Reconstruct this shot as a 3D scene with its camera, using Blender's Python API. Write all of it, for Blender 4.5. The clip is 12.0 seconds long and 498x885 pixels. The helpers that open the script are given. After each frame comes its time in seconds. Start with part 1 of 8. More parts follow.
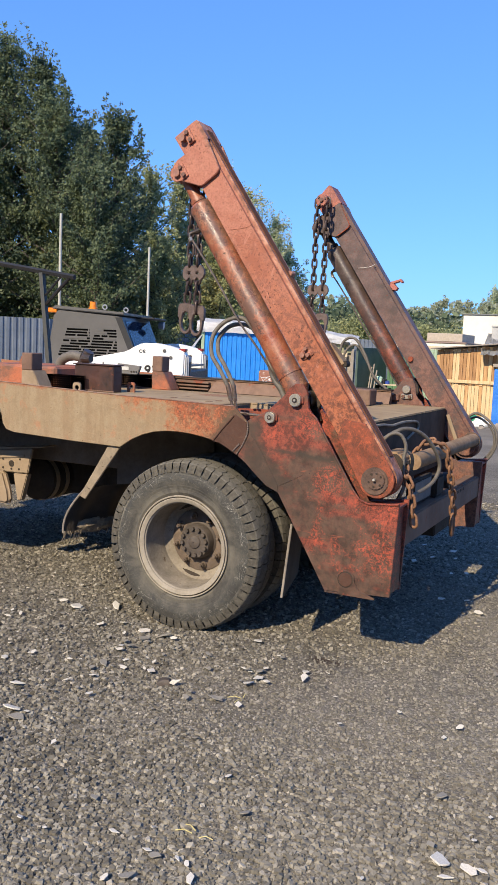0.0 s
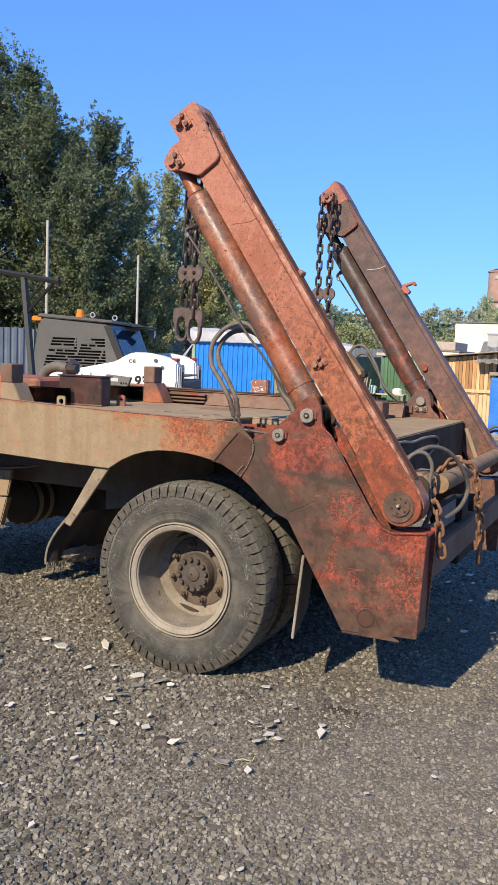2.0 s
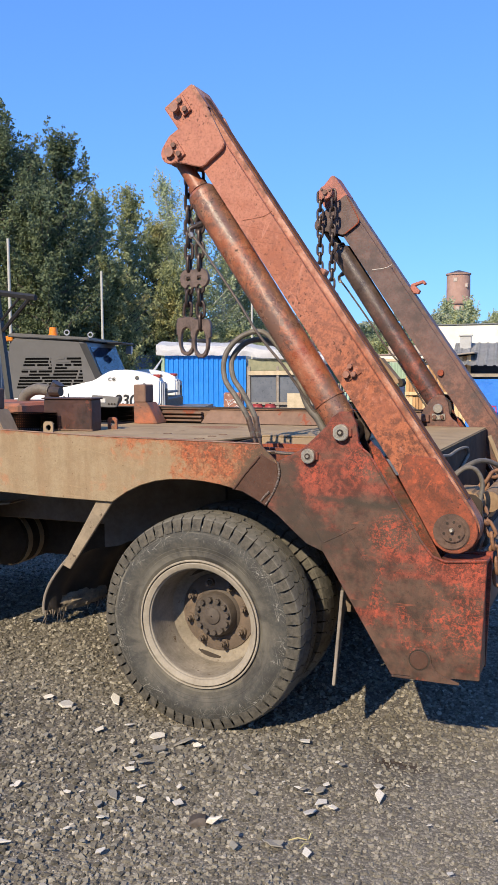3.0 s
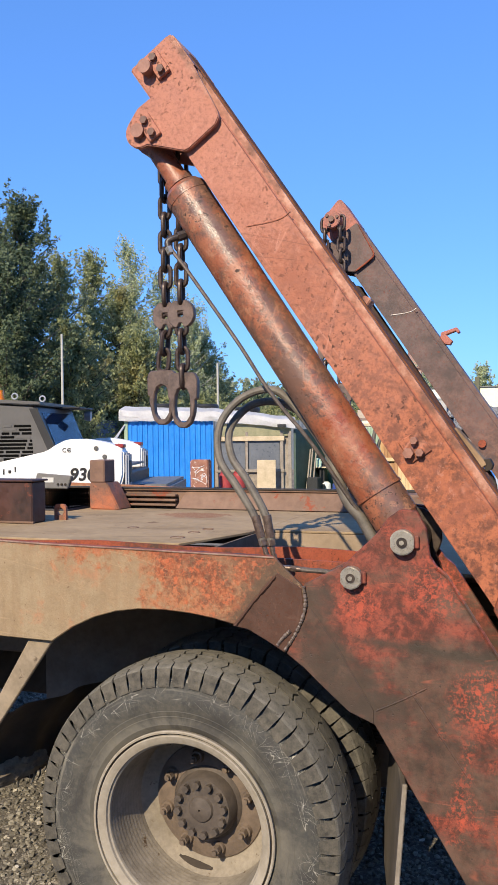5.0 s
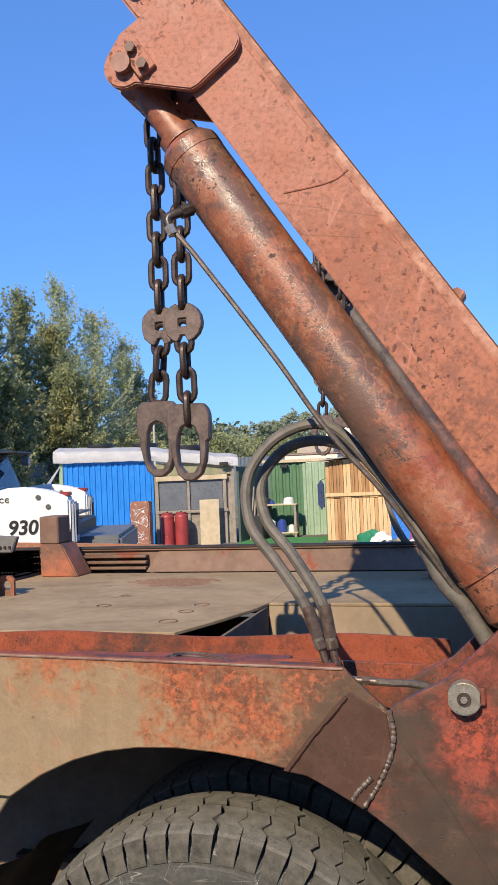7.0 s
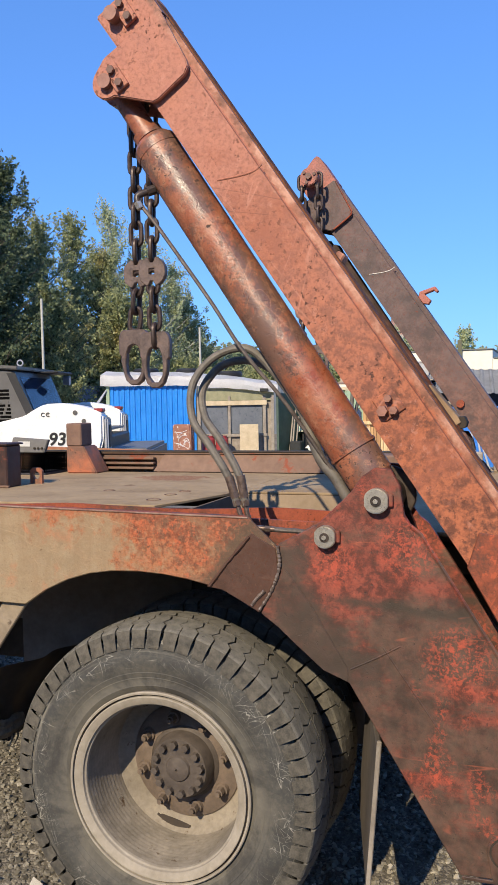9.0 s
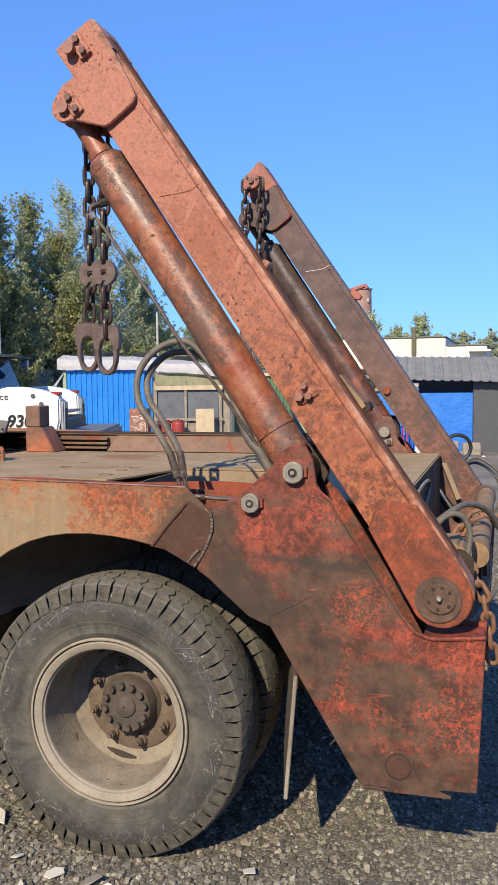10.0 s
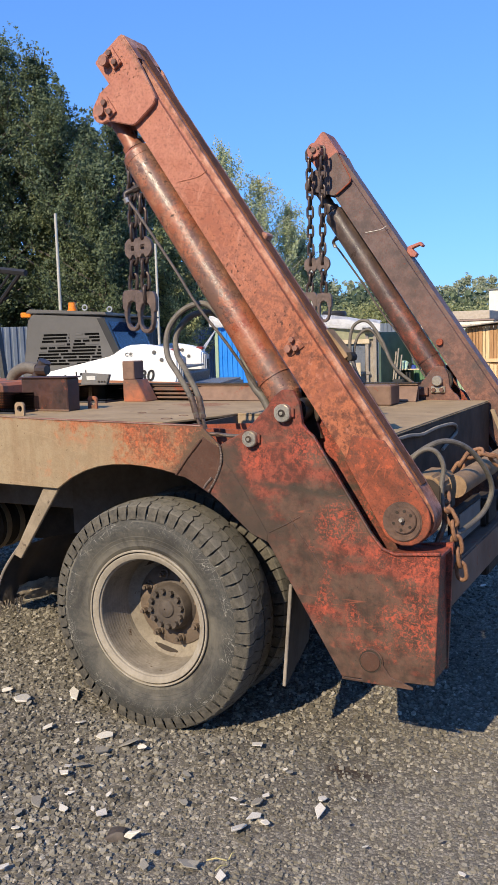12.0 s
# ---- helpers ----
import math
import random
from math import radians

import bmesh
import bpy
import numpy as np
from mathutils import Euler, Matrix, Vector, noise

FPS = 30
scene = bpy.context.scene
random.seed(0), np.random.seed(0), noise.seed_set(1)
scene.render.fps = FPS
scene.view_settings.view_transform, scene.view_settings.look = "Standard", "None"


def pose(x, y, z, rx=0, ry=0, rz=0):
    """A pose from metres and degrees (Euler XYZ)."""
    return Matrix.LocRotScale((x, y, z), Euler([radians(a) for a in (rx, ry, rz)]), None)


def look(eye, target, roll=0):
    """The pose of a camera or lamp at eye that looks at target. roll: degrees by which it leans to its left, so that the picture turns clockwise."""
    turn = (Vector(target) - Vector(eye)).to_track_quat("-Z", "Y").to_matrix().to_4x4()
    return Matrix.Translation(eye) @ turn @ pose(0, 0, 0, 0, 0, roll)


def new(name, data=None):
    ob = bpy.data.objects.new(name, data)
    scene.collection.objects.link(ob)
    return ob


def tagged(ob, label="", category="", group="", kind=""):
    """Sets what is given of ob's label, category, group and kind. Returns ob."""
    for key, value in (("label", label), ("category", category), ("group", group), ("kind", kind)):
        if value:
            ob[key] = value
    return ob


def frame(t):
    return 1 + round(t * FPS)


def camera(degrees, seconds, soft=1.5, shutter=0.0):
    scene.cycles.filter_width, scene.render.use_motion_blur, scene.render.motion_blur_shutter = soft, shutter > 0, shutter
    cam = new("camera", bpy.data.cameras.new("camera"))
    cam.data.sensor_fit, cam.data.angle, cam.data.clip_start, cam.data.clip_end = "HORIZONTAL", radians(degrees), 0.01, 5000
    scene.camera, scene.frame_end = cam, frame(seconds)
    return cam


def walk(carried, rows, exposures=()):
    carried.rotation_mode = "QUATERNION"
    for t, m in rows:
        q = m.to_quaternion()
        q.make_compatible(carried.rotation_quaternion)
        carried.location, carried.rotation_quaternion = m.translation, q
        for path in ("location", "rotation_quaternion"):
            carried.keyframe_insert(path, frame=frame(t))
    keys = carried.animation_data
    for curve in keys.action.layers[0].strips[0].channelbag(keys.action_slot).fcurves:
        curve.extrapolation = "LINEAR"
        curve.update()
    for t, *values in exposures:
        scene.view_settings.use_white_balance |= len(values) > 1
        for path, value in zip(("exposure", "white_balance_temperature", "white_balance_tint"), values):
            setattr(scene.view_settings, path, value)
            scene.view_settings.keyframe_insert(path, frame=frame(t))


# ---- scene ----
cam = camera(32.0, 12.0, soft=1.1)
PATH = [
    (0, (2.567, -4.471, 1.712), (1.709, -2.679, 1.49), 2.5),
    (0.5, (2.559, -4.473, 1.71), (1.699, -2.68, 1.489), 2.4),
    (1, (2.516, -4.394, 1.699), (1.656, -2.603, 1.476), 2.5),
    (1.5, (2.407, -4.173, 1.712), (1.547, -2.381, 1.489), 2.4),
    (2, (2.247, -3.994, 1.705), (1.408, -2.189, 1.505), 2.2),
    (2.5, (1.973, -3.83, 1.72), (1.175, -2.006, 1.527), 1.6),
    (3, (1.789, -3.626, 1.704), (1.019, -1.788, 1.532), -0.4),
    (3.5, (1.645, -3.386, 1.742), (0.888, -1.536, 1.665), -1.3),
    (3.7, (1.598, -3.307, 1.739), (0.86, -1.448, 1.687), -1.0),
    (5.3, (1.016, -2.291, 1.737), (0.345, -0.407, 1.717), -0.9),
    (5.5, (0.929, -2.204, 1.729), (0.288, -0.309, 1.713), -1.4),
    (5.9, (0.805, -2.039, 1.755), (0.192, -0.135, 1.756), -2.0),
    (6, (0.748, -2.0, 1.749), (0.168, -0.086, 1.759), -2.1),
    (6.5, (0.65, -1.79, 1.765), (0.097, 0.131, 1.801), -2.7),
    (7, (0.64, -1.768, 1.781), (0.097, 0.156, 1.837), -2.4),
    (7.2, (0.654, -1.844, 1.767), (0.121, 0.083, 1.823), -2.0),
    (8.8, (1.124, -2.317, 1.711), (0.445, -0.437, 1.628), -0.8),
    (9, (1.172, -2.418, 1.72), (0.514, -0.532, 1.614), -1.1),
    (9.5, (1.275, -2.679, 1.716), (0.706, -0.766, 1.573), -0.4),
    (10, (1.382, -2.806, 1.726), (0.816, -0.893, 1.584), -0.6),
    (10.5, (1.645, -2.857, 1.705), (0.949, -0.987, 1.571), -1.9),
    (11, (1.856, -2.89, 1.692), (1.065, -1.061, 1.524), -2.5),
    (11.5, (2.022, -3.031, 1.685), (1.188, -1.226, 1.468), -2.9),
    (12, (2.169, -3.103, 1.715), (1.249, -1.344, 1.478), -1.7),
]
walk(cam, [(t, look(eye, target, roll)) for t, eye, target, roll in PATH], [(0, 0.44), (3, 0.46), (5.5, 0.46), (7, 0.32), (9.5, 0.35), (12, 0.43)])

# ---- sky and sun ----
SUN_FROM = Vector((-0.09, -1.0, 0.73)).normalized()
world = bpy.data.worlds.new("sky")
scene.world = world
world.use_nodes = True
wn = world.node_tree
sky = wn.nodes.new("ShaderNodeTexSky")
sky.sky_type = "NISHITA"
sky.sun_disc = False
sky.sun_elevation = math.asin(SUN_FROM.z)
sky.sun_rotation = math.atan2(SUN_FROM.x, SUN_FROM.y)
sky.air_density = 1.0
sky.dust_density = 0.3
sky.ozone_density = 3.0
soft = wn.nodes.new("ShaderNodeGamma")
soft.inputs[1].default_value = 0.58
wn.links.new(sky.outputs[0], soft.inputs[0])
tint = wn.nodes.new("ShaderNodeMix")
tint.data_type, tint.blend_type = "RGBA", "MULTIPLY"
tint.inputs[0].default_value = 1.0
tint.inputs[7].default_value = (0.090, 0.172, 0.325, 1)
wn.links.new(soft.outputs[0], tint.inputs[6])
wn.links.new(tint.outputs[2], wn.nodes["Background"].inputs[0])
wn.nodes["Background"].inputs[1].default_value = 1.0
sun = new("sun", bpy.data.lights.new("sun", "SUN"))
sun.data.energy = 4.9
sun.data.angle = radians(0.5)
sun.data.color = (1.0, 0.84, 0.61)
sun.matrix_world = look(SUN_FROM * 50, (0, 0, 0))


# ---- material nodes ----
def material(name, rough=0.6, metal=0.0):
    m = bpy.data.materials.new(name)
    m.use_nodes = True
    b = m.node_tree.nodes["Principled BSDF"]
    b.inputs["Roughness"].default_value = rough
    b.inputs["Metallic"].default_value = metal
    return m, m.node_tree, b


def coords(nt, world_space=True):
    if world_space:
        return nt.nodes.new("ShaderNodeNewGeometry").outputs["Position"]
    return nt.nodes.new("ShaderNodeTexCoord").outputs["Object"]


def stretch(nt, vec, s):
    n = nt.nodes.new("ShaderNodeMapping")
    n.inputs["Scale"].default_value = s
    nt.links.new(vec, n.inputs["Vector"])
    return n.outputs[0]


def grain(nt, vec, scale, detail=6.0, rough=0.6, warp=0.0):
    n = nt.nodes.new("ShaderNodeTexNoise")
    n.inputs["Scale"].default_value = scale
    n.inputs["Detail"].default_value = detail
    n.inputs["Roughness"].default_value = rough
    n.inputs["Distortion"].default_value = warp
    nt.links.new(vec, n.inputs["Vector"])
    return n.outputs["Fac"]


def cells(nt, vec, scale, what="Distance", feature="F1"):
    n = nt.nodes.new("ShaderNodeTexVoronoi")
    n.feature = feature
    n.inputs["Scale"].default_value = scale
    nt.links.new(vec, n.inputs["Vector"])
    return n.outputs[what]


def ramp(nt, fac, *stops):
    n = nt.nodes.new("ShaderNodeValToRGB")
    e = n.color_ramp.elements
    while len(e) < len(stops):
        e.new(0.5)
    for el, (p, c) in zip(e, stops):
        el.position = p
        el.color = (c, c, c, 1) if not isinstance(c, tuple) else (*c, 1)
    nt.links.new(fac, n.inputs[0])
    return n.outputs[0]


def put(nt, sock, v):
    if isinstance(v, tuple):
        sock.default_value = (*v, 1) if len(v) == 3 else v
    elif isinstance(v, (int, float)):
        sock.default_value = v
    else:
        nt.links.new(v, sock)


def mix(nt, fac, a, b, mode="MIX"):
    n = nt.nodes.new("ShaderNodeMix")
    n.data_type = "RGBA"
    n.blend_type = mode
    put(nt, n.inputs[0], fac)
    put(nt, n.inputs[6], a)
    put(nt, n.inputs[7], b)
    return n.outputs[2]


def calc(nt, op, a, b=0.0, clamp=False):
    n = nt.nodes.new("ShaderNodeMath")
    n.operation = op
    n.use_clamp = clamp
    put(nt, n.inputs[0], a)
    put(nt, n.inputs[1], b)
    return n.outputs[0]


def axis(nt, vec, i):
    n = nt.nodes.new("ShaderNodeSeparateXYZ")
    nt.links.new(vec, n.inputs[0])
    return n.outputs[i]


def relief(nt, b, height, strength=0.4, dist=0.01):
    n = nt.nodes.new("ShaderNodeBump")
    n.inputs["Strength"].default_value = strength
    n.inputs["Distance"].default_value = dist
    nt.links.new(height, n.inputs["Height"])
    nt.links.new(n.outputs[0], b.inputs["Normal"])


def speckled(name, dark, light, scale, rough=0.7, metal=0.0, bump=0.3, dist=0.004, fine=6.0, spots=None, spot_at=0.62):
    """A surface between two colours at two scales of grain, with spots of a third."""
    m, nt, b = material(name, rough, metal)
    v = coords(nt, False)
    a = grain(nt, v, scale)
    f = grain(nt, v, scale * fine, 4)
    mixed = calc(nt, "ADD", calc(nt, "MULTIPLY", a, 0.65), calc(nt, "MULTIPLY", f, 0.35))
    c = ramp(nt, mixed, (0.36, dark), (0.64, light))
    if spots:
        s = grain(nt, v, scale * 2.3, 8, 0.7)
        c = mix(nt, ramp(nt, s, (spot_at, 0.0), (spot_at + 0.06, 1.0)), c, spots)
    nt.links.new(c, b.inputs["Base Color"])
    r = ramp(nt, f, (0.3, max(rough - 0.12, 0.05)), (0.7, min(rough + 0.15, 1.0)))
    nt.links.new(r, b.inputs["Roughness"])
    relief(nt, b, mixed, bump, dist)
    return m


def plain(name, c, rough=0.5, metal=0.0):
    return speckled(name, tuple(x * 0.82 for x in c), tuple(min(x * 1.12, 1) for x in c), 9, rough, metal, 0.12)


def turn(nt, vec, rot, s):
    n = nt.nodes.new("ShaderNodeMapping")
    n.inputs["Rotation"].default_value = [radians(q) for q in rot]
    nt.links.new(vec, n.inputs["Vector"])
    return stretch(nt, n.outputs[0], s)


def scratches(nt, v, rot, dens=1.0, thin=0.035, cover=0.50):
    """Long thin scores: contour lines of noise drawn out along one direction."""
    n = grain(nt, turn(nt, v, rot, (9, 9, 1.1)), 1.3 * dens, 1, 0.4)
    line = ramp(nt, calc(nt, "ABSOLUTE", calc(nt, "SUBTRACT", n, 0.55)), (0.0, 1.0), (thin * 0.22, 0.0))
    return calc(nt, "MULTIPLY", line, ramp(nt, grain(nt, v, 5.5, 3), (cover, 0.0), (cover + 0.10, 1.0)))


def paint_over_rust(name, paint, faded, grime, rust, grime_at=0.5, chip_at=0.62, scale=5.0, gloss=0.5, streak=True, scuff=0.58, scuff_amount=0.8, low=None, soft_edge=0.05, smear=0.0):
    """Old paint: faded patches, greasy grime with torn edges, bright scuffs, scores and rust chips."""
    m, nt, b = material(name, gloss)
    v = coords(nt)
    big = grain(nt, v, scale * 0.5, 10, 0.62)
    mid = grain(nt, v, scale * 3.2, 10, 0.70)
    fine = grain(nt, v, scale * 22, 8, 0.72)
    c = mix(nt, ramp(nt, mid, (0.40, 0.0), (0.60, 1.0)), paint, mix(nt, 0.4, paint, faded))
    if low:
        z = calc(nt, "ADD", axis(nt, v, 2), calc(nt, "MULTIPLY", calc(nt, "SUBTRACT", big, 0.5), 1.6))
        worn = mix(nt, ramp(nt, grain(nt, v, scale * 6.5, 10, 0.72), (0.43, 0.0), (0.56, 1.0)), low[2], low[3])
        f = nt.nodes.new("ShaderNodeMapRange")
        f.inputs["From Min"].default_value, f.inputs["From Max"].default_value = low[1], low[0]
        nt.links.new(z, f.inputs["Value"])
        c = mix(nt, f.outputs[0], c, worn)
    c = mix(nt, calc(nt, "MULTIPLY", ramp(nt, fine, (0.36, 1.0), (0.52, 0.0)), 0.45), c, rust)
    g = calc(nt, "ADD", calc(nt, "MULTIPLY", big, 0.62), calc(nt, "ADD", calc(nt, "MULTIPLY", mid, 0.26), calc(nt, "MULTIPLY", fine, 0.12)))
    dirt = ramp(nt, g, (grime_at - soft_edge, 1.0), (grime_at + soft_edge, 0.0))
    c = mix(nt, calc(nt, "MULTIPLY", dirt, 0.9), c, grime)
    rub = grain(nt, v, scale * 7.5, 8, 0.74)
    where = ramp(nt, grain(nt, v, scale * 0.8, 4, 0.6), (0.42, 0.0), (0.55, 1.0))
    scuffs = calc(nt, "MULTIPLY", ramp(nt, rub, (scuff, 0.0), (scuff + 0.04, 1.0)), where)
    c = mix(nt, calc(nt, "MULTIPLY", scuffs, scuff_amount), c, faded)
    if streak:
        for rot in ((0, 34, 0), (0, 82, 0), (0, -25, 0)):
            c = mix(nt, calc(nt, "MULTIPLY", scratches(nt, v, rot, scale / 5), 0.55), c, rust if rot[1] > 60 else faded)
    if smear:
        s = grain(nt, turn(nt, v, (0, 4, 0), (1.6, 1.6, 9.0)), 1.0, 7, 0.66)
        c = mix(nt, calc(nt, "MULTIPLY", ramp(nt, s, (0.53, 0.0), (0.62, 1.0)), smear), c, grime)
    spread = ramp(nt, grain(nt, v, scale * 0.7, 3), (0.40, 0.0), (0.62, 1.0))
    chips = calc(nt, "MULTIPLY", ramp(nt, grain(nt, v, scale * 15, 6, 0.6), (chip_at, 0.0), (chip_at + 0.025, 1.0)), spread)
    c = mix(nt, chips, c, rust)
    nt.links.new(c, b.inputs["Base Color"])
    r = calc(nt, "ADD", ramp(nt, mid, (0.35, gloss - 0.12), (0.65, gloss + 0.2)), calc(nt, "MULTIPLY", chips, 0.25))
    nt.links.new(r, b.inputs["Roughness"])
    hgt = calc(nt, "SUBTRACT", calc(nt, "ADD", calc(nt, "MULTIPLY", fine, 0.7), mid), calc(nt, "ADD", calc(nt, "MULTIPLY", chips, 0.8), calc(nt, "MULTIPLY", dirt, 0.12)))
    relief(nt, b, hgt, 0.32, 0.004)
    return m


GRIME, RUST = (0.048, 0.036, 0.028), (0.085, 0.030, 0.014)
M_ARM = paint_over_rust("arm_paint", (0.370, 0.143, 0.094), (0.50, 0.228, 0.160), (0.29, 0.098, 0.056), (0.090, 0.038, 0.025), 0.42, 0.594, 4.2, 0.54, True, 0.57, 0.5, (1.60, 2.40, (0.145, 0.052, 0.030), (0.375, 0.122, 0.058)))


def worn_ridge_highlight(m):
    """Highlight painted along the arm's rounded back, on thin-rubbed paint with rust patches."""
    nt, b = m.node_tree, m.node_tree.nodes["Principled BSDF"]
    v = coords(nt)
    old = b.inputs["Base Color"].links[0].from_socket
    n = calc(nt, "ADD", calc(nt, "MULTIPLY", calc(nt, "SUBTRACT", axis(nt, v, 0), 0.062), 0.830), calc(nt, "MULTIPLY", calc(nt, "SUBTRACT", axis(nt, v, 2), 2.884), 0.558))
    torn = grain(nt, v, 34, 8, 0.7)
    n = calc(nt, "ADD", n, calc(nt, "MULTIPLY", calc(nt, "SUBTRACT", torn, 0.5), 0.05))
    tone = ramp(nt, grain(nt, v, 11, 9, 0.7), (0.40, (0.125, 0.066, 0.046)), (0.50, (0.33, 0.150, 0.098)), (0.62, (0.54, 0.32, 0.235)))
    nt.links.new(mix(nt, calc(nt, "MULTIPLY", ramp(nt, calc(nt, "ADD", n, 0.5), (0.474, 0.0), (0.488, 1.0)), 0.75), old, tone), b.inputs["Base Color"])


worn_ridge_highlight(M_ARM)
M_DUSTFOOT = paint_over_rust("dusty_foot", (0.20, 0.105, 0.066), (0.34, 0.20, 0.125), (0.11, 0.062, 0.044), (0.30, 0.07, 0.035), 0.45, 0.60, 5.0, 0.7, True, 0.56, 0.6)
M_FOOT = paint_over_rust("arm_foot_paint", (0.17, 0.050, 0.027), (0.44, 0.095, 0.040), (0.075, 0.042, 0.030), (0.06, 0.03, 0.02), 0.47, 0.60, 5.0, 0.5, True, 0.55, 0.7, None, 0.06)
M_CYL = paint_over_rust("cylinder_paint", (0.270, 0.076, 0.037), (0.42, 0.205, 0.120), (0.135, 0.082, 0.064), (0.055, 0.032, 0.025), 0.475, 0.585, 5.0, 0.33, True, 0.535, 0.62, None, 0.025)
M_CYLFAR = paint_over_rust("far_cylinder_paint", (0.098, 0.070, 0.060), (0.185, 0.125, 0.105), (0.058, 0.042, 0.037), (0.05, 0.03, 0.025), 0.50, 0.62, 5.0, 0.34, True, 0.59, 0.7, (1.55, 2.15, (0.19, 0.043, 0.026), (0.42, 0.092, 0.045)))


def tail_paint():
    """Brick-red paint under greasy grey-brown grime, flaked bright in patches, with level smears and scores."""
    m, nt, b = material("tail_paint", 0.5)
    v = coords(nt)
    x, z = axis(nt, v, 0), axis(nt, v, 2)
    big = grain(nt, v, 2.7, 6, 0.6, 0.3)
    mid = grain(nt, v, 10, 8, 0.68)
    fine = grain(nt, v, 60, 8, 0.75)
    level = grain(nt, stretch(nt, v, (2.2, 2.2, 15)), 1.0, 8, 0.66)
    blot = calc(nt, "ADD", calc(nt, "MULTIPLY", grain(nt, v, 26, 9, 0.74, 0.5), 0.6), calc(nt, "MULTIPLY", mid, 0.4))
    c = ramp(nt, blot, (0.40, (0.070, 0.028, 0.020)), (0.47, (0.125, 0.036, 0.024)), (0.53, (0.225, 0.057, 0.037)), (0.62, (0.290, 0.074, 0.045)))
    c = mix(nt, calc(nt, "MULTIPLY", ramp(nt, fine, (0.38, 1.0), (0.50, 0.0)), 0.65), c, (0.065, 0.031, 0.023))
    low = ramp(nt, z, (0.40, 1.0), (0.98, 0.0))
    edge = ramp(nt, calc(nt, "SUBTRACT", x, 0.5), (0.60, 0.0), (0.78, 1.0))
    g = calc(nt, "ADD", calc(nt, "MULTIPLY", big, 0.50), calc(nt, "ADD", calc(nt, "MULTIPLY", level, 0.28), calc(nt, "ADD", calc(nt, "MULTIPLY", mid, 0.14), calc(nt, "MULTIPLY", fine, 0.08))))
    g = calc(nt, "ADD", g, calc(nt, "SUBTRACT", calc(nt, "MULTIPLY", low, 0.11), calc(nt, "MULTIPLY", edge, 0.10)))
    dirt = ramp(nt, g, (0.470, 0.0), (0.535, 1.0))
    c = mix(nt, calc(nt, "MULTIPLY", dirt, 0.82), c, mix(nt, ramp(nt, mid, (0.4, 0.0), (0.6, 1.0)), (0.046, 0.036, 0.028), (0.092, 0.068, 0.049)))
    where = ramp(nt, calc(nt, "ADD", grain(nt, v, 4.2, 4, 0.6), calc(nt, "MULTIPLY", edge, 0.07)), (0.54, 0.0), (0.66, 1.0))
    torn = calc(nt, "MULTIPLY", calc(nt, "SUBTRACT", mid, 0.5), 0.06)
    off = calc(nt, "ABSOLUTE", calc(nt, "SUBTRACT", calc(nt, "ADD", calc(nt, "ADD", z, calc(nt, "MULTIPLY", x, 0.09)), torn), 1.185))
    along = calc(nt, "MULTIPLY", ramp(nt, x, (0.52, 0.0), (0.62, 1.0)), ramp(nt, calc(nt, "SUBTRACT", x, 0.3), (0.62, 1.0), (0.72, 0.0)))
    smear = calc(nt, "MULTIPLY", calc(nt, "MULTIPLY", ramp(nt, off, (0.004, 1.0), (0.024, 0.0)), along), 0.8)
    c = mix(nt, smear, c, (0.050, 0.040, 0.030))
    for cx, cz, wide in ((0.79, 1.29, 0.11), (0.575, 1.24, 0.09), (0.93, 0.975, 0.12), (1.27, 0.62, 0.16), (1.25, 0.83, 0.12)):
        dx, dz = calc(nt, "DIVIDE", calc(nt, "SUBTRACT", x, cx), wide), calc(nt, "DIVIDE", calc(nt, "SUBTRACT", z, cz), wide)
        near = calc(nt, "ADD", calc(nt, "MULTIPLY", dx, dx), calc(nt, "MULTIPLY", dz, dz))
        where = calc(nt, "MAXIMUM", where, calc(nt, "MULTIPLY", ramp(nt, near, (0.1, 1.0), (1.0, 0.0)), 0.85))
    ragged = calc(nt, "MULTIPLY", calc(nt, "SUBTRACT", calc(nt, "ADD", mid, calc(nt, "MULTIPLY", fine, 0.5)), 0.75), 2.2)
    for cx, cz, wide in ((0.46, 1.235, 0.06), (0.47, 1.08, 0.09), (0.56, 0.98, 0.09), (0.64, 0.92, 0.08)):
        dx, dz = calc(nt, "DIVIDE", calc(nt, "SUBTRACT", x, cx), wide), calc(nt, "DIVIDE", calc(nt, "SUBTRACT", z, cz), wide)
        near = calc(nt, "ADD", calc(nt, "ADD", calc(nt, "MULTIPLY", dx, dx), calc(nt, "MULTIPLY", dz, dz)), ragged)
        greasy = ramp(nt, near, (0.45, 1.0), (1.0, 0.0))
        where = calc(nt, "MULTIPLY", where, calc(nt, "SUBTRACT", 1.0, greasy))
        c = mix(nt, calc(nt, "MULTIPLY", greasy, 0.70), c, (0.056, 0.042, 0.032))
    for scale, at, amount in ((42, 0.52, 0.8), (110, 0.52, 0.7)):
        fl = ramp(nt, grain(nt, v, scale, 7, 0.7, 0.4), (at, 0.0), (at + 0.06, 1.0))
        c = mix(nt, calc(nt, "MULTIPLY", calc(nt, "MULTIPLY", fl, where), amount), c, (0.44, 0.084, 0.046))
    for rot in ((0, 82, 0), (0, 96, 0), (0, 40, 0)):
        c = mix(nt, calc(nt, "MULTIPLY", scratches(nt, v, rot, 0.8, 0.03, 0.56), 0.5), c, (0.45, 0.12, 0.065) if rot[1] != 40 else (0.05, 0.035, 0.028))
    pit = ramp(nt, grain(nt, v, 75, 4, 0.6), (0.64, 0.0), (0.67, 1.0))
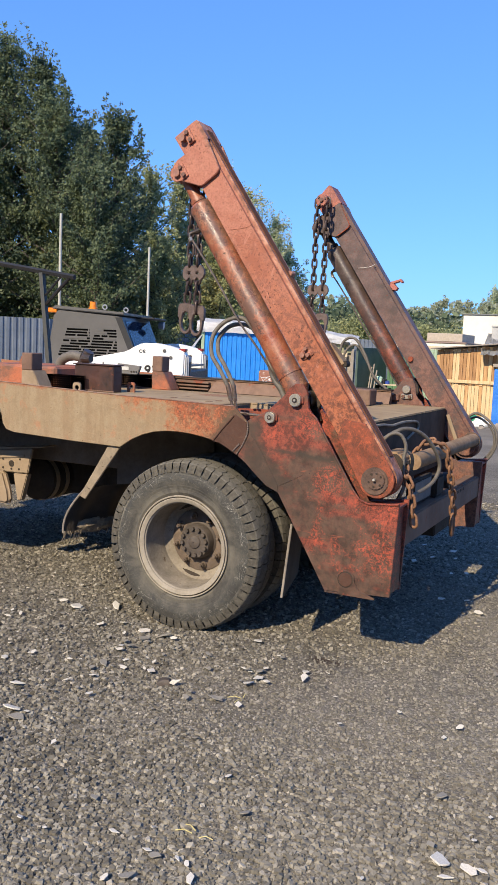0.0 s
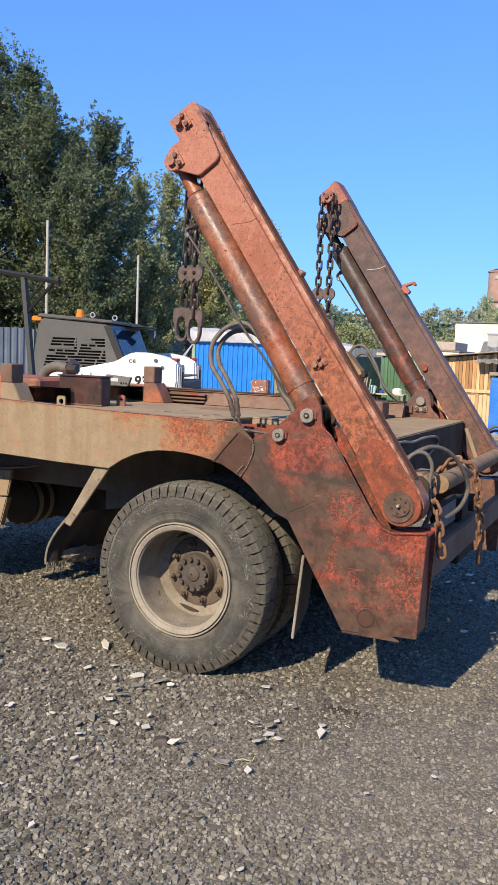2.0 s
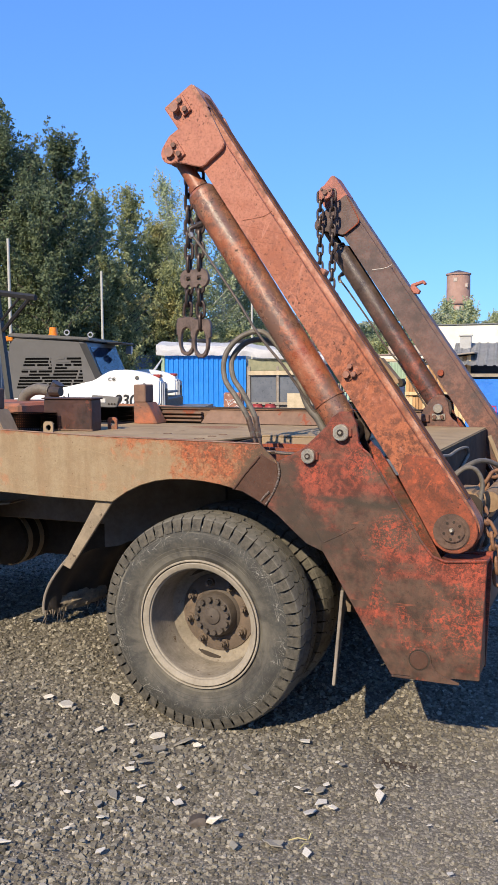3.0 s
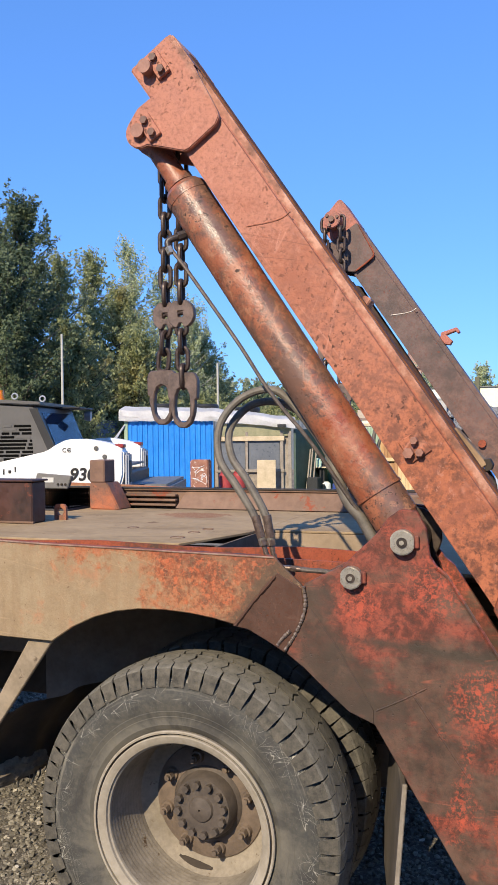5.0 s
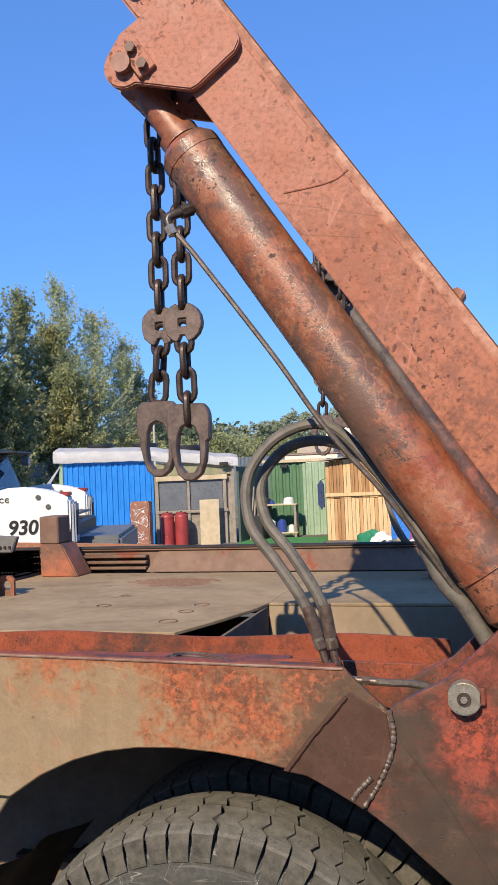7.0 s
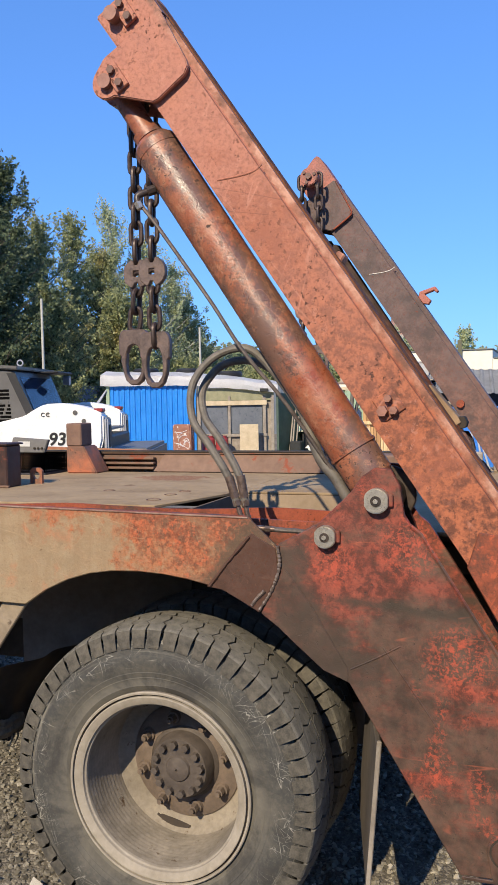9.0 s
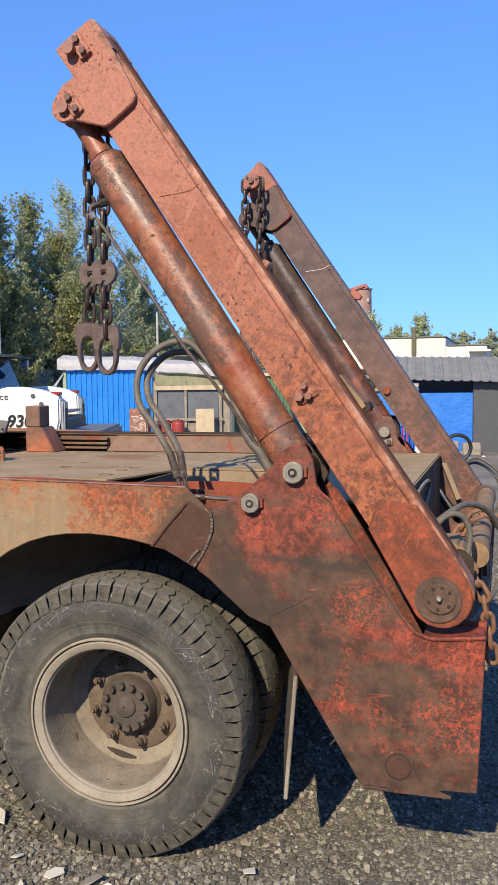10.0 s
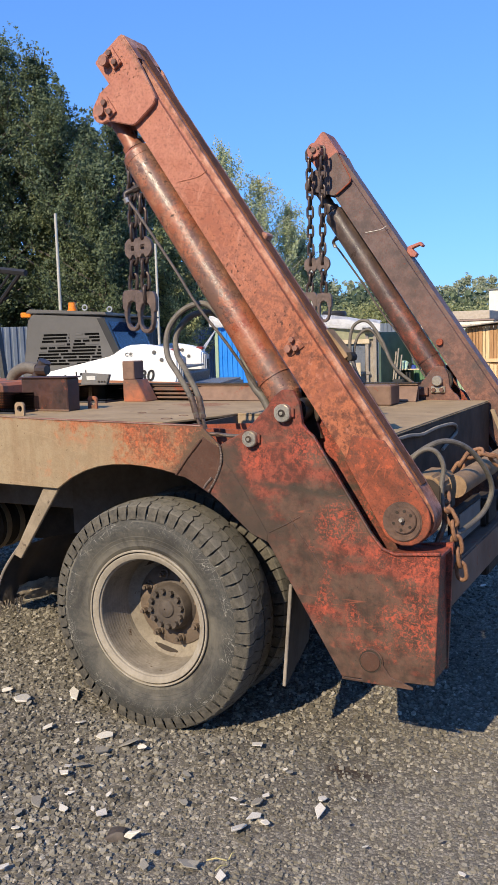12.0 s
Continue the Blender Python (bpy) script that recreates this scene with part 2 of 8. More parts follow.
    c = mix(nt, calc(nt, "MULTIPLY", pit, 0.7), c, (0.04, 0.027, 0.02))
    nt.links.new(c, b.inputs["Base Color"])
    nt.links.new(ramp(nt, calc(nt, "ADD", mid, calc(nt, "MULTIPLY", dirt, -0.1)), (0.3, 0.40), (0.7, 0.68)), b.inputs["Roughness"])
    relief(nt, b, calc(nt, "SUBTRACT", calc(nt, "ADD", fine, mid), calc(nt, "MULTIPLY", pit, 0.8)), 0.35, 0.004)
    return m


M_PLATE = tail_paint()
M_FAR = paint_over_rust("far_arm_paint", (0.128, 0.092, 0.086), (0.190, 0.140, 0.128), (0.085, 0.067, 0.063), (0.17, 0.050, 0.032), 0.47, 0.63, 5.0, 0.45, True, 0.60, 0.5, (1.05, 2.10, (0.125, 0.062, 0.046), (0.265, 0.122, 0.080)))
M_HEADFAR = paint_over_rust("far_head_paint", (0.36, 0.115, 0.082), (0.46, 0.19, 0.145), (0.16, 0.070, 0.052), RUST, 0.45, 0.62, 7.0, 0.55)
M_SCORE = speckled("bare_scored_steel", (0.36, 0.32, 0.29), (0.56, 0.52, 0.48), 30, 0.5)
M_RED = paint_over_rust("inner_red_paint", (0.24, 0.052, 0.024), (0.36, 0.095, 0.048), GRIME, RUST, 0.46, 0.60, 6.0, 0.6)
M_PATCH = paint_over_rust("patch_steel", (0.074, 0.042, 0.032), (0.110, 0.061, 0.046), (0.046, 0.035, 0.028), RUST, 0.42, 0.63, 6.0, 0.42)


def panel_paint():
    """Orange side panel, covered by dried tan mud towards the cab and rusting towards the tail."""
    m, nt, b = material("dusty_panel_paint", 0.7)
    v = coords(nt)
    big = grain(nt, v, 3.2, 7, 0.6)
    mid = grain(nt, v, 22, 9, 0.70)
    fine = grain(nt, v, 85, 8, 0.74)
    wipe = grain(nt, stretch(nt, v, (11, 11, 1.6)), 1.0, 6, 0.62)
    x, z = axis(nt, v, 0), axis(nt, v, 2)
    e = calc(nt, "ADD", calc(nt, "MULTIPLY", x, 1.25), calc(nt, "MULTIPLY", calc(nt, "SUBTRACT", z, 1.27), 1.8))
    e = calc(nt, "ADD", e, calc(nt, "ADD", calc(nt, "MULTIPLY", calc(nt, "SUBTRACT", big, 0.5), 1.5), calc(nt, "MULTIPLY", calc(nt, "SUBTRACT", mid, 0.5), 1.2)))
    e = calc(nt, "ADD", e, 0.60)
    c = ramp(nt, e, (0.0, (0.300, 0.232, 0.148)), (0.34, (0.305, 0.212, 0.128)), (0.47, (0.365, 0.145, 0.068)), (0.66, (0.330, 0.095, 0.042)), (0.84, (0.215, 0.062, 0.033)), (1.0, (0.120, 0.045, 0.030)))
    red = ramp(nt, e, (0.30, 0.0), (0.62, 1.0))
    c = mix(nt, calc(nt, "MULTIPLY", calc(nt, "MULTIPLY", ramp(nt, fine, (0.38, 1.0), (0.52, 0.0)), red), 0.65), c, (0.095, 0.038, 0.024))
    bare = calc(nt, "MULTIPLY", ramp(nt, grain(nt, v, 30, 9, 0.74, 0.6), (0.46, 1.0), (0.51, 0.0)), red)
    c = mix(nt, calc(nt, "MULTIPLY", bare, 0.72), c, (0.115, 0.050, 0.032))
    fl = calc(nt, "MULTIPLY", ramp(nt, grain(nt, v, 52, 8, 0.74), (0.53, 0.0), (0.57, 1.0)), red)
    c = mix(nt, calc(nt, "MULTIPLY", fl, 0.7), c, (0.50, 0.125, 0.055))
    c = mix(nt, calc(nt, "MULTIPLY", ramp(nt, wipe, (0.40, 1.0), (0.56, 0.0)), calc(nt, "SUBTRACT", 0.55, calc(nt, "MULTIPLY", red, 0.40))), c, (0.225, 0.150, 0.088))
    c = mix(nt, calc(nt, "MULTIPLY", ramp(nt, grain(nt, v, 9, 8, 0.72), (0.50, 0.0), (0.60, 1.0)), 0.4), c, (0.27, 0.185, 0.110))
    c = mix(nt, calc(nt, "MULTIPLY", ramp(nt, fine, (0.48, 0.0), (0.70, 1.0)), 0.30), c, (0.40, 0.305, 0.20))
    worn = calc(nt, "MULTIPLY", ramp(nt, grain(nt, v, 7.5, 9, 0.66), (0.57, 0.0), (0.66, 1.0)), 0.5)
    c = mix(nt, worn, c, (0.395, 0.155, 0.078))
    rim = calc(nt, "MULTIPLY", calc(nt, "MAXIMUM", calc(nt, "MULTIPLY", calc(nt, "SUBTRACT", calc(nt, "ADD", z, calc(nt, "ADD", calc(nt, "MULTIPLY", x, 0.02), calc(nt, "MULTIPLY", calc(nt, "SUBTRACT", mid, 0.5), 0.10))), 1.352), 50.0), 0.0, True), 0.7)
    c = mix(nt, rim, c, (0.30, 0.085, 0.045))
    c = mix(nt, calc(nt, "MULTIPLY", ramp(nt, grain(nt, v, 40, 6, 0.6), (0.65, 0.0), (0.68, 1.0)), 0.7), c, (0.12, 0.06, 0.035))
    mottle = calc(nt, "MULTIPLY", ramp(nt, grain(nt, v, 16, 10, 0.78, 0.5), (0.47, 0.0), (0.60, 1.0)), 0.45)
    c = mix(nt, calc(nt, "MULTIPLY", mottle, calc(nt, "SUBTRACT", 1.0, calc(nt, "MULTIPLY", red, 0.8))), c, (0.205, 0.150, 0.092))
    crumbs = calc(nt, "MULTIPLY", ramp(nt, grain(nt, v, 130, 6, 0.7), (0.56, 0.0), (0.66, 1.0)), 0.5)
    c = mix(nt, crumbs, c, (0.185, 0.130, 0.082))
    weld = calc(nt, "SUBTRACT", calc(nt, "MULTIPLY", calc(nt, "SUBTRACT", x, 0.195), 0.766), calc(nt, "MULTIPLY", calc(nt, "SUBTRACT", z, 1.15), 0.643))
    weld = calc(nt, "ADD", weld, calc(nt, "MULTIPLY", calc(nt, "SUBTRACT", mid, 0.5), 0.10))
    c = mix(nt, calc(nt, "MULTIPLY", ramp(nt, calc(nt, "ADD", weld, 0.5), (0.435, 0.0), (0.480, 1.0)), 0.75), c, (0.088, 0.066, 0.046))
    for rot in ((0, 80, 0), (0, 30, 0)):
        c = mix(nt, calc(nt, "MULTIPLY", scratches(nt, v, rot), 0.35), c, (0.44, 0.31, 0.19))
    nt.links.new(c, b.inputs["Base Color"])
    relief(nt, b, calc(nt, "ADD", mid, calc(nt, "MULTIPLY", fine, 0.7)), 0.45, 0.004)
    return m


M_PANEL = panel_paint()


def deck_steel():
    """Olive-tan dust on worn steel, a scraped rust patch by the rail and dark traffic smudges."""
    m = speckled("dusty_deck_steel", (0.255, 0.183, 0.106), (0.375, 0.279, 0.168), 3.0, 0.85, 0, 0.3, 0.004, 8, (0.15, 0.085, 0.050), 0.62)
    nt, b = m.node_tree, m.node_tree.nodes["Principled BSDF"]
    c = b.inputs["Base Color"].links[0].from_socket
    v = coords(nt)
    x, y = axis(nt, v, 0), axis(nt, v, 1)
    mid, fine = grain(nt, v, 9, 8, 0.7, 0.4), grain(nt, v, 55, 8, 0.74)
    dx, dy = calc(nt, "DIVIDE", calc(nt, "ADD", x, 0.72), 0.24), calc(nt, "DIVIDE", calc(nt, "SUBTRACT", y, 1.74), 0.15)
    near = calc(nt, "ADD", calc(nt, "ADD", calc(nt, "MULTIPLY", dx, dx), calc(nt, "MULTIPLY", dy, dy)), calc(nt, "MULTIPLY", calc(nt, "SUBTRACT", mid, 0.5), 4.0))
    scraped = calc(nt, "MULTIPLY", ramp(nt, near, (0.5, 1.0), (1.0, 0.0)), ramp(nt, fine, (0.40, 0.35), (0.55, 1.0)))
    c = mix(nt, calc(nt, "MULTIPLY", scraped, 0.8), c, (0.215, 0.080, 0.042))
    c = mix(nt, calc(nt, "MULTIPLY", ramp(nt, grain(nt, stretch(nt, v, (1.6, 3.2, 1.0)), 1.0, 8, 0.66, 0.5), (0.52, 0.0), (0.64, 1.0)), 0.45), c, (0.155, 0.105, 0.064))
    c = mix(nt, calc(nt, "MULTIPLY", ramp(nt, fine, (0.54, 0.0), (0.70, 1.0)), 0.35), c, (0.40, 0.32, 0.21))
    nt.links.new(c, b.inputs["Base Color"])
    return m


M_DECK = deck_steel()
M_RAIL = speckled("brown_rail_steel", (0.125, 0.078, 0.056), (0.225, 0.145, 0.105), 4.0, 0.65, 0, 0.3, 0.004, 7, (0.22, 0.062, 0.034), 0.60)
M_TAN = speckled("tan_mud_steel", (0.24, 0.18, 0.12), (0.33, 0.25, 0.17), 6, 0.85)
M_BLOCK = speckled("brown_rest_block", (0.10, 0.058, 0.042), (0.19, 0.112, 0.078), 9, 0.7)
M_POST = paint_over_rust("post_paint", (0.42, 0.115, 0.048), (0.34, 0.16, 0.095), (0.13, 0.078, 0.055), (0.09, 0.04, 0.025), 0.49, 0.62, 7, 0.6)
M_CHASSIS = speckled("greasy_chassis", (0.026, 0.021, 0.017), (0.062, 0.049, 0.038), 7, 0.8)
M_WALL = speckled("oily_brown_wall", (0.048, 0.031, 0.020), (0.125, 0.080, 0.052), 6, 0.8)
M_CHASSIS.node_tree.nodes["Principled BSDF"].inputs["Specular IOR Level"].default_value = 0.15
M_GREASE = speckled("black_grease", (0.020, 0.016, 0.014), (0.060, 0.042, 0.033), 14, 0.4)
M_STEEL = speckled("bright_pin_steel", (0.36, 0.33, 0.275), (0.54, 0.50, 0.43), 60, 0.36, 0.75, 0.15, 0.002)
M_PIN = speckled("painted_pin", (0.21, 0.095, 0.066), (0.32, 0.155, 0.11), 40, 0.5)
M_PINDARK = speckled("dark_brown_pin", (0.09, 0.045, 0.032), (0.17, 0.085, 0.06), 40, 0.5)
M_CHAIN = speckled("chain_steel", (0.030, 0.022, 0.020), (0.085, 0.058, 0.050), 50, 0.45, 0.4, 0.3, 0.002)
M_CHAINRUST = speckled("rusty_chain_steel", (0.13, 0.060, 0.030), (0.28, 0.15, 0.085), 50, 0.75, 0.1, 0.3, 0.002)
M_HOOK = speckled("hook_steel", (0.085, 0.063, 0.055), (0.18, 0.130, 0.112), 25, 0.45, 0.35, 0.25, 0.002, 5, (0.22, 0.11, 0.08), 0.62)
M_HOSE = speckled("dusty_rubber_hose", (0.072, 0.064, 0.054), (0.160, 0.141, 0.117), 22, 0.6)
M_PIPE = speckled("thin_steel_pipe", (0.07, 0.056, 0.048), (0.17, 0.14, 0.12), 22, 0.45, 0.4)
M_FIT = speckled("hose_fitting", (0.10, 0.07, 0.055), (0.22, 0.16, 0.13), 60, 0.4, 0.6)
M_ROLLER = speckled("muddy_tube", (0.18, 0.115, 0.065), (0.32, 0.22, 0.135), 8, 0.85)
M_PIVOT = speckled("greasy_brown_steel", (0.055, 0.034, 0.026), (0.135, 0.080, 0.056), 16, 0.5)
M_BACK = paint_over_rust("arm_back_rust", (0.125, 0.048, 0.022), (0.23, 0.092, 0.042), (0.060, 0.032, 0.020), (0.05, 0.028, 0.02), 0.45, 0.62, 5.0, 0.75, False)
M_SEAM = speckled("scraped_red_edge", (0.10, 0.036, 0.025), (0.38, 0.085, 0.045), 22, 0.5)
M_WORNEDGE = speckled("worn_bare_edge", (0.15, 0.070, 0.048), (0.33, 0.24, 0.185), 12, 0.7)
M_WELD = speckled("weld_bead", (0.060, 0.042, 0.035), (0.24, 0.190, 0.160), 90, 0.5, 0.35)
M_STAY = speckled("mud_splashed_steel", (0.175, 0.138, 0.094), (0.300, 0.240, 0.168), 9, 0.9, 0, 0.3, 0.004, 7, (0.09, 0.065, 0.045), 0.60)
M_RUBBERFLAP = speckled("mud_flap_rubber", (0.042, 0.035, 0.029), (0.105, 0.085, 0.066), 6, 0.85)
M_FLAPEDGE = speckled("dusty_sunlit_edge", (0.17, 0.145, 0.115), (0.30, 0.26, 0.21), 10, 0.9)


def tyre_rubber(name, hub):
    """Black rubber with tan dust towards the rim and pale scratches on the shoulder."""
    m, nt, b = material(name, 0.75)
    v = coords(nt, False)
    big = grain(nt, v, 6, 8, 0.68, 0.5)
    fine = grain(nt, v, 70, 8, 0.72)
    rx = calc(nt, "SUBTRACT", axis(nt, v, 0), hub[0])
    rz = calc(nt, "SUBTRACT", axis(nt, v, 2), hub[1])
    rad = calc(nt, "SQRT", calc(nt, "ADD", calc(nt, "MULTIPLY", rx, rx), calc(nt, "MULTIPLY", rz, rz)))
    dust = calc(nt, "ADD", calc(nt, "MULTIPLY", rad, -1.0), calc(nt, "MULTIPLY", big, 0.34))
    dusty = ramp(nt, calc(nt, "ADD", dust, 0.70), (0.45, 0.0), (0.65, 1.0))
    c = mix(nt, dusty, (0.055, 0.056, 0.053), (0.172, 0.156, 0.125))
    c = mix(nt, calc(nt, "MULTIPLY", ramp(nt, fine, (0.45, 0.0), (0.65, 1.0)), 0.3), c, (0.16, 0.14, 0.11))
    c = mix(nt, calc(nt, "MULTIPLY", ramp(nt, big, (0.40, 1.0), (0.5, 0.0)), 0.5), c, (0.045, 0.042, 0.040))
    keep = ramp(nt, rad, (0.385, 0.0), (0.43, 1.0))
    patchy = ramp(nt, grain(nt, v, 7.0, 4, 0.6), (0.40, 0.0), (0.52, 1.0))
    for rot, dens in ((14, 1.5), (33, 2.2), (52, 1.6), (74, 2.0), (97, 1.5), (121, 2.3), (143, 1.7), (166, 2.0)):
        n = grain(nt, turn(nt, v, (0, rot, 0), (16, 16, 0.9)), dens, 1, 0.4)
        line = ramp(nt, calc(nt, "ABSOLUTE", calc(nt, "SUBTRACT", n, 0.56)), (0.0, 1.0), (0.0034, 0.0))
        part_of = ramp(nt, grain(nt, turn(nt, v, (0, rot, 7), (9, 9, 5)), 1.0, 3), (0.46, 0.0), (0.54, 1.0))
        c = mix(nt, calc(nt, "MULTIPLY", calc(nt, "MULTIPLY", calc(nt, "MULTIPLY", line, keep), calc(nt, "MULTIPLY", part_of, patchy)), 0.8), c, (0.48, 0.46, 0.40))
    ring = nt.nodes.new("ShaderNodeCombineXYZ")
    put(nt, ring.inputs[0], calc(nt, "MULTIPLY", rad, 60.0))
    put(nt, ring.inputs[1], calc(nt, "MULTIPLY", rx, 3.0))
    put(nt, ring.inputs[2], calc(nt, "MULTIPLY", rz, 3.0))
    scuffed = ramp(nt, grain(nt, ring.outputs[0], 1.0, 5, 0.7), (0.54, 0.0), (0.66, 1.0))
    band = ramp(nt, rad, (0.425, 0.0), (0.455, 1.0))
    c = mix(nt, calc(nt, "MULTIPLY", calc(nt, "MULTIPLY", scuffed, band), 0.40), c, (0.34, 0.315, 0.26))
    nt.links.new(c, b.inputs["Base Color"])
    relief(nt, b, calc(nt, "ADD", big, calc(nt, "MULTIPLY", fine, 0.4)), 0.35, 0.004)
    return m


M_TYRE = tyre_rubber("dusty_tyre_rubber", (-0.008, 0.482))
M_TREAD = speckled("dusty_tread_rubber", (0.100, 0.095, 0.081), (0.185, 0.172, 0.144), 30, 0.95, 0, 0.5, 0.004, 8, (0.055, 0.050, 0.042), 0.60)
M_LUGSIDE = speckled("scraped_tread_rubber", (0.034, 0.032, 0.027), (0.118, 0.106, 0.084), 34, 0.9, 0, 0.6, 0.004)
M_FLAPTAN = speckled("muddy_rubber", (0.11, 0.088, 0.062), (0.34, 0.275, 0.19), 9, 0.9)
# tone of the shaded hollows under the truck, put into one brown
M_SHADE = speckled("shade_tone_brown", (0.125, 0.098, 0.076), (0.190, 0.150, 0.116), 7, 0.95)
M_SHADE.node_tree.nodes["Principled BSDF"].inputs["Specular IOR Level"].default_value = 0.05
M_RIM = speckled("dusty_cream_rim", (0.23, 0.200, 0.155), (0.36, 0.320, 0.26), 7, 0.75, 0, 0.25, 0.003, 7, (0.20, 0.15, 0.10), 0.64)
M_RIMDIRT = speckled("dirt_caked_rim", (0.165, 0.141, 0.108), (0.290, 0.252, 0.198), 9, 0.9, 0, 0.5, 0.006, 7, (0.10, 0.066, 0.040), 0.60)
M_HUB = speckled("rusty_hub", (0.085, 0.064, 0.048), (0.165, 0.122, 0.090), 18, 0.75, 0, 0.5, 0.006)
M_HUBCAP = speckled("dark_hub_cap", (0.045, 0.036, 0.030), (0.10, 0.08, 0.066), 22, 0.7, 0, 0.5, 0.004)


# dust takes the gloss off
for dusty in (M_RIMDIRT, M_BACK, M_DECK, M_TAN, M_PANEL, M_ROLLER, M_RAIL, M_TYRE, M_TREAD, M_WALL, M_FAR, M_PATCH, M_RIM, M_CHASSIS, M_DUSTFOOT):
    dusty.node_tree.nodes["Principled BSDF"].inputs["Specular IOR Level"].default_value = 0.18
for worn_paint in (M_ARM, M_PLATE, M_FOOT, M_RED):
    worn_paint.node_tree.nodes["Principled BSDF"].inputs["Specular IOR Level"].default_value = 0.35


# ---- mesh helpers ----
def basis(d):
    d = Vector(d).normalized()
    u = d.orthogonal().normalized()
    if abs(d.y) > 0.99:
        u = Vector((1, 0, 0))
    return d, u, d.cross(u)


def prism(bm, pts, y0, y1, bevel=0.0, seg=2):
    """A plate with the outline pts in x and z, from y0 to y1."""
    a = [bm.verts.new((x, y0, z)) for x, z in pts]
    b = [bm.verts.new((x, y1, z)) for x, z in pts]
    n = len(pts)
    made = [bm.faces.new(a), bm.faces.new(b[::-1])]
    made += [bm.faces.new((a[i], b[i], b[(i + 1) % n], a[(i + 1) % n])) for i in range(n)]
    bmesh.ops.recalc_face_normals(bm, faces=made)
    if bevel:
        es = list({e for f in made for e in f.edges})
        bmesh.ops.bevel(bm, geom=es, offset=bevel, segments=seg, affect="EDGES", clamp_overlap=True)
    return bm


def slab(bm, lo, hi, bevel=0.0, m=None, seg=1):
    r = bmesh.ops.create_cube(bm, size=1.0)
    vs = r["verts"]
    c = [(lo[i] + hi[i]) / 2 for i in range(3)]
    s = [hi[i] - lo[i] for i in range(3)]
    for v in vs:
        v.co = Vector((c[0] + v.co.x * s[0], c[1] + v.co.y * s[1], c[2] + v.co.z * s[2]))
    if bevel:
        es = list({e for v in vs for e in v.link_edges})
        out = bmesh.ops.bevel(bm, geom=es, offset=bevel, segments=seg, affect="EDGES", clamp_overlap=True)
        vs = list({v for f in out["faces"] for v in f.verts} | {v for v in vs if v.is_valid})
    if m is not None:
        bmesh.ops.transform(bm, matrix=m, verts=vs)
    return bm


def rod(bm, p0, p1, r0, r1=None, n=16, caps=True):
    p0, p1 = Vector(p0), Vector(p1)
    r1 = r0 if r1 is None else r1
    d, u, w = basis(p1 - p0)
    rings = []
    for p, r in ((p0, r0), (p1, r1)):
        rings.append([bm.verts.new(p + (u * math.cos(2 * math.pi * i / n) + w * math.sin(2 * math.pi * i / n)) * r) for i in range(n)])
    a, b = rings
    fs = [bm.faces.new((a[i], a[(i + 1) % n], b[(i + 1) % n], b[i])) for i in range(n)]
    if caps:
        fs += [bm.faces.new(a[::-1]), bm.faces.new(b)]
    bmesh.ops.recalc_face_normals(bm, faces=fs)
    return bm


def smooth_path(pts, k=8):
    """Catmull-Rom through the points."""
    p = [Vector(q) for q in pts]
    p = [p[0] * 2 - p[1]] + p + [p[-1] * 2 - p[-2]]
    out = []
    for i in range(1, len(p) - 2):
        for j in range(k):
            t = j / k
            a, b, c, d = p[i - 1], p[i], p[i + 1], p[i + 2]
            out.append(0.5 * (2 * b + (c - a) * t + (2 * a - 5 * b + 4 * c - d) * t * t + (3 * b - a - 3 * c + d) * t ** 3))
    return out + [p[-2]]


def tube(bm, pts, r, n=10, closed=False, radii=None, oval=1.0):
    p = [Vector(q) for q in pts]
    k = len(p)
    rings = []
    u = None
    for i in range(k):
        if closed:
            d = (p[(i + 1) % k] - p[i - 1]).normalized()
        else:
            d = (p[min(i + 1, k - 1)] - p[max(i - 1, 0)]).normalized()
        u = d.orthogonal() if u is None else u - d * u.dot(d)
        u.normalize()
        w = d.cross(u)
        rr = radii[i] if radii else r
        rings.append([bm.verts.new(p[i] + (u * math.cos(2 * math.pi * j / n) * oval + w * math.sin(2 * math.pi * j / n)) * rr) for j in range(n)])
    fs = []
    for i in range(k if closed else k - 1):
        a, b = rings[i], rings[(i + 1) % k]
        if closed and i == k - 1:
            off = min(range(n), key=lambda o: (a[0].co - b[o].co).length)
            b = b[off:] + b[:off]
        fs += [bm.faces.new((a[j], a[(j + 1) % n], b[(j + 1) % n], b[j])) for j in range(n)]
    if not closed:
        fs += [bm.faces.new(rings[0][::-1]), bm.faces.new(rings[-1])]
    bmesh.ops.recalc_face_normals(bm, faces=fs)
    return bm


def lathe(bm, profile, centre, n=64, closed=True):
    """Turns profile (y, radius) about an axle along y through centre (x, z)."""
    rings = []
    for y, r in profile:
        rings.append([bm.verts.new((centre[0] + r * math.cos(2 * math.pi * i / n), y, centre[1] + r * math.sin(2 * math.pi * i / n))) for i in range(n)])
    fs = []
    k = len(rings)
    for a in range(k if closed else k - 1):
        p, q = rings[a], rings[(a + 1) % k]
        fs += [bm.faces.new((p[i], p[(i + 1) % n], q[(i + 1) % n], q[i])) for i in range(n)]
    bmesh.ops.recalc_face_normals(bm, faces=fs)
    return bm


def disc_points(c, r, n=20, a0=0.0, a1=360.0):
    full = abs(a1 - a0) >= 360
    return [(c[0] + r * math.cos(radians(a0 + (a1 - a0) * i / max(n if full else n - 1, 1))), c[1] + r * math.sin(radians(a0 + (a1 - a0) * i / max(n if full else n - 1, 1)))) for i in range(n)]


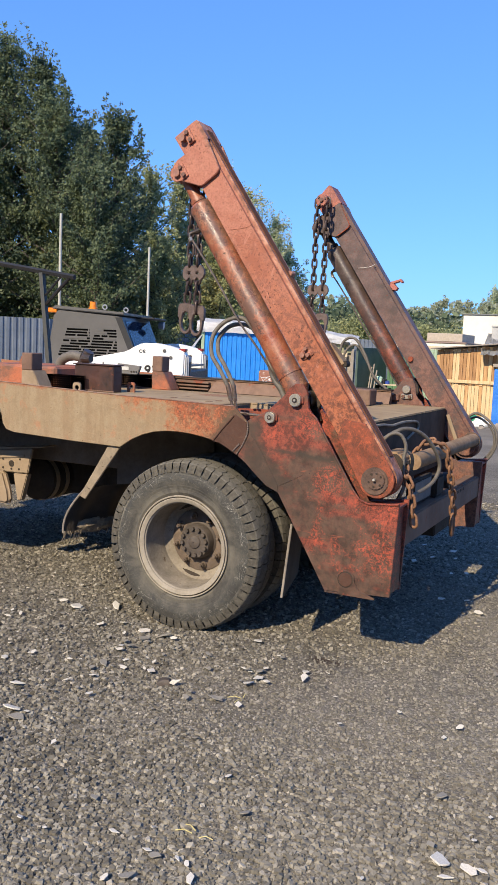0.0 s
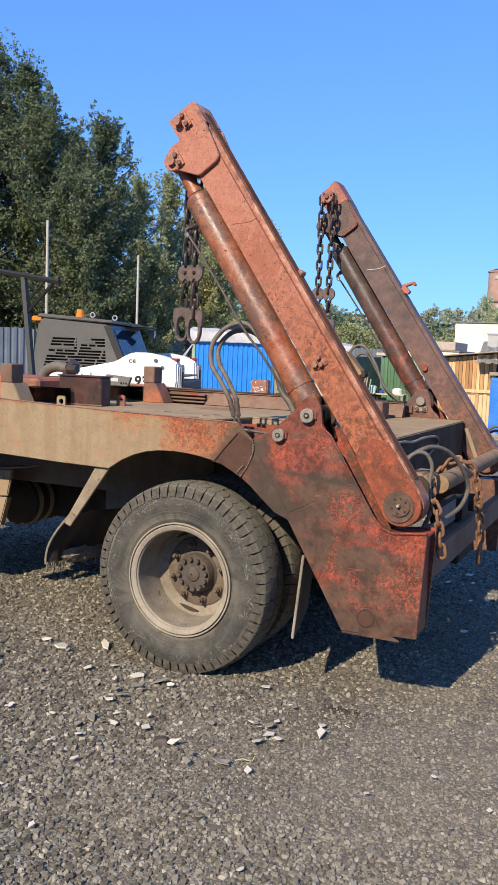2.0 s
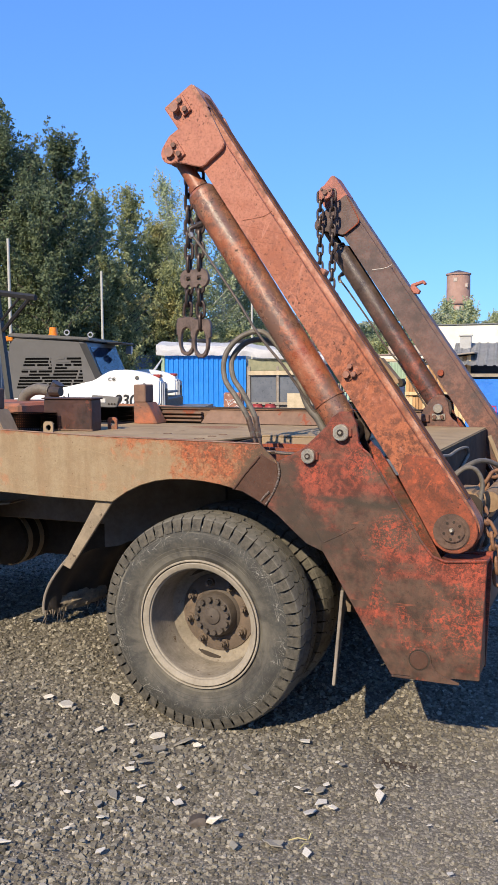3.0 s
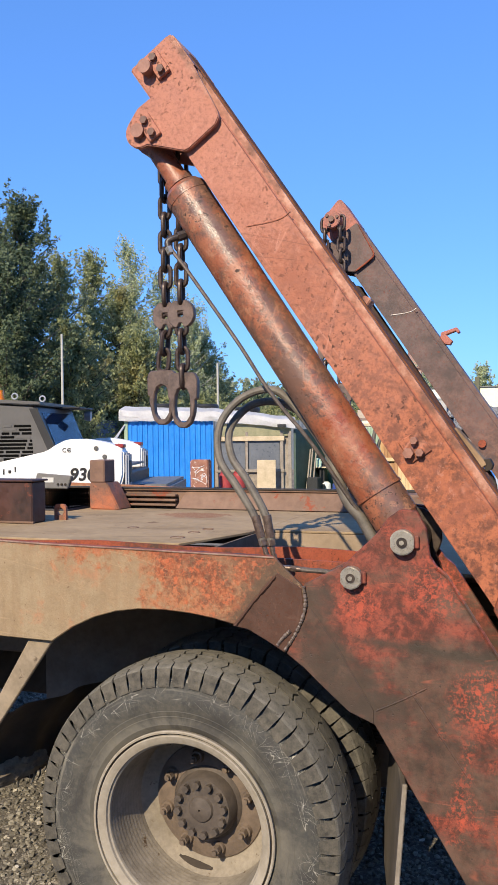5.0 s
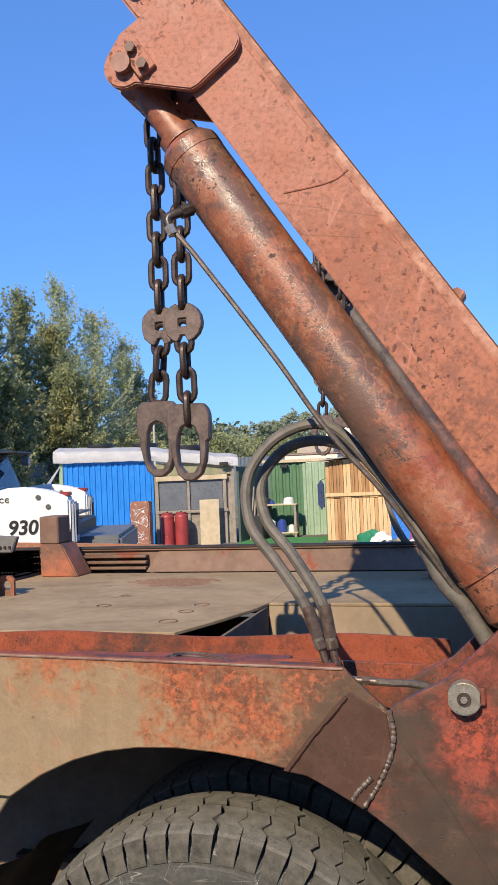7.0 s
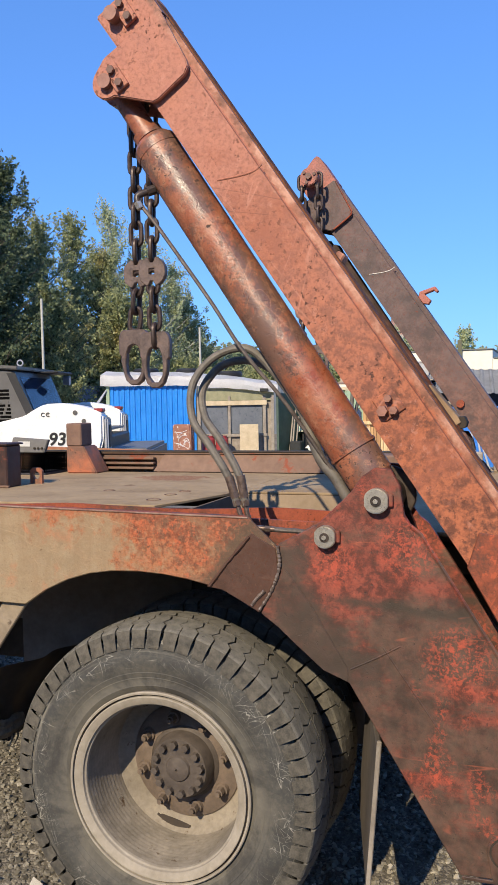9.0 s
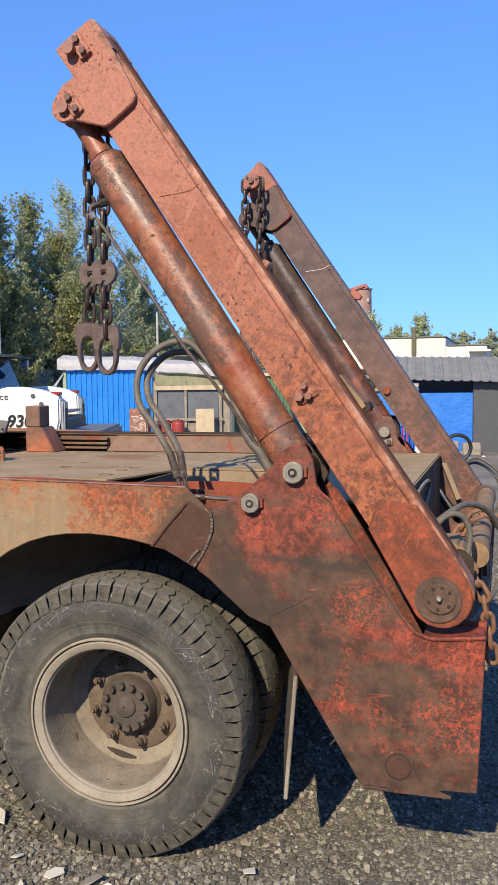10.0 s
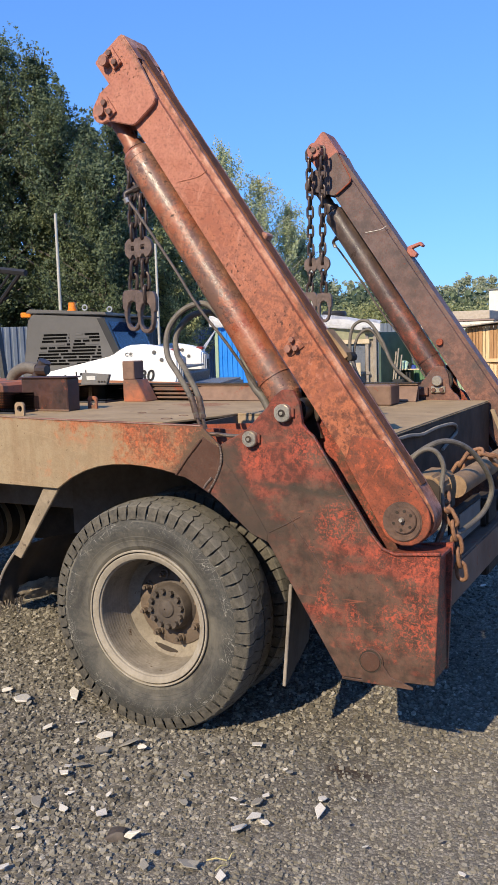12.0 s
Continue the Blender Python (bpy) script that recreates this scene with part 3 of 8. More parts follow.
def to_mesh(name, bm, mat_):
    me = bpy.data.meshes.new(name)
    bm.to_mesh(me)
    bm.free()
    me.shade_smooth()
    me.set_sharp_from_angle(angle=radians(32))
    me.materials.append(mat_)
    return me


def thing(name, loc, label, category, group="", kind=""):
    e = new(name)
    e.empty_display_size = 0.2
    e.location = loc
    return tagged(e, label, category, group, kind)


def part(name, bm, mat_, parent, label=""):
    ob = new(name, to_mesh(name, bm, mat_))
    ob.parent = parent
    if parent.type == "EMPTY":
        ob.matrix_parent_inverse = Matrix.Translation(-Vector(parent.location))
    return tagged(ob, label)


def solo(name, bm, mat_, label, category, group="", kind=""):
    return tagged(new(name, to_mesh(name, bm, mat_)), label, category, group, kind)


def B():
    return bmesh.new()


# ---- ground ----
def ground_z(x, y):
    t = min(max((y - 4.0) / 15.0, 0.0), 1.0)
    z = -0.40 * t * t * (3 - 2 * t)
    if abs(x) < 12 and -10 < y < 16:
        z += 0.018 * noise.noise((x * 1.3, y * 1.3, 0.0)) + 0.008 * noise.noise((x * 6, y * 6, 3.0)) - 0.036
    return z


def gravel_ground():
    m, nt, b = material("gravel_ground", 0.95)
    v = coords(nt)
    big = grain(nt, v, 0.55, 4, 0.6, 0.6)
    mid = grain(nt, v, 5.0, 6, 0.7)
    stone = cells(nt, v, 75.0)
    tint = cells(nt, v, 75.0, "Color")
    small = cells(nt, v, 160.0)
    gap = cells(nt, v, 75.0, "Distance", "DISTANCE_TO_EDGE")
    grey = mix(nt, ramp(nt, mid, (0.35, 0.0), (0.65, 1.0)), (0.088, 0.079, 0.063), (0.150, 0.136, 0.110))
    dust = mix(nt, ramp(nt, mid, (0.35, 0.0), (0.65, 1.0)), (0.150, 0.135, 0.104), (0.235, 0.212, 0.168))
    side = calc(nt, "ADD", big, calc(nt, "MULTIPLY", axis(nt, v, 0), 0.06))
    c = mix(nt, ramp(nt, side, (0.46, 0.0), (0.60, 1.0)), grey, dust)
    bw = nt.nodes.new("ShaderNodeRGBToBW")
    nt.links.new(tint, bw.inputs[0])
    c = mix(nt, ramp(nt, bw.outputs[0], (0.45, 0.0), (0.85, 0.8)), c, mix(nt, 0.6, c, (0.42, 0.38, 0.31)))
    c = mix(nt, calc(nt, "MULTIPLY", ramp(nt, bw.outputs[0], (0.0, 1.0), (0.42, 0.0)), 0.7), c, (0.080, 0.070, 0.060))
    # shade between the stones put into the colour along cell edges
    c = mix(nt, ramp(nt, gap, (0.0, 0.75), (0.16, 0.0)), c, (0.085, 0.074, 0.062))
    x, y = axis(nt, v, 0), axis(nt, v, 1)
    oil = calc(nt, "ADD", calc(nt, "POWER", calc(nt, "MULTIPLY", calc(nt, "SUBTRACT", x, 1.0), 3.0), 2.0), calc(nt, "POWER", calc(nt, "MULTIPLY", calc(nt, "SUBTRACT", y, 0.02), 7.0), 2.0))
    oil = ramp(nt, calc(nt, "ADD", oil, calc(nt, "MULTIPLY", mid, 0.7)), (0.38, 0.8), (0.62, 0.0))
    c = mix(nt, oil, c, (0.035, 0.020, 0.014))
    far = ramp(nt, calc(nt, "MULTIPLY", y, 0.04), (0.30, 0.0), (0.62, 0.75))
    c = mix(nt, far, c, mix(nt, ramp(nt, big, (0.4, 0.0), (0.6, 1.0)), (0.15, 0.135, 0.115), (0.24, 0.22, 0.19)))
    nt.links.new(c, b.inputs["Base Color"])
    h = calc(nt, "ADD", calc(nt, "MULTIPLY", stone, -1.0), calc(nt, "MULTIPLY", small, -0.5))
    b.inputs["Specular IOR Level"].default_value = 0.2
    relief(nt, b, calc(nt, "ADD", h, mid), 0.5, 0.010)
    return m


def line_grid(lo, hi, step, far, k=14):
    mid = list(np.arange(lo, hi + 1e-6, step))
    out = [hi + (far - hi) * ((i / k) ** 3) for i in range(1, k + 1)]
    back = [lo - (far + lo) * ((i / k) ** 3) for i in range(k, 0, -1)]
    return back + mid + out


gx, gy = line_grid(-4.5, 4.5, 0.06, 900.0), line_grid(-5.0, 8.0, 0.06, 900.0)
verts = [(x, y, ground_z(x, y)) for y in gy for x in gx]
nx = len(gx)
faces = [(j * nx + i, j * nx + i + 1, (j + 1) * nx + i + 1, (j + 1) * nx + i) for j in range(len(gy) - 1) for i in range(nx - 1)]
gm = bpy.data.meshes.new("ground")
gm.from_pydata(verts, [], faces)
gm.shade_smooth()
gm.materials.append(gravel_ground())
tagged(new("ground", gm), "dark grey crushed gravel yard with dust and chips", "ground", kind="structure")

# ---- truck ----
WIDE = 2.47
truck = thing("skip_loader_truck", (0.0, WIDE / 2, 0.0), "rusty orange skip loader truck with raised lifting arms", "truck")


def flip(bm, far):
    """Mirrors a part of the near side to the far side."""
    if far:
        for v in bm.verts:
            v.co.y = WIDE - v.co.y
        bmesh.ops.reverse_faces(bm, faces=list(bm.faces))
    return bm


PANEL = [(-3.6, 1.462), (-1.42, 1.408), (-0.95, 1.391), (-0.52, 1.377), (0.32, 1.362), (0.335, 1.345), (0.415, 1.27), (0.41, 1.20), (0.35, 1.075),
         (0.30, 1.105), (0.25, 1.132), (0.19, 1.15), (0.12, 1.165), (0.04, 1.176), (-0.05, 1.181), (-0.14, 1.178), (-0.22, 1.166), (-0.30, 1.142),
         (-0.38, 1.105), (-0.46, 1.052), (-0.81, 1.058), (-1.30, 1.075), (-1.365, 1.09), (-1.395, 1.13), (-1.41, 1.20), (-1.43, 1.25), (-1.48, 1.29), (-1.6, 1.31), (-3.6, 1.36)]
PLATE = [(0.355, 1.075), (0.415, 1.19), (0.412, 1.285), (0.53, 1.345), (0.63, 1.44), (0.665, 1.488), (0.70, 1.512), (0.745, 1.508), (0.772, 1.46), (0.782, 1.38),
         (0.80, 1.352), (0.828, 1.33), (1.06, 0.96), (1.105, 0.905), (1.16, 0.885), (1.330, 0.904), (1.306, 0.388), (1.20, 0.384), (1.15, 0.374), (0.93, 0.370), (0.62, 0.888), (0.545, 0.918), (0.46, 0.99), (0.41, 1.035)]
for far in (False, True):
    side = part("side_panel", flip(prism(B(), PANEL, 0.0, 0.016, 0.003, 1), far), M_PANEL, truck, "orange side panel under dried tan mud")
    bm = B()
    slab(bm, (-3.6, 0.016, 1.352), (0.30, 0.05, 1.360), 0.002, Matrix.Identity(4))
    for v in bm.verts:
        v.co.z += -0.0175 * (v.co.x - 0.3) - 0.0
    part("panel_flange", flip(bm, far), M_RED, side)
    line = [(x, -0.001, z - 0.002) for x, z in PANEL[:5]]
    part("panel_edge", flip(tube(B(), line, 0.0028, 6), far), M_WORNEDGE, side, "worn bare upper edge")
    patch = part("weld_patch", flip(prism(B(), [(0.185, 1.147), (0.25, 1.228), (0.33, 1.315), (0.405, 1.272), (0.414, 1.20), (0.352, 1.078), (0.29, 1.112), (0.235, 1.14)], -0.004, 0.012, 0.002, 1), far), M_PATCH, truck, "bare brown welded patch plate")
    for pts in ([(0.412, 1.28), (0.418, 1.235), (0.41, 1.19), (0.385, 1.135), (0.352, 1.085)], [(0.195, 1.15), (0.255, 1.225), (0.325, 1.305)], [(0.37, 1.145), (0.345, 1.12), (0.33, 1.10)]):
        line = smooth_path([(x, -0.006, z) for x, z in pts], 14)
        part("weld_bead", flip(tube(B(), line, 0.005, 7, radii=[0.003 + 0.0035 * random.random() for _ in line]), far), M_WELD if len(pts) != 3 or pts[0][0] > 0.3 else M_PATCH, patch)
    plate = part("tail_plate", flip(prism(B(), PLATE, 0.0, 0.024, 0.003, 1), far), M_PLATE, truck, "scuffed dark red side plate of the tail frame")
    inner = [(x, z) for x, z in PLATE]
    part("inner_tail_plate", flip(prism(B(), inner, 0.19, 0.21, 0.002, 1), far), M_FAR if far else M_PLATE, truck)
    ip = part("inner_pin", flip(prism(B(), disc_points((0.709, 1.421), 0.032, 24), 0.205, 0.245, 0.003, 1), far), M_STEEL, truck, "machined pin end on the inner plate")
    part("keeper", flip(slab(B(), (0.665, 0.209, 1.345), (0.755, 0.222, 1.385), 0.003), far), M_STEEL, ip)
    for bx in (0.685, 0.735):
        part("bolt", flip(rod(B(), (bx, 0.221, 1.365), (bx, 0.236, 1.365), 0.014, 0.014, 6), far), M_PINDARK, ip)
    if far:
        part("stiffener", flip(slab(B(), (0.44, 0.21, 1.31), (0.62, 0.23, 1.36), 0.004, Matrix.Translation((0.03, 0, 0.02))), far), M_FAR, ip)
    bm = B()
    slab(bm, (1.264, 0.024, 0.40), (1.304, 0.19, 0.884), 0.003)
    part("tail_rear_plate", flip(bm, far), M_PLATE, truck)
    bm = B()
    slab(bm, (1.13, 0.0242, 0.872), (1.323, 0.19, 0.886), 0.002)
    part("tail_cap", flip(bm, far), M_PLATE, truck)
    # lower edge doubler with a plugged pin hole
    bm = B()
    prism(bm, [(0.935, 0.372), (1.018, 0.372)] + disc_points((1.055, 0.452), 0.052, 12, 200, -10) + [(1.135, 0.40), (1.225, 0.372), (1.225, 0.362), (0.935, 0.362)], -0.007, 0.0, 0.0015, 1)
    part("doubler", flip(bm, far), M_PLATE, plate)
    bm = B()
    prism(bm, disc_points((1.055, 0.452), 0.040, 24), -0.012, 0.0, 0.002, 1)
    plug = part("pin_plug", flip(bm, far), M_PATCH, plate, "round plugged pin hole")
    part("plug_ring", flip(prism(B(), disc_points((1.055, 0.452), 0.0455, 24), -0.0085, -0.002), far), M_CHASSIS, plug)
    # raised weld seams on the plate
    for pts in ([(0.43, 1.21), (0.50, 1.10), (0.58, 0.955)], [(0.625, 0.93), (0.70, 0.968), (0.77, 1.008)], [(0.72, 1.0), (0.80, 0.885), (0.88, 0.77)]):
        line = smooth_path([(x, 0.0, z) for x, z in pts], 10)
        part("seam", flip(tube(B(), line, 0.004, 6, radii=[0.002 + 0.001 * random.random() for _ in line]), far), M_SEAM if pts[0][0] == 0.43 else M_PLATE, plate)
    band = [(0.358, 1.077), (0.416, 1.19), (0.43, 1.218), (0.51, 1.11), (0.57, 1.01), (0.618, 0.93), (0.617, 0.892), (0.545, 0.921), (0.461, 0.993), (0.412, 1.037)]
    part("edge_band", flip(prism(B(), band, -0.003, 0.0, 0.001, 1), far), M_PLATE, plate, "bare brown band along the wheel arch")
    # rim welded along the arm's rest
    line = [(x, -0.002, z) for x, z in ((0.80, 1.352), (0.828, 1.33), (1.06, 0.96), (1.105, 0.905), (1.16, 0.885), (1.330, 0.902))]
    part("edge_bead", flip(tube(B(), line, 0.006, 6), far), M_PLATE, plate)
    # two machined pins with square keepers
    for (px, pz), r in (((0.709, 1.421), 0.036), ((0.560, 1.314), 0.0325)):
        bm = B()
        prism(bm, disc_points((px, pz), r, 40), -0.030, 0.0, 0.003, 2)
        for v in bm.verts:
            for sx in (-1, 1):
                if sx * (v.co.x - px) > r * 0.93:
                    v.co.x = px + sx * r * 0.93
        pin = part("pin_head", flip(bm, far), M_STEEL, truck, "bright machined steel pin with flats")
        part("pin_centre", flip(prism(B(), disc_points((px, pz), r * 0.42, 24), -0.033, -0.029), far), M_GREASE, pin)
        bm = B()
        rod(bm, (px, -0.037, pz), (px, -0.031, pz), 0.007, 0.006, 8)
        part("grease_nipple", flip(bm, far), M_STEEL, pin)
        bm = B()
        slab(bm, (px + r * 0.7, -0.012, pz - 0.018), (px + r * 1.25, 0.0, pz + 0.018), 0.003)
        part("keeper", flip(bm, far), M_PLATE, pin)
    # lug behind the upper pin
    bm = B()
    prism(bm, disc_points((0.709, 1.421), 0.085, 20, -40, 200) + [(0.62, 1.30), (0.80, 1.30)], 0.165, 0.19, 0.003, 1)
    part("pin_lug", flip(bm, far), M_GREASE, truck)

# ---- lifting arms ----
D = Vector((0.558, 0.0, -0.830))
N = Vector((0.830, 0.0, 0.558))
TOP = Vector((0.062, 0.0, 2.884))


def on_arm(s, n):
    p = TOP + D * s + N * n
    return (p.x, p.z)


def flip_arm(bm, far):
    """The arm lies just behind the plane of the tail plate."""
    for v in bm.verts:
        v.co.y += 0.053
    return flip(bm, far)


def lifting_arm(far):
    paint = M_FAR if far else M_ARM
    lab = "dull brown steel lifting arm" if far else "faded orange box-section lifting arm"
    body = [on_arm(-0.10, 0.0), on_arm(2.13, 0.0)]
    body += [on_arm(2.178 + 0.104 * math.cos(radians(a)), -0.108 + 0.104 * math.sin(radians(a))) for a in range(80, -81, -8)]
    body += [on_arm(2.178, -0.212), on_arm(1.88, -0.186), on_arm(1.86, -0.178), on_arm(0.20, -0.176), on_arm(0.175, -0.165), on_arm(-0.02, -0.165)]
    bm = prism(B(), body, -0.018, 0.148)

    def back_edge(e):
        mid = (e.verts[0].co + e.verts[1].co) / 2 - TOP
        return abs(e.verts[0].co.y - e.verts[1].co.y) < 0.01 and (mid.dot(N) > -0.03 or mid.dot(D) > 2.14)
    bmesh.ops.bevel(bm, geom=[e for e in bm.edges if back_edge(e)], offset=0.026, segments=9, affect="EDGES", clamp_overlap=False)
    front = [e for e in bm.edges if len(e.link_faces) == 2 and e.calc_face_angle(0) > 1.2 and ((e.verts[0].co + e.verts[1].co) / 2 - TOP).dot(N) < -0.14]
    bmesh.ops.bevel(bm, geom=front, offset=0.006, segments=2, affect="EDGES", clamp_overlap=True)
    arm = part("lifting_arm", flip_arm(bm, far), paint, truck, lab)
    arm.data.set_sharp_from_angle(angle=radians(28))
    # rusty cover strip along the arm's back
    if not far:
        strip = [on_arm(-0.07, -0.003), on_arm(2.10, -0.003), on_arm(2.10, 0.005), on_arm(-0.07, 0.005)]
        part("back_strip", flip_arm(prism(B(), strip, 0.032, 0.098, 0.002, 1), far), M_BACK, arm, "dark rusty strip along the arm's back")
    # upper head block, slightly inset
    head = [(-0.158, 2.899), (-0.026, 2.988), (-0.010, 2.990), (0.003, 2.974), (0.068, 2.878), (-0.082, 2.790)]
    if far:
        head = [(x - 0.022 * (z > 2.95), z + 0.035 * (z > 2.95)) for x, z in head]
    part("arm_head", flip_arm(prism(B(), head, -0.022, 0.152, 0.005, 2), far), M_HEADFAR if far else paint, arm)
    gus = [(0.058, 2.882), (0.070, 2.872), (0.148, 2.722), (0.153, 2.702), (0.142, 2.680), (0.055, 2.618), (0.038, 2.612), (0.0, 2.622), (-0.05, 2.636)]
    gus += disc_points((-0.117, 2.690), 0.050, 10, 300, 145) + [(-0.125, 2.765), (-0.075, 2.795), (-0.03, 2.825)]
    part("gusset_plate", flip_arm(prism(B(), gus, -0.040, -0.019, 0.003, 2), far), paint, arm, "rounded gusset plate welded on the arm")
    part("gusset_plate", flip_arm(prism(B(), gus, 0.149, 0.166, 0.003, 2), far), paint, arm)
    if far:
        line = smooth_path([(x, 0.1665, z) for x, z in gus[1:6]], 5)
        part("weld_edge", flip_arm(tube(B(), line, 0.0045, 6), far), M_RED, arm, "red weld along the gusset plate")
    # reinforcement at the foot
    foot = [on_arm(1.865, -0.183), on_arm(1.80, -0.10), on_arm(1.885, -0.004), on_arm(2.15, -0.004)]
    foot += [on_arm(2.178 + 0.101 * math.cos(radians(a)), -0.108 + 0.101 * math.sin(radians(a))) for a in range(80, -81, -20)] + [on_arm(2.178, -0.209)]
    part("foot_plate", flip_arm(prism(B(), foot, -0.028, -0.0185, 0.003, 1), far), M_DUSTFOOT if far else M_FOOT, arm, "scuffed reddish plate round the arm's foot")
    c = on_arm(2.178, -0.118)
    boss = part("pivot_boss", flip_arm(prism(B(), disc_points(c, 0.077, 40), -0.036, -0.02, 0.004, 2), far), M_PIVOT if not far else paint, arm, "greasy round pivot boss")
    cap = part("pivot_cap", flip_arm(prism(B(), disc_points((c[0] + 0.006, c[1] + 0.008), 0.052, 36), -0.046, -0.036, 0.003, 2), far), M_PIVOT, boss)
    for a in (35, 80, 125, 200, 260, 320):
        q = disc_points((c[0] + 0.006, c[1] + 0.008), 0.037, 1, a)[0]
        bm = B()
        rod(bm, (q[0], -0.0462, q[1]), (q[0], -0.049, q[1]), 0.006, 0.006, 8)
        part("cap_bolt", flip_arm(bm, far), M_CHASSIS, boss)
    bm = B()
    rod(bm, (c[0] + 0.004, -0.052, c[1] + 0.01), (c[0] + 0.004, -0.068, c[1] + 0.012), 0.011, 0.007, 8)
    part("grease_nipple", flip_arm(bm, far), M_STEEL, boss)
    # pin ends with keeper plates
    for (px, pz), r in (((-0.117, 2.690), 0.027), ((-0.090, 2.888), 0.027)):
        pm = M_PINDARK
        bm = B()
        rod(bm, (px, 0.17, pz), (px, -0.060, pz), r * 0.86, r * 0.82, 24)
        pin = part("arm_pin", flip_arm(bm, far), M_PIN, arm, "round pin end with keeper plate")
        y0 = -0.052 if pz < 2.8 else -0.038
        m = Matrix.Translation((px + 0.038, 0, pz + 0.008)) @ Matrix.Rotation(radians(-33), 4, "Y")
        bm = B()
        slab(bm, (-0.024, y0, -0.042), (0.022, y0 + 0.013, 0.042), 0.002, m)
        part("keeper", flip_arm(bm, far), paint, pin)
        for off in (-0.024, 0.024):
            q = m @ Vector((0.0, y0, off))
            bm = B()
            rod(bm, (q.x, y0 - 0.014, q.z), (q.x, y0, q.z), 0.0125, 0.0125, 6)
            part("bolt", flip_arm(bm, far), pm, pin)
    # lower keeper: three bolt heads
    for ox, oz, r in ((-0.015, -0.025, 0.022),) if far else ((-0.014, -0.014, 0.017), (0.018, -0.012, 0.013), (0.002, 0.022, 0.012)):
        px, pz = 0.735 + ox, 1.685 + oz
        bm = B()
        y0, y1 = (0.148, 0.168) if far else (-0.018, -0.043)
        rod(bm, (px, y0, pz), (px, y1, pz), r, r * 0.92, 16 if r > 0.02 else 6)
        part("bolt", flip_arm(bm, far), M_RED if far else M_PIN, arm)
    m = Matrix.Translation((0.738, 0, 1.69)) @ Matrix.Rotation(radians(-33), 4, "Y")
    if not far:
        part("keeper", flip_arm(slab(B(), (-0.034, -0.024, -0.036), (0.034, -0.0175, 0.036), 0.002, m), far), paint, arm)
    # hinge lug on the arm's back
    if not far:
        p = on_arm(0.92, 0.002)
        part("lug", flip_arm(slab(B(), (-0.014, 0.06, -0.02), (0.014, 0.12, 0.02), 0.005, Matrix.Translation((p[0], 0, p[1])) @ Matrix.Rotation(radians(33), 4, "Y")), far), paint, arm)
        bm = B()
        strip = [on_arm(1.38, 0.003), on_arm(1.52, 0.003), on_arm(1.52, 0.020), on_arm(1.50, 0.022), on_arm(1.38, 0.010)]
        bracket = part("bracket", prism(bm, strip, 0.135, 0.205, 0.002, 1), M_ROLLER, arm, "dusty bent plate on the arm's back")
        hook = [on_arm(1.50, 0.018), on_arm(1.535, 0.006), on_arm(1.54, 0.022), on_arm(1.53, 0.034), on_arm(1.51, 0.036)]
        part("catch", prism(B(), hook, 0.14, 0.20, 0.002, 1), M_CHASSIS, bracket)
    else:
        arm_bracket = prism(B(), [(0.500, 2.232), (0.506, 2.262), (0.588, 2.286), (0.606, 2.262), (0.594, 2.252), (0.582, 2.266), (0.532, 2.248), (0.566, 2.214), (0.552, 2.192), (0.524, 2.198)], 2.305, 2.355, 0.003, 1)
        part("bracket", arm_bracket, M_HEADFAR, arm, "small red steel bracket")
    # weld line across the arm
    line = smooth_path([(x, -0.018, z) for x, z in ((0.232, 2.365), (0.27, 2.368), (0.31, 2.372), (0.345, 2.380), (0.372, 2.396))], 10)
    if far:
        line = [(x + 0.01, 0.1485, z) for x, y, z in line]
    part("seam", flip_arm(tube(B(), line, 0.0028, 6), far), M_SCORE if far else paint, arm)
    # hydraulic cylinder
    a, b = Vector((-0.117, 0.050, 2.690)), Vector((0.702, 0.050, 1.425))
    d = (b - a).normalized()
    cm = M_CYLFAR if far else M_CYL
    bm = B()
    rod(bm, a + d * 0.215, b - d * 0.06, 0.071, 0.071, 40)
    cyl = part("cylinder_barrel", flip_arm(bm, far), cm, truck, "oil-streaked brown hydraulic cylinder")
    bm = B()
    rod(bm, a + d * 0.200, a + d * 0.222, 0.060, 0.0715, 40)
    rod(bm, a + d * 0.222, a + d * 0.245, 0.0725, 0.0725, 40)
    part("gland_ring", flip_arm(bm, far), cm, cyl)
    bm = B()
    rod(bm, b - d * 0.16, b - d * 0.150, 0.075, 0.075, 40)
    rod(bm, b - d * 0.06, b - d * 0.02, 0.071, 0.05, 40)
    part("base_ring", flip_arm(bm, far), cm, cyl)
    bm = B()
    rod(bm, a, a + d * 0.21, 0.036, 0.036, 28)
    rod(bm, a + d * 0.165, a + d * 0.19, 0.048, 0.048, 28)
    part("piston_rod", flip_arm(bm, far), cm, cyl)
    bm = B()
    prism(bm, disc_points((a.x, a.z), 0.05, 24), 0.03, 0.12, 0.004)
    part("rod_eye", flip_arm(bm, far), cm, cyl)
    bm = B()
    prism(bm, disc_points((0.709, 1.421), 0.055, 24), 0.03, 0.15, 0.004)
    part("base_eye", flip_arm(bm, far), M_GREASE, cyl)
    # feed pipe down the cylinder and its elbow
    p0 = Vector((-0.035, -0.005, 2.335))
    bm = B()
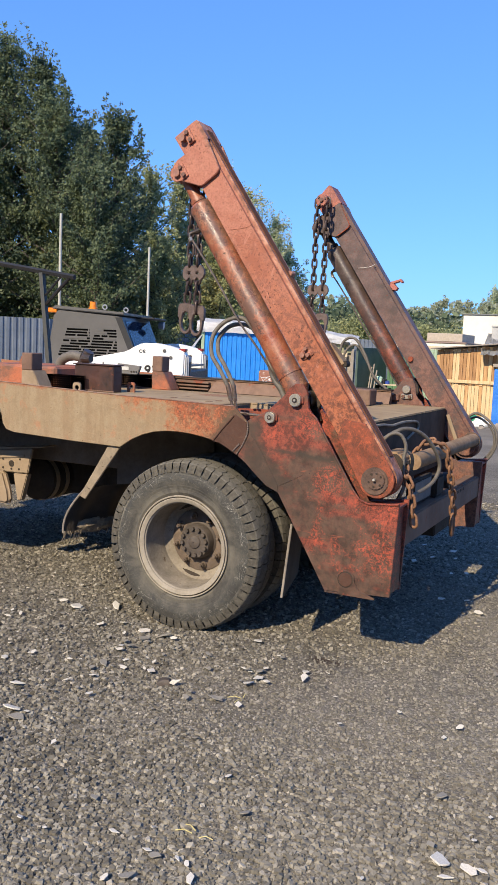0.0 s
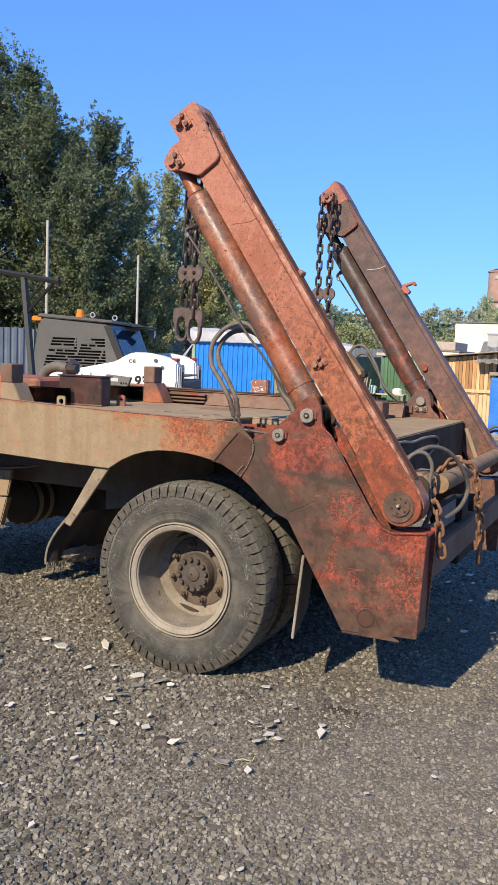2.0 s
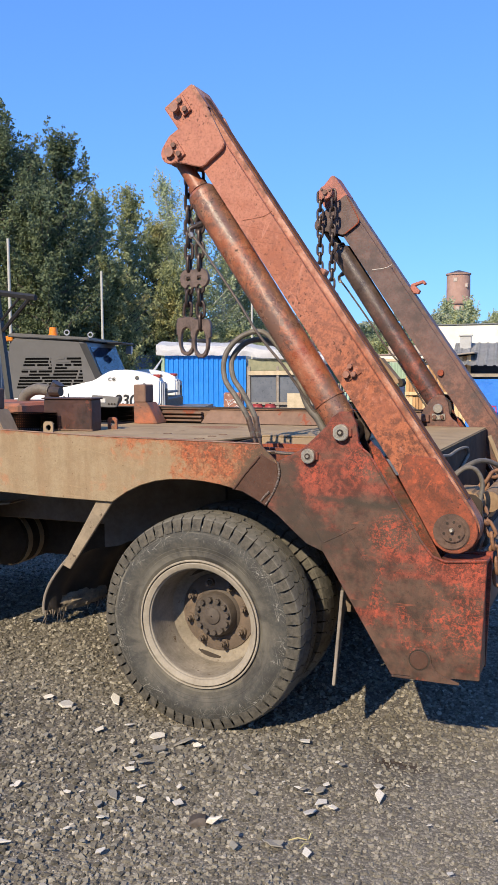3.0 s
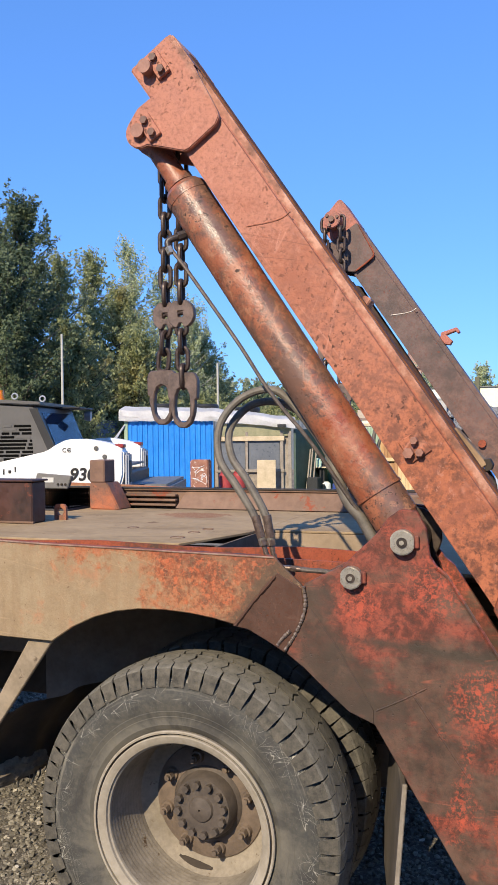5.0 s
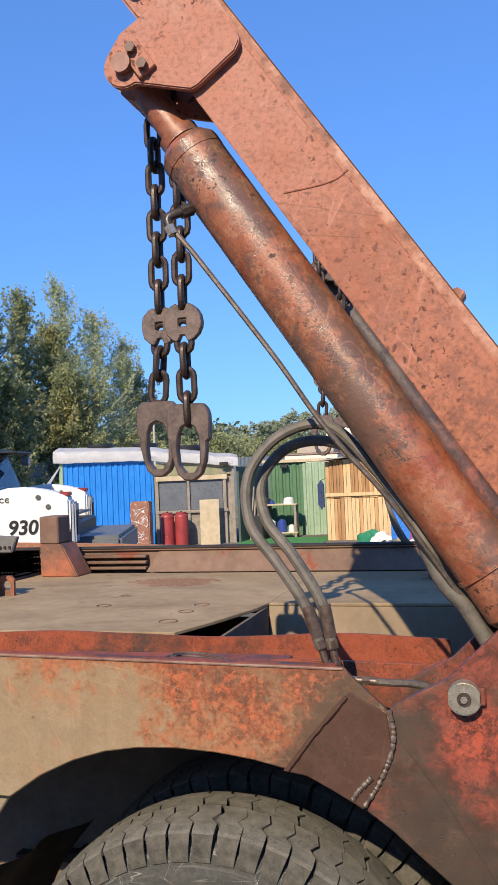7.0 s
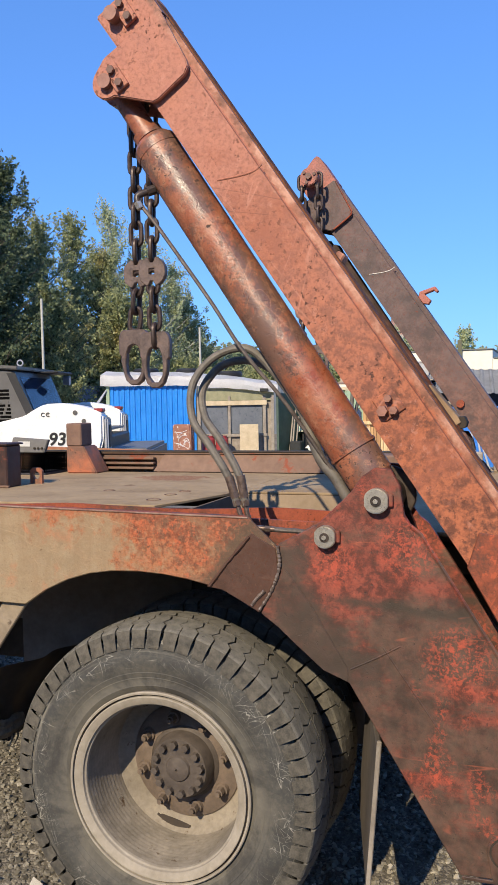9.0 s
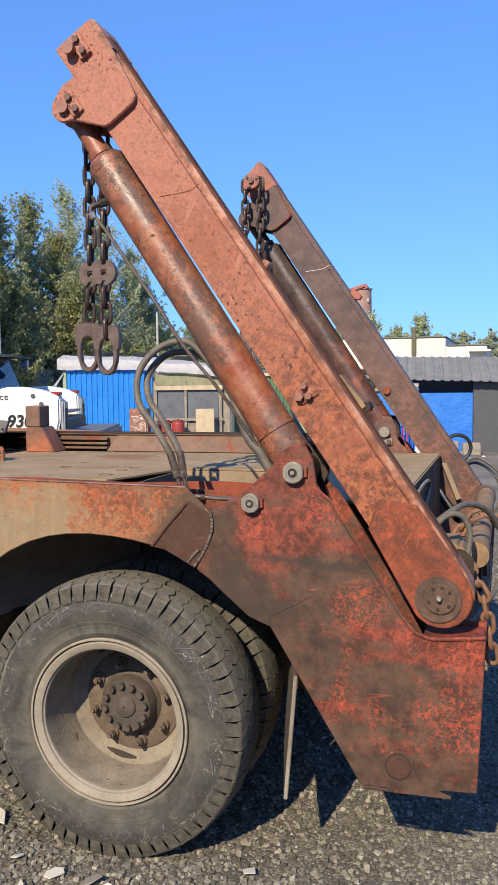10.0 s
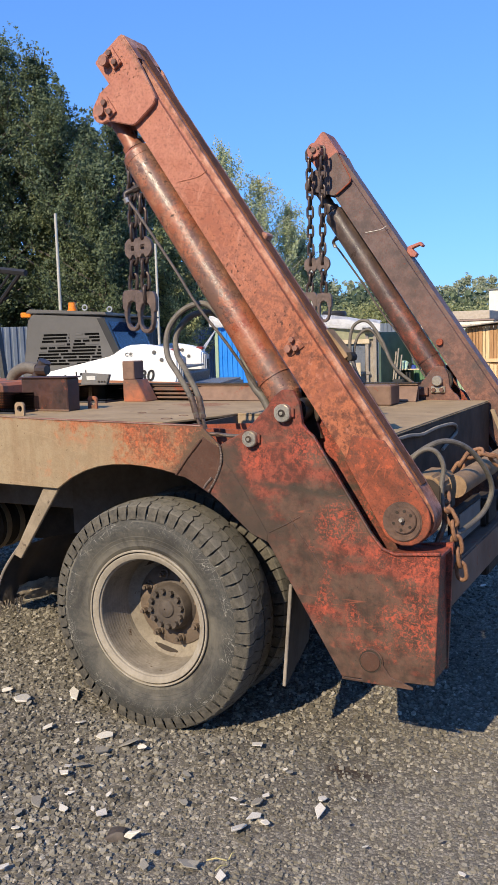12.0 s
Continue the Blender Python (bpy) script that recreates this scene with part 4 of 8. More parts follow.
    tube(bm, smooth_path([p0 + Vector((0.03, 0.02, 0.03)), p0, Vector((0.024, -0.005, 2.252)), Vector((0.122, -0.005, 2.116)), Vector((0.204, -0.004, 1.999)), Vector((0.278, -0.003, 1.884)), Vector((0.337, 0.0, 1.805)), Vector((0.403, 0.005, 1.727)), Vector((0.468, 0.02, 1.633)), Vector((0.56, 0.04, 1.49)), Vector((0.64, 0.05, 1.38))], 6), 0.0062, 8)
    part("feed_pipe", flip_arm(bm, far), M_PIPE, cyl, "thin steel hydraulic feed pipe")
    bm = B()
    tube(bm, smooth_path([p0 + Vector((0.06, 0.045, 0.045)), p0 + Vector((0.03, 0.02, 0.028)), p0 + Vector((0.004, 0.002, 0.016)), p0 + Vector((-0.004, -0.003, 0.004)), p0 + Vector((0.002, -0.004, -0.018))], 4), 0.011, 12)
    tube(bm, [p0 + Vector((0.042, 0.030, 0.034)), p0 + Vector((0.022, 0.014, 0.024))], 0.016, 8)
    fitting = part("pipe_fitting", flip_arm(bm, far), M_GREASE, cyl)
    part("nut", flip_arm(rod(B(), p0 + Vector((-0.001, -0.005, -0.010)), p0 + Vector((0.008, -0.005, -0.030)), 0.013, 0.012, 6), far), M_STEEL, fitting)


lifting_arm(False)
lifting_arm(True)

# ---- chains on the arms ----
LINK_W, LINK_L, WIRE = 0.0185, 0.0205, 0.0084


def link_mesh(mat_, wire=WIRE, w=LINK_W, l=LINK_L):
    pts = [(w * math.cos(radians(a)), 0, l + w * math.sin(radians(a))) for a in range(0, 181, 30)]
    pts += [(w * math.cos(radians(a)), 0, -l + w * math.sin(radians(a))) for a in range(180, 361, 30)]
    return to_mesh("chain_link", tube(B(), pts, wire, 8, True), mat_)


LINK, LINK_R = link_mesh(M_CHAIN), link_mesh(M_CHAINRUST, 0.0085, 0.0175, 0.020)


def chain_run(parent, pts, me, pitch=0.0595):
    """Links along a path, each turned a quarter against its neighbour."""
    path = [Vector(p) for p in pts]
    dist, i = 0.0, 0
    total = sum((b - a).length for a, b in zip(path, path[1:]))
    while dist < total:
        left = dist
        for a, b in zip(path, path[1:]):
            ln = (b - a).length
            if left <= ln:
                p, d = a + (b - a) * (left / ln), (b - a).normalized()
                break
            left -= ln
        ob = new("chain_link", me)
        ob.parent = parent
        z = -d
        x = Vector((0, 1, 0)) if i % 2 else Vector((1, 0, 0))
        x = (x - z * x.dot(z)).normalized()
        rot = Matrix((x, z.cross(x), z)).transposed().to_4x4()
        ob.matrix_basis = Matrix.Translation(p - Vector(parent.location)) @ rot @ Matrix.Rotation(radians(random.uniform(-9, 9)), 4, "Z")
        dist += pitch
        i += 1


def hook_outline(cx, zt, s=1.0):
    out = [(-0.040, 0.0), (-0.050, -0.010), (-0.054, -0.030), (-0.053, -0.085), (-0.045, -0.088), (-0.047, -0.105), (-0.038, -0.145), (-0.030, -0.170), (-0.012, -0.186), (0.010, -0.187),
           (0.030, -0.172), (0.042, -0.140), (0.046, -0.105), (0.046, -0.092), (0.054, -0.088), (0.056, -0.030), (0.050, -0.010), (0.038, 0.0)]
    hole = [(-0.017, -0.056), (-0.026, -0.078), (-0.029, -0.112), (-0.026, -0.148), (-0.010, -0.168), (0.012, -0.167), (0.027, -0.146), (0.029, -0.110), (0.026, -0.078), (0.017, -0.056), (0.0, -0.049)]
    return [(cx + x * s, zt + z * s) for x, z in out], [(cx + x * s, zt + z * s) for x, z in hole]


def ring_plate(bm, out, hole, y0, y1, bevel=0.0):
    """A plate with one hole: outline and hole are joined ray by ray."""
    c = Vector((sum(p[0] for p in hole) / len(hole), 0, sum(p[1] for p in hole) / len(hole)))

    def reach(poly, a):
        d = Vector((math.cos(a), math.sin(a)))
        best = 0.0
        for i in range(len(poly)):
            p, q = Vector(poly[i]) - Vector((c.x, c.z)), Vector(poly[(i + 1) % len(poly)]) - Vector((c.x, c.z))
            e = q - p
            den = d.x * e.y - d.y * e.x
            if abs(den) < 1e-9:
                continue
            t, u = (p.x * e.y - p.y * e.x) / den, (p.x * d.y - p.y * d.x) / den
            if t > 0 and -1e-6 <= u <= 1 + 1e-6:
                best = max(best, t)
        return Vector((c.x + d.x * best, c.z + d.y * best))
    n = 72
    rings = []
    for poly, y in ((out, y0), (out, y1), (hole, y1), (hole, y0)):
        rings.append([bm.verts.new((p.x, y, p.y)) for p in (reach(poly, 2 * math.pi * i / n) for i in range(n))])
    fs = []
    for k in range(4):
        a, b = rings[k], rings[(k + 1) % 4]
        fs += [bm.faces.new((a[i], a[(i + 1) % n], b[(i + 1) % n], b[i])) for i in range(n)]
    bmesh.ops.recalc_face_normals(bm, faces=fs)
    return bm


def lifting_chain(y, x0, x1, ztop, zplate, zhook, far):
    cx = (x0 + x1) / 2
    ch = thing("lifting_chain", (cx, y, ztop), "dark steel lifting chain with two flat hooks", "chain", "chains on the lifting arms")
    r = (x1 - x0) / 2
    bm = B()
    prism(bm, disc_points((cx, ztop + 0.02), r * 0.95, 28), y - 0.035, y + 0.035, 0.004)
    part("pin_disc", bm, M_HEADFAR if far else M_CHAIN, ch, "round end disc of the pin")
    if far:
        part("pin_bolt", prism(B(), disc_points((cx, ztop + 0.02), 0.017, 8), y - 0.05, y - 0.03), M_PINDARK, ch)
        part("pin_shaft", rod(B(), (cx, y + 0.03, ztop + 0.02), (cx, y + 0.085, ztop + 0.02), 0.026, 0.026, 20), M_PINDARK, ch)
        for a in (20, 140, 250):
            q = disc_points((cx, ztop + 0.02), r * 0.66, 1, a)[0]
            part("disc_bolt", prism(B(), disc_points(q, 0.009, 6), y - 0.043, y - 0.03), M_PINDARK, ch)
    for x, yy, low in ((x0, y + 0.010, 0.0), (x1, y - 0.016, 0.012)):
        px, hx = x + (-0.002 if low == 0 else -0.008), x + (-0.018 if low == 0 else -0.004)
        chain_run(ch, [(x, yy, ztop), (px, yy, zplate + 0.03)], LINK)
        chain_run(ch, [(px, yy, zplate - 0.033), (hx, yy, zhook - low - 0.022)], LINK)
        bm = B()
        mx = px
        out = []
        for a, k in ((0, 1), (20, 1), (40, 1), (60, 1), (74, 1), (80, 0.62), (100, 0.62), (106, 1), (125, 1), (150, 1), (168, 0.93), (180, 0.93), (192, 0.93), (215, 1), (240, 1), (254, 1), (260, 0.62), (280, 0.62), (286, 1), (305, 1), (325, 1), (345, 1)):
            out += disc_points((mx, zplate), 0.050 * k, 1, a)
        ring_plate(bm, out, [(mx - 0.010, zplate - 0.010), (mx + 0.010, zplate - 0.010), (mx + 0.010, zplate + 0.010), (mx - 0.010, zplate + 0.010)], yy - 0.011, yy + 0.011)
        bmesh.ops.bevel(bm, geom=[e for e in bm.edges if e.calc_face_angle(0) > 1.2], offset=0.002, segments=1, affect="EDGES")
        part("connector_disc", bm, M_HOOK, ch)
        bm = B()
        o, h = hook_outline(hx, zhook - low)
        ring_plate(bm, o, h, yy - 0.013, yy + 0.013)
        bmesh.ops.bevel(bm, geom=[e for e in bm.edges if e.calc_face_angle(0) > 0.9], offset=0.003, segments=1, affect="EDGES")
        part("flat_hook", bm, M_HOOK, ch, "worn flat steel hook")


lifting_chain(0.235, -0.142, -0.066, 2.866, 2.138, 1.952, False)
lifting_chain(2.185, -0.105, -0.005, 2.87, 2.18, 2.005, True)

# ---- truck deck ----
Z = 1.30
bm = B()
prism(bm, [(-3.5, 0.66), (-0.30, 0.66), (-0.235, 0.85), (-0.165, 1.10), (-0.15, 1.20), (-0.15, 2.06), (-3.5, 2.06)], Z - 0.012, Z, 0.002, 1)
for v in bm.verts:
    v.co.y, v.co.z = v.co.z, v.co.y
bmesh.ops.reverse_faces(bm, faces=list(bm.faces))
deck = part("deck_plate", bm, M_DECK, truck, "dusty flat steel deck plate")
bm = B()
slab(bm, (-0.15, 1.20, Z - 0.012), (0.56, 2.06, Z), 0.003)
part("deck_plate", bm, M_DECK, truck)
bm = B()
slab(bm, (0.56, 0.215, Z - 0.012), (1.03, 2.255, Z), 0.006, seg=2)
part("deck_plate", bm, M_DECK, truck)
bm = B()
line = [(x, 0.645 + 0.012 * noise.noise((x * 3, 0, 0)), Z - 0.004 + 0.016 * noise.noise((x * 2.3, 5, 0))) for x in np.arange(-3.5, 0.56, 0.08)]
top = [bm.verts.new(p) for p in line]
low = [bm.verts.new((p[0], 0.65, 1.15)) for p in line]
top2 = [bm.verts.new((p[0], p[1] + 0.012, p[2])) for p in line]
low2 = [bm.verts.new((p[0], 0.662, 1.15)) for p in line]
for i in range(len(line) - 1):
    bm.faces.new((top[i], low[i], low[i + 1], top[i + 1]))
    bm.faces.new((top2[i], top2[i + 1], low2[i + 1], low2[i]))
    bm.faces.new((top[i], top[i + 1], top2[i + 1], top2[i]))
bmesh.ops.recalc_face_normals(bm, faces=list(bm.faces))
part("deck_side", bm, M_RED, truck, "red deck side with a ragged upper edge")
bm = B()
slab(bm, (-0.15, 1.20, 0.95), (0.56, 1.215, Z - 0.0125), 0.002)
part("recess_wall", bm, M_TAN, truck, "tan wall of the deck recess")
bm = B()
prism(bm, [(-0.162, 0.95), (-0.152, 0.95), (-0.152, Z - 0.013), (-0.162, Z - 0.013)], 0.67, 1.20)
part("recess_wall", bm, M_SHADE, truck)
bm = B()
slab(bm, (0.56, 0.215, 0.95), (0.572, 1.20, Z - 0.0125), 0.002)
part("recess_wall", bm, M_RAIL, truck)
bm = B()
slab(bm, (1.0, 0.215, 0.86), (1.025, 2.255, Z - 0.013), 0.004)
cross = part("tail_cross_wall", bm, M_WALL, truck, "dark greasy cross wall between the tail plates")
# inner rail behind the side panel, seen in the gap by the hoses
bm = B()
prism(bm, [(-0.4, 1.215), (0.60, 1.215), (0.60, 1.335), (0.55, 1.335), (0.48, 1.318), (0.16, 1.325), (-0.4, 1.25)], 0.235, 0.247, 0.002, 1)
part("inner_rail", bm, M_RED, truck)
# far rail with a bevelled cover and slats
bm = B()
prism(bm, [(-0.98, 0.0), (0.62, 0.0), (0.62, 0.10), (-0.93, 0.10)], 0.0, 0.006, 0.002, 1)
for v in bm.verts:
    yy, zz = v.co.y, v.co.z
    v.co.y, v.co.z = 2.075 + zz * 0.55 + yy, Z + 0.002 + zz * 0.95
part("far_rail_cover", bm, M_RAIL, truck, "bevelled brown cover along the far rail")
bm = B()
slab(bm, (-3.5, 2.135, Z - 0.2), (0.62, 2.15, Z + 0.112), 0.003)
slab(bm, (-3.5, 2.12, Z + 0.100), (0.62, 2.20, Z + 0.108), 0.002)
part("far_rail", bm, M_RAIL, truck)
# thin black strip added on top of the far rail
part("rail_top_strip", slab(B(), (-3.5, 2.116, Z + 0.1085), (0.62, 2.204, Z + 0.116), 0.002), M_CHASSIS, truck, "black strip along the top of the far rail")
for k in range(3):
    bm = B()
    slab(bm, (-1.62, 2.09, Z + 0.012 + k * 0.028), (-0.985, 2.13, Z + 0.026 + k * 0.028), 0.003)
    part("rail_slat", bm, M_RAIL, truck)
# small box at the far end of the deck
bm = B()
slab(bm, (0.36, 1.78, Z), (0.56, 1.95, Z + 0.12), 0.008)
part("deck_box", bm, M_RAIL, truck)


def corner_post(x, y, paint):
    body = [(x, Z), (x + 0.195, Z), (x + 0.112, Z + 0.155), (x, Z + 0.155)]
    post = part("skip_rest", prism(B(), body, y, y + 0.15, 0.006), paint, truck, "orange and brown skip rest with a steel block on top")
    bm = B()
    slab(bm, (x - 0.002, y + 0.004, Z + 0.155), (x + 0.096, y + 0.13, Z + 0.285), 0.006)
    part("rest_block", bm, M_BLOCK, post, "bare brown steel block")


corner_post(-1.455, 1.93, M_POST)
corner_post(-1.84, 0.70, M_TAN)
for x, y, mt in ((-1.29, 1.36, M_POST), (-1.43, 0.84, M_TAN)):
    bm = B()
    o = [(x - 0.035, Z), (x + 0.035, Z), (x + 0.035, Z + 0.065), (x + 0.022, Z + 0.08), (x - 0.022, Z + 0.08), (x - 0.035, Z + 0.065)]
    ring_plate(bm, o, disc_points((x + 0.002, Z + 0.042), 0.019, 16), y, y + 0.014)
    part("lashing_eye", bm, mt, truck, "small steel lashing eye on the deck")

for x, y, r in ((-0.748, 1.125, 0.026), (-0.385, 0.83, 0.030), (-0.392, 1.015, 0.026), (-0.382, 1.15, 0.026)):
    part("ring_mark", tube(B(), [(x + r * math.cos(radians(a)), y + r * math.sin(radians(a)), Z + 0.001) for a in range(0, 360, 24)], 0.0018, 5, True), M_BLOCK, deck, "round worn ring on the deck")
part("trough_floor", slab(B(), (-0.5, 0.05, 1.286), (0.12, 0.40, 1.298), 0.002), M_RED, truck)
coil = thing("wire_coil", (-0.085, 0.2, 1.298), "loose coil of grey wire lying in the side trough", "wire")
for k in range(4):
    a, b = 0.105 - 0.012 * k, 0.030 + 0.004 * k
    part("loop", tube(B(), [(-0.085 + 0.008 * k + a * math.cos(radians(q)), 0.2 + b * math.sin(radians(q)), 1.301 + 0.006 * k + 0.018 * math.sin(radians(q * 0.5))) for q in range(0, 360, 20)], 0.0028, 5, True), M_PIPE, coil)
# ---- tail: cross beam, tube, lamps ----
bm = B()
slab(bm, (1.21, 0.21, 0.63), (1.315, 2.26, 0.79), 0.008, seg=2)
beam = part("tail_beam", bm, M_RAIL, truck, "brown rear cross beam")
for k in range(5):
    part("beam_hole", slab(B(), (1.3145, 1.50 + k * 0.05, 0.755), (1.3165, 1.515 + k * 0.05, 0.775)), M_CHASSIS, beam)
bm = B()
rod(bm, (1.285, 0.40, 1.088), (1.285, 2.15, 1.082), 0.047, 0.047, 36)
roller = part("cross_tube", bm, M_ROLLER, truck, "thick muddy cross tube between the arms")
for y, w, r in ((2.10, 0.025, 0.062),):
    part("tube_collar", rod(B(), (1.275, y - w, 1.08), (1.275, y + w, 1.08), r, r, 32), M_PIVOT, roller)
bm = B()
prism(bm, [(1.12, 0.92), (1.25, 0.95), (1.285, 1.02), (1.285, 1.12), (1.25, 1.15), (1.10, 1.15)], 0.172, 0.186, 0.004)
part("tube_bracket", bm, M_CHASSIS, truck, "dark greasy bracket holding the cross tube")
bm = B()
prism(bm, [(1.13, 1.06), (1.20, 1.035), (1.262, 1.05), (1.268, 1.11), (1.235, 1.15), (1.15, 1.15)], 0.26, 0.50, 0.012, 2)
part("tube_clamp", bm, M_ROLLER, truck, "muddy clamp beside the cross tube")
bm = B()
slab(bm, (1.225, 0.50, 0.80), (1.262, 0.98, 0.96), 0.01)
lamp = part("tail_lamp_box", bm, M_CHASSIS, truck, "grey bumper plate with a black lamp box")
part("number_plate", slab(B(), (1.262, 0.55, 0.82), (1.268, 0.93, 0.94), 0.002), speckled("dusty_plate", (0.10, 0.10, 0.095), (0.20, 0.195, 0.185), 12, 0.7), lamp, "dirty blank number plate")
bm = B()
slab(bm, (1.20, 1.0, 0.795), (1.29, 1.20, 0.93), 0.012, seg=2)
part("tail_lamp", bm, M_CHASSIS, truck)
bm = B()
rod(bm, (1.24, 1.30, 0.87), (1.31, 1.30, 0.87), 0.055, 0.055, 24)
part("round_socket", bm, M_GREASE, truck)
bm = B()
slab(bm, (1.12, 1.20, 0.50), (1.25, 1.62, 0.628), 0.01)
part("underride_bar", bm, M_CHASSIS, truck)

part("foot_strut", prism(B(), [(1.036, 1.245), (1.062, 1.25), (1.146, 1.045), (1.118, 1.035)], 2.225, 2.242, 0.003, 1), M_TAN, truck, "dusty flat strut at the far arm's foot")
c = thing("tie_chain", (1.30, 0.24, 1.02), "rusty short chain hanging by the near tail plate", "chain", "rusty chains on the tail")
chain_run(c, [(1.268, 0.30, 1.06), (1.288, 0.24, 1.031), (1.315, 0.24, 0.981), (1.331, 0.24, 0.894), (1.338, 0.25, 0.833), (1.349, 0.26, 0.749)], LINK_R, 0.056)
c = thing("tie_chain", (1.29, 0.80, 1.17), "rusty chain draped over the cross tube with a long ring", "chain", "rusty chains on the tail")
chain_run(c, [(1.205, 0.76, 1.10), (1.239, 0.78, 1.160), (1.287, 0.80, 1.180), (1.345, 0.83, 1.160), (1.380, 0.86, 1.109), (1.388, 0.88, 1.030), (1.395, 0.92, 0.929), (1.400, 0.97, 0.832), (1.402, 1.00, 0.71)], LINK_R, 0.056)
bm = B()
tube(bm, [(1.402, 1.01 + 0.032 * math.cos(radians(q)), 0.635 + 0.068 * math.sin(radians(q))) for q in range(0, 360, 20)], 0.0115, 8, True)
part("end_ring", bm, M_CHAINRUST, c, "long rusty end ring")

# ---- hoses ----


def hose(name, pts, r, mt, label, n=10, fit=True, ferrule=0.03):
    h = thing(name, pts[0], label, "hose", "hydraulic hoses")
    line = smooth_path(pts, 10)
    part("rubber", tube(B(), line, r, n), mt, h)
    if fit:
        for a, b in ((line[0], line[4]), (line[-1], line[-5])):
            d = (b - a).normalized()
            bm = B()
            slim = 0.92 if ferrule > 0.05 else 1.08
            rod(bm, a + d * (0.035 if ferrule > 0.05 else -0.03), a + d * ferrule, r * 1.08, r * 1.08, 12)
            if ferrule > 0.05:
                rod(bm, a - d * 0.05, a + d * 0.04, r * 0.62, r * 0.62, 10)
                rod(bm, a + d * 0.026, a + d * 0.044, r * 1.16, r * 1.16, 6)
            rod(bm, a + d * 0.000, a + d * 0.018, r * 1.2 * slim, r * 1.2 * slim, 6)
            rod(bm, a - d * 0.05, a - d * 0.03, r * slim, r * slim, 6)
            part("fitting", bm, M_FIT, h, "steel hose fitting")
    return h


wrapped = hose("hydraulic_hose", [(0.262, 0.075, 1.385), (0.232, 0.075, 1.475), (0.172, 0.085, 1.565), (0.107, 0.10, 1.655), (0.104, 0.12, 1.765), (0.177, 0.14, 1.85), (0.287, 0.15, 1.865), (0.392, 0.15, 1.755), (0.468, 0.12, 1.65), (0.518, 0.105, 1.53), (0.565, 0.10, 1.472), (0.60, 0.10, 1.41), (0.63, 0.10, 1.36)], 0.0128, M_HOSE, "dusty black hydraulic hose arching over the deck", ferrule=0.095)
part("sleeve", tube(B(), smooth_path([(0.468, 0.118, 1.65), (0.518, 0.103, 1.53), (0.565, 0.098, 1.472), (0.60, 0.098, 1.41), (0.63, 0.098, 1.36)], 6), 0.0168, 12), M_HOSE, wrapped, "thick taped sleeve round the hoses")
hose("hydraulic_hose", [(0.286, 0.08, 1.385), (0.266, 0.08, 1.48), (0.202, 0.095, 1.585), (0.137, 0.13, 1.66), (0.122, 0.16, 1.75), (0.187, 0.19, 1.825), (0.297, 0.20, 1.825), (0.407, 0.19, 1.74), (0.512, 0.18, 1.57), (0.622, 0.17, 1.40)], 0.0128, M_HOSE, "dusty black hydraulic hose arching over the deck", ferrule=0.095)
hose("brake_pipe", [(0.345, 0.09, 1.315), (0.40, 0.09, 1.312), (0.47, 0.10, 1.305), (0.53, 0.12, 1.27)], 0.0078, M_PIPE, "short bent steel pipe with nuts in the gap")
hose("hydraulic_hose", [(1.125, 0.22, 1.17), (1.172, 0.230, 1.239), (1.212, 0.250, 1.259), (1.247, 0.270, 1.242), (1.269, 0.280, 1.185), (1.262, 0.270, 1.106), (1.272, 0.260, 1.019), (1.280, 0.250, 0.963), (1.262, 0.230, 0.905)], 0.0100, M_HOSE, "grey hydraulic hose hanging by the near tail plate")
hose("hydraulic_hose", [(1.12, 0.23, 1.20), (1.212, 0.280, 1.269), (1.268, 0.360, 1.280), (1.328, 0.460, 1.236), (1.377, 0.550, 1.139), (1.391, 0.600, 1.045), (1.366, 0.550, 0.958), (1.317, 0.400, 0.910), (1.272, 0.260, 0.886)], 0.0112, M_HOSE, "grey hydraulic hose looped over the tail tube")
hose("hydraulic_hose", [(1.04, 2.48, 1.17), (1.131, 2.50, 1.211), (1.224, 2.50, 1.256), (1.343, 2.50, 1.178), (1.386, 2.50, 1.069), (1.360, 2.50, 0.951), (1.255, 2.50, 0.814), (1.184, 2.49, 0.756)], 0.0105, M_HOSE, "muddy hydraulic hose beside the far tail plate")
hose("hydraulic_hose", [(1.04, 2.52, 1.14), (1.12, 2.54, 1.18), (1.215, 2.55, 1.222), (1.322, 2.55, 1.15), (1.360, 2.55, 1.05), (1.335, 2.55, 0.95), (1.235, 2.54, 0.83), (1.17, 2.50, 0.775)], 0.0090, M_HOSE, "muddy hydraulic hose beside the far tail plate")
hose("hydraulic_hose", [(0.30, 2.16, 1.355), (0.222, 2.16, 1.454), (0.159, 2.18, 1.618), (0.179, 2.19, 1.772), (0.272, 2.20, 1.803), (0.365, 2.20, 1.679), (0.447, 2.19, 1.515), (0.57, 2.21, 1.402)], 0.0108, M_HOSE, "dusty hydraulic hose at the far cylinder")
hose("hydraulic_hose", [(0.27, 2.22, 1.355), (0.19, 2.22, 1.47), (0.165, 2.23, 1.60), (0.20, 2.24, 1.72), (0.28, 2.25, 1.745), (0.37, 2.25, 1.62), (0.46, 2.24, 1.47), (0.58, 2.25, 1.39)], 0.0092, M_HOSE, "dusty hydraulic hose at the far cylinder")
hose("cable", [(1.036, 0.42, 1.275), (1.036, 0.60, 1.27), (1.036, 0.79, 1.255), (1.036, 1.05, 1.26), (1.036, 1.36, 1.245), (1.036, 1.42, 1.20), (1.036, 1.31, 1.175), (1.036, 1.14, 1.14)], 0.0085, M_FLAPEDGE, "thin grey cable along the tail cross wall", 6, False)

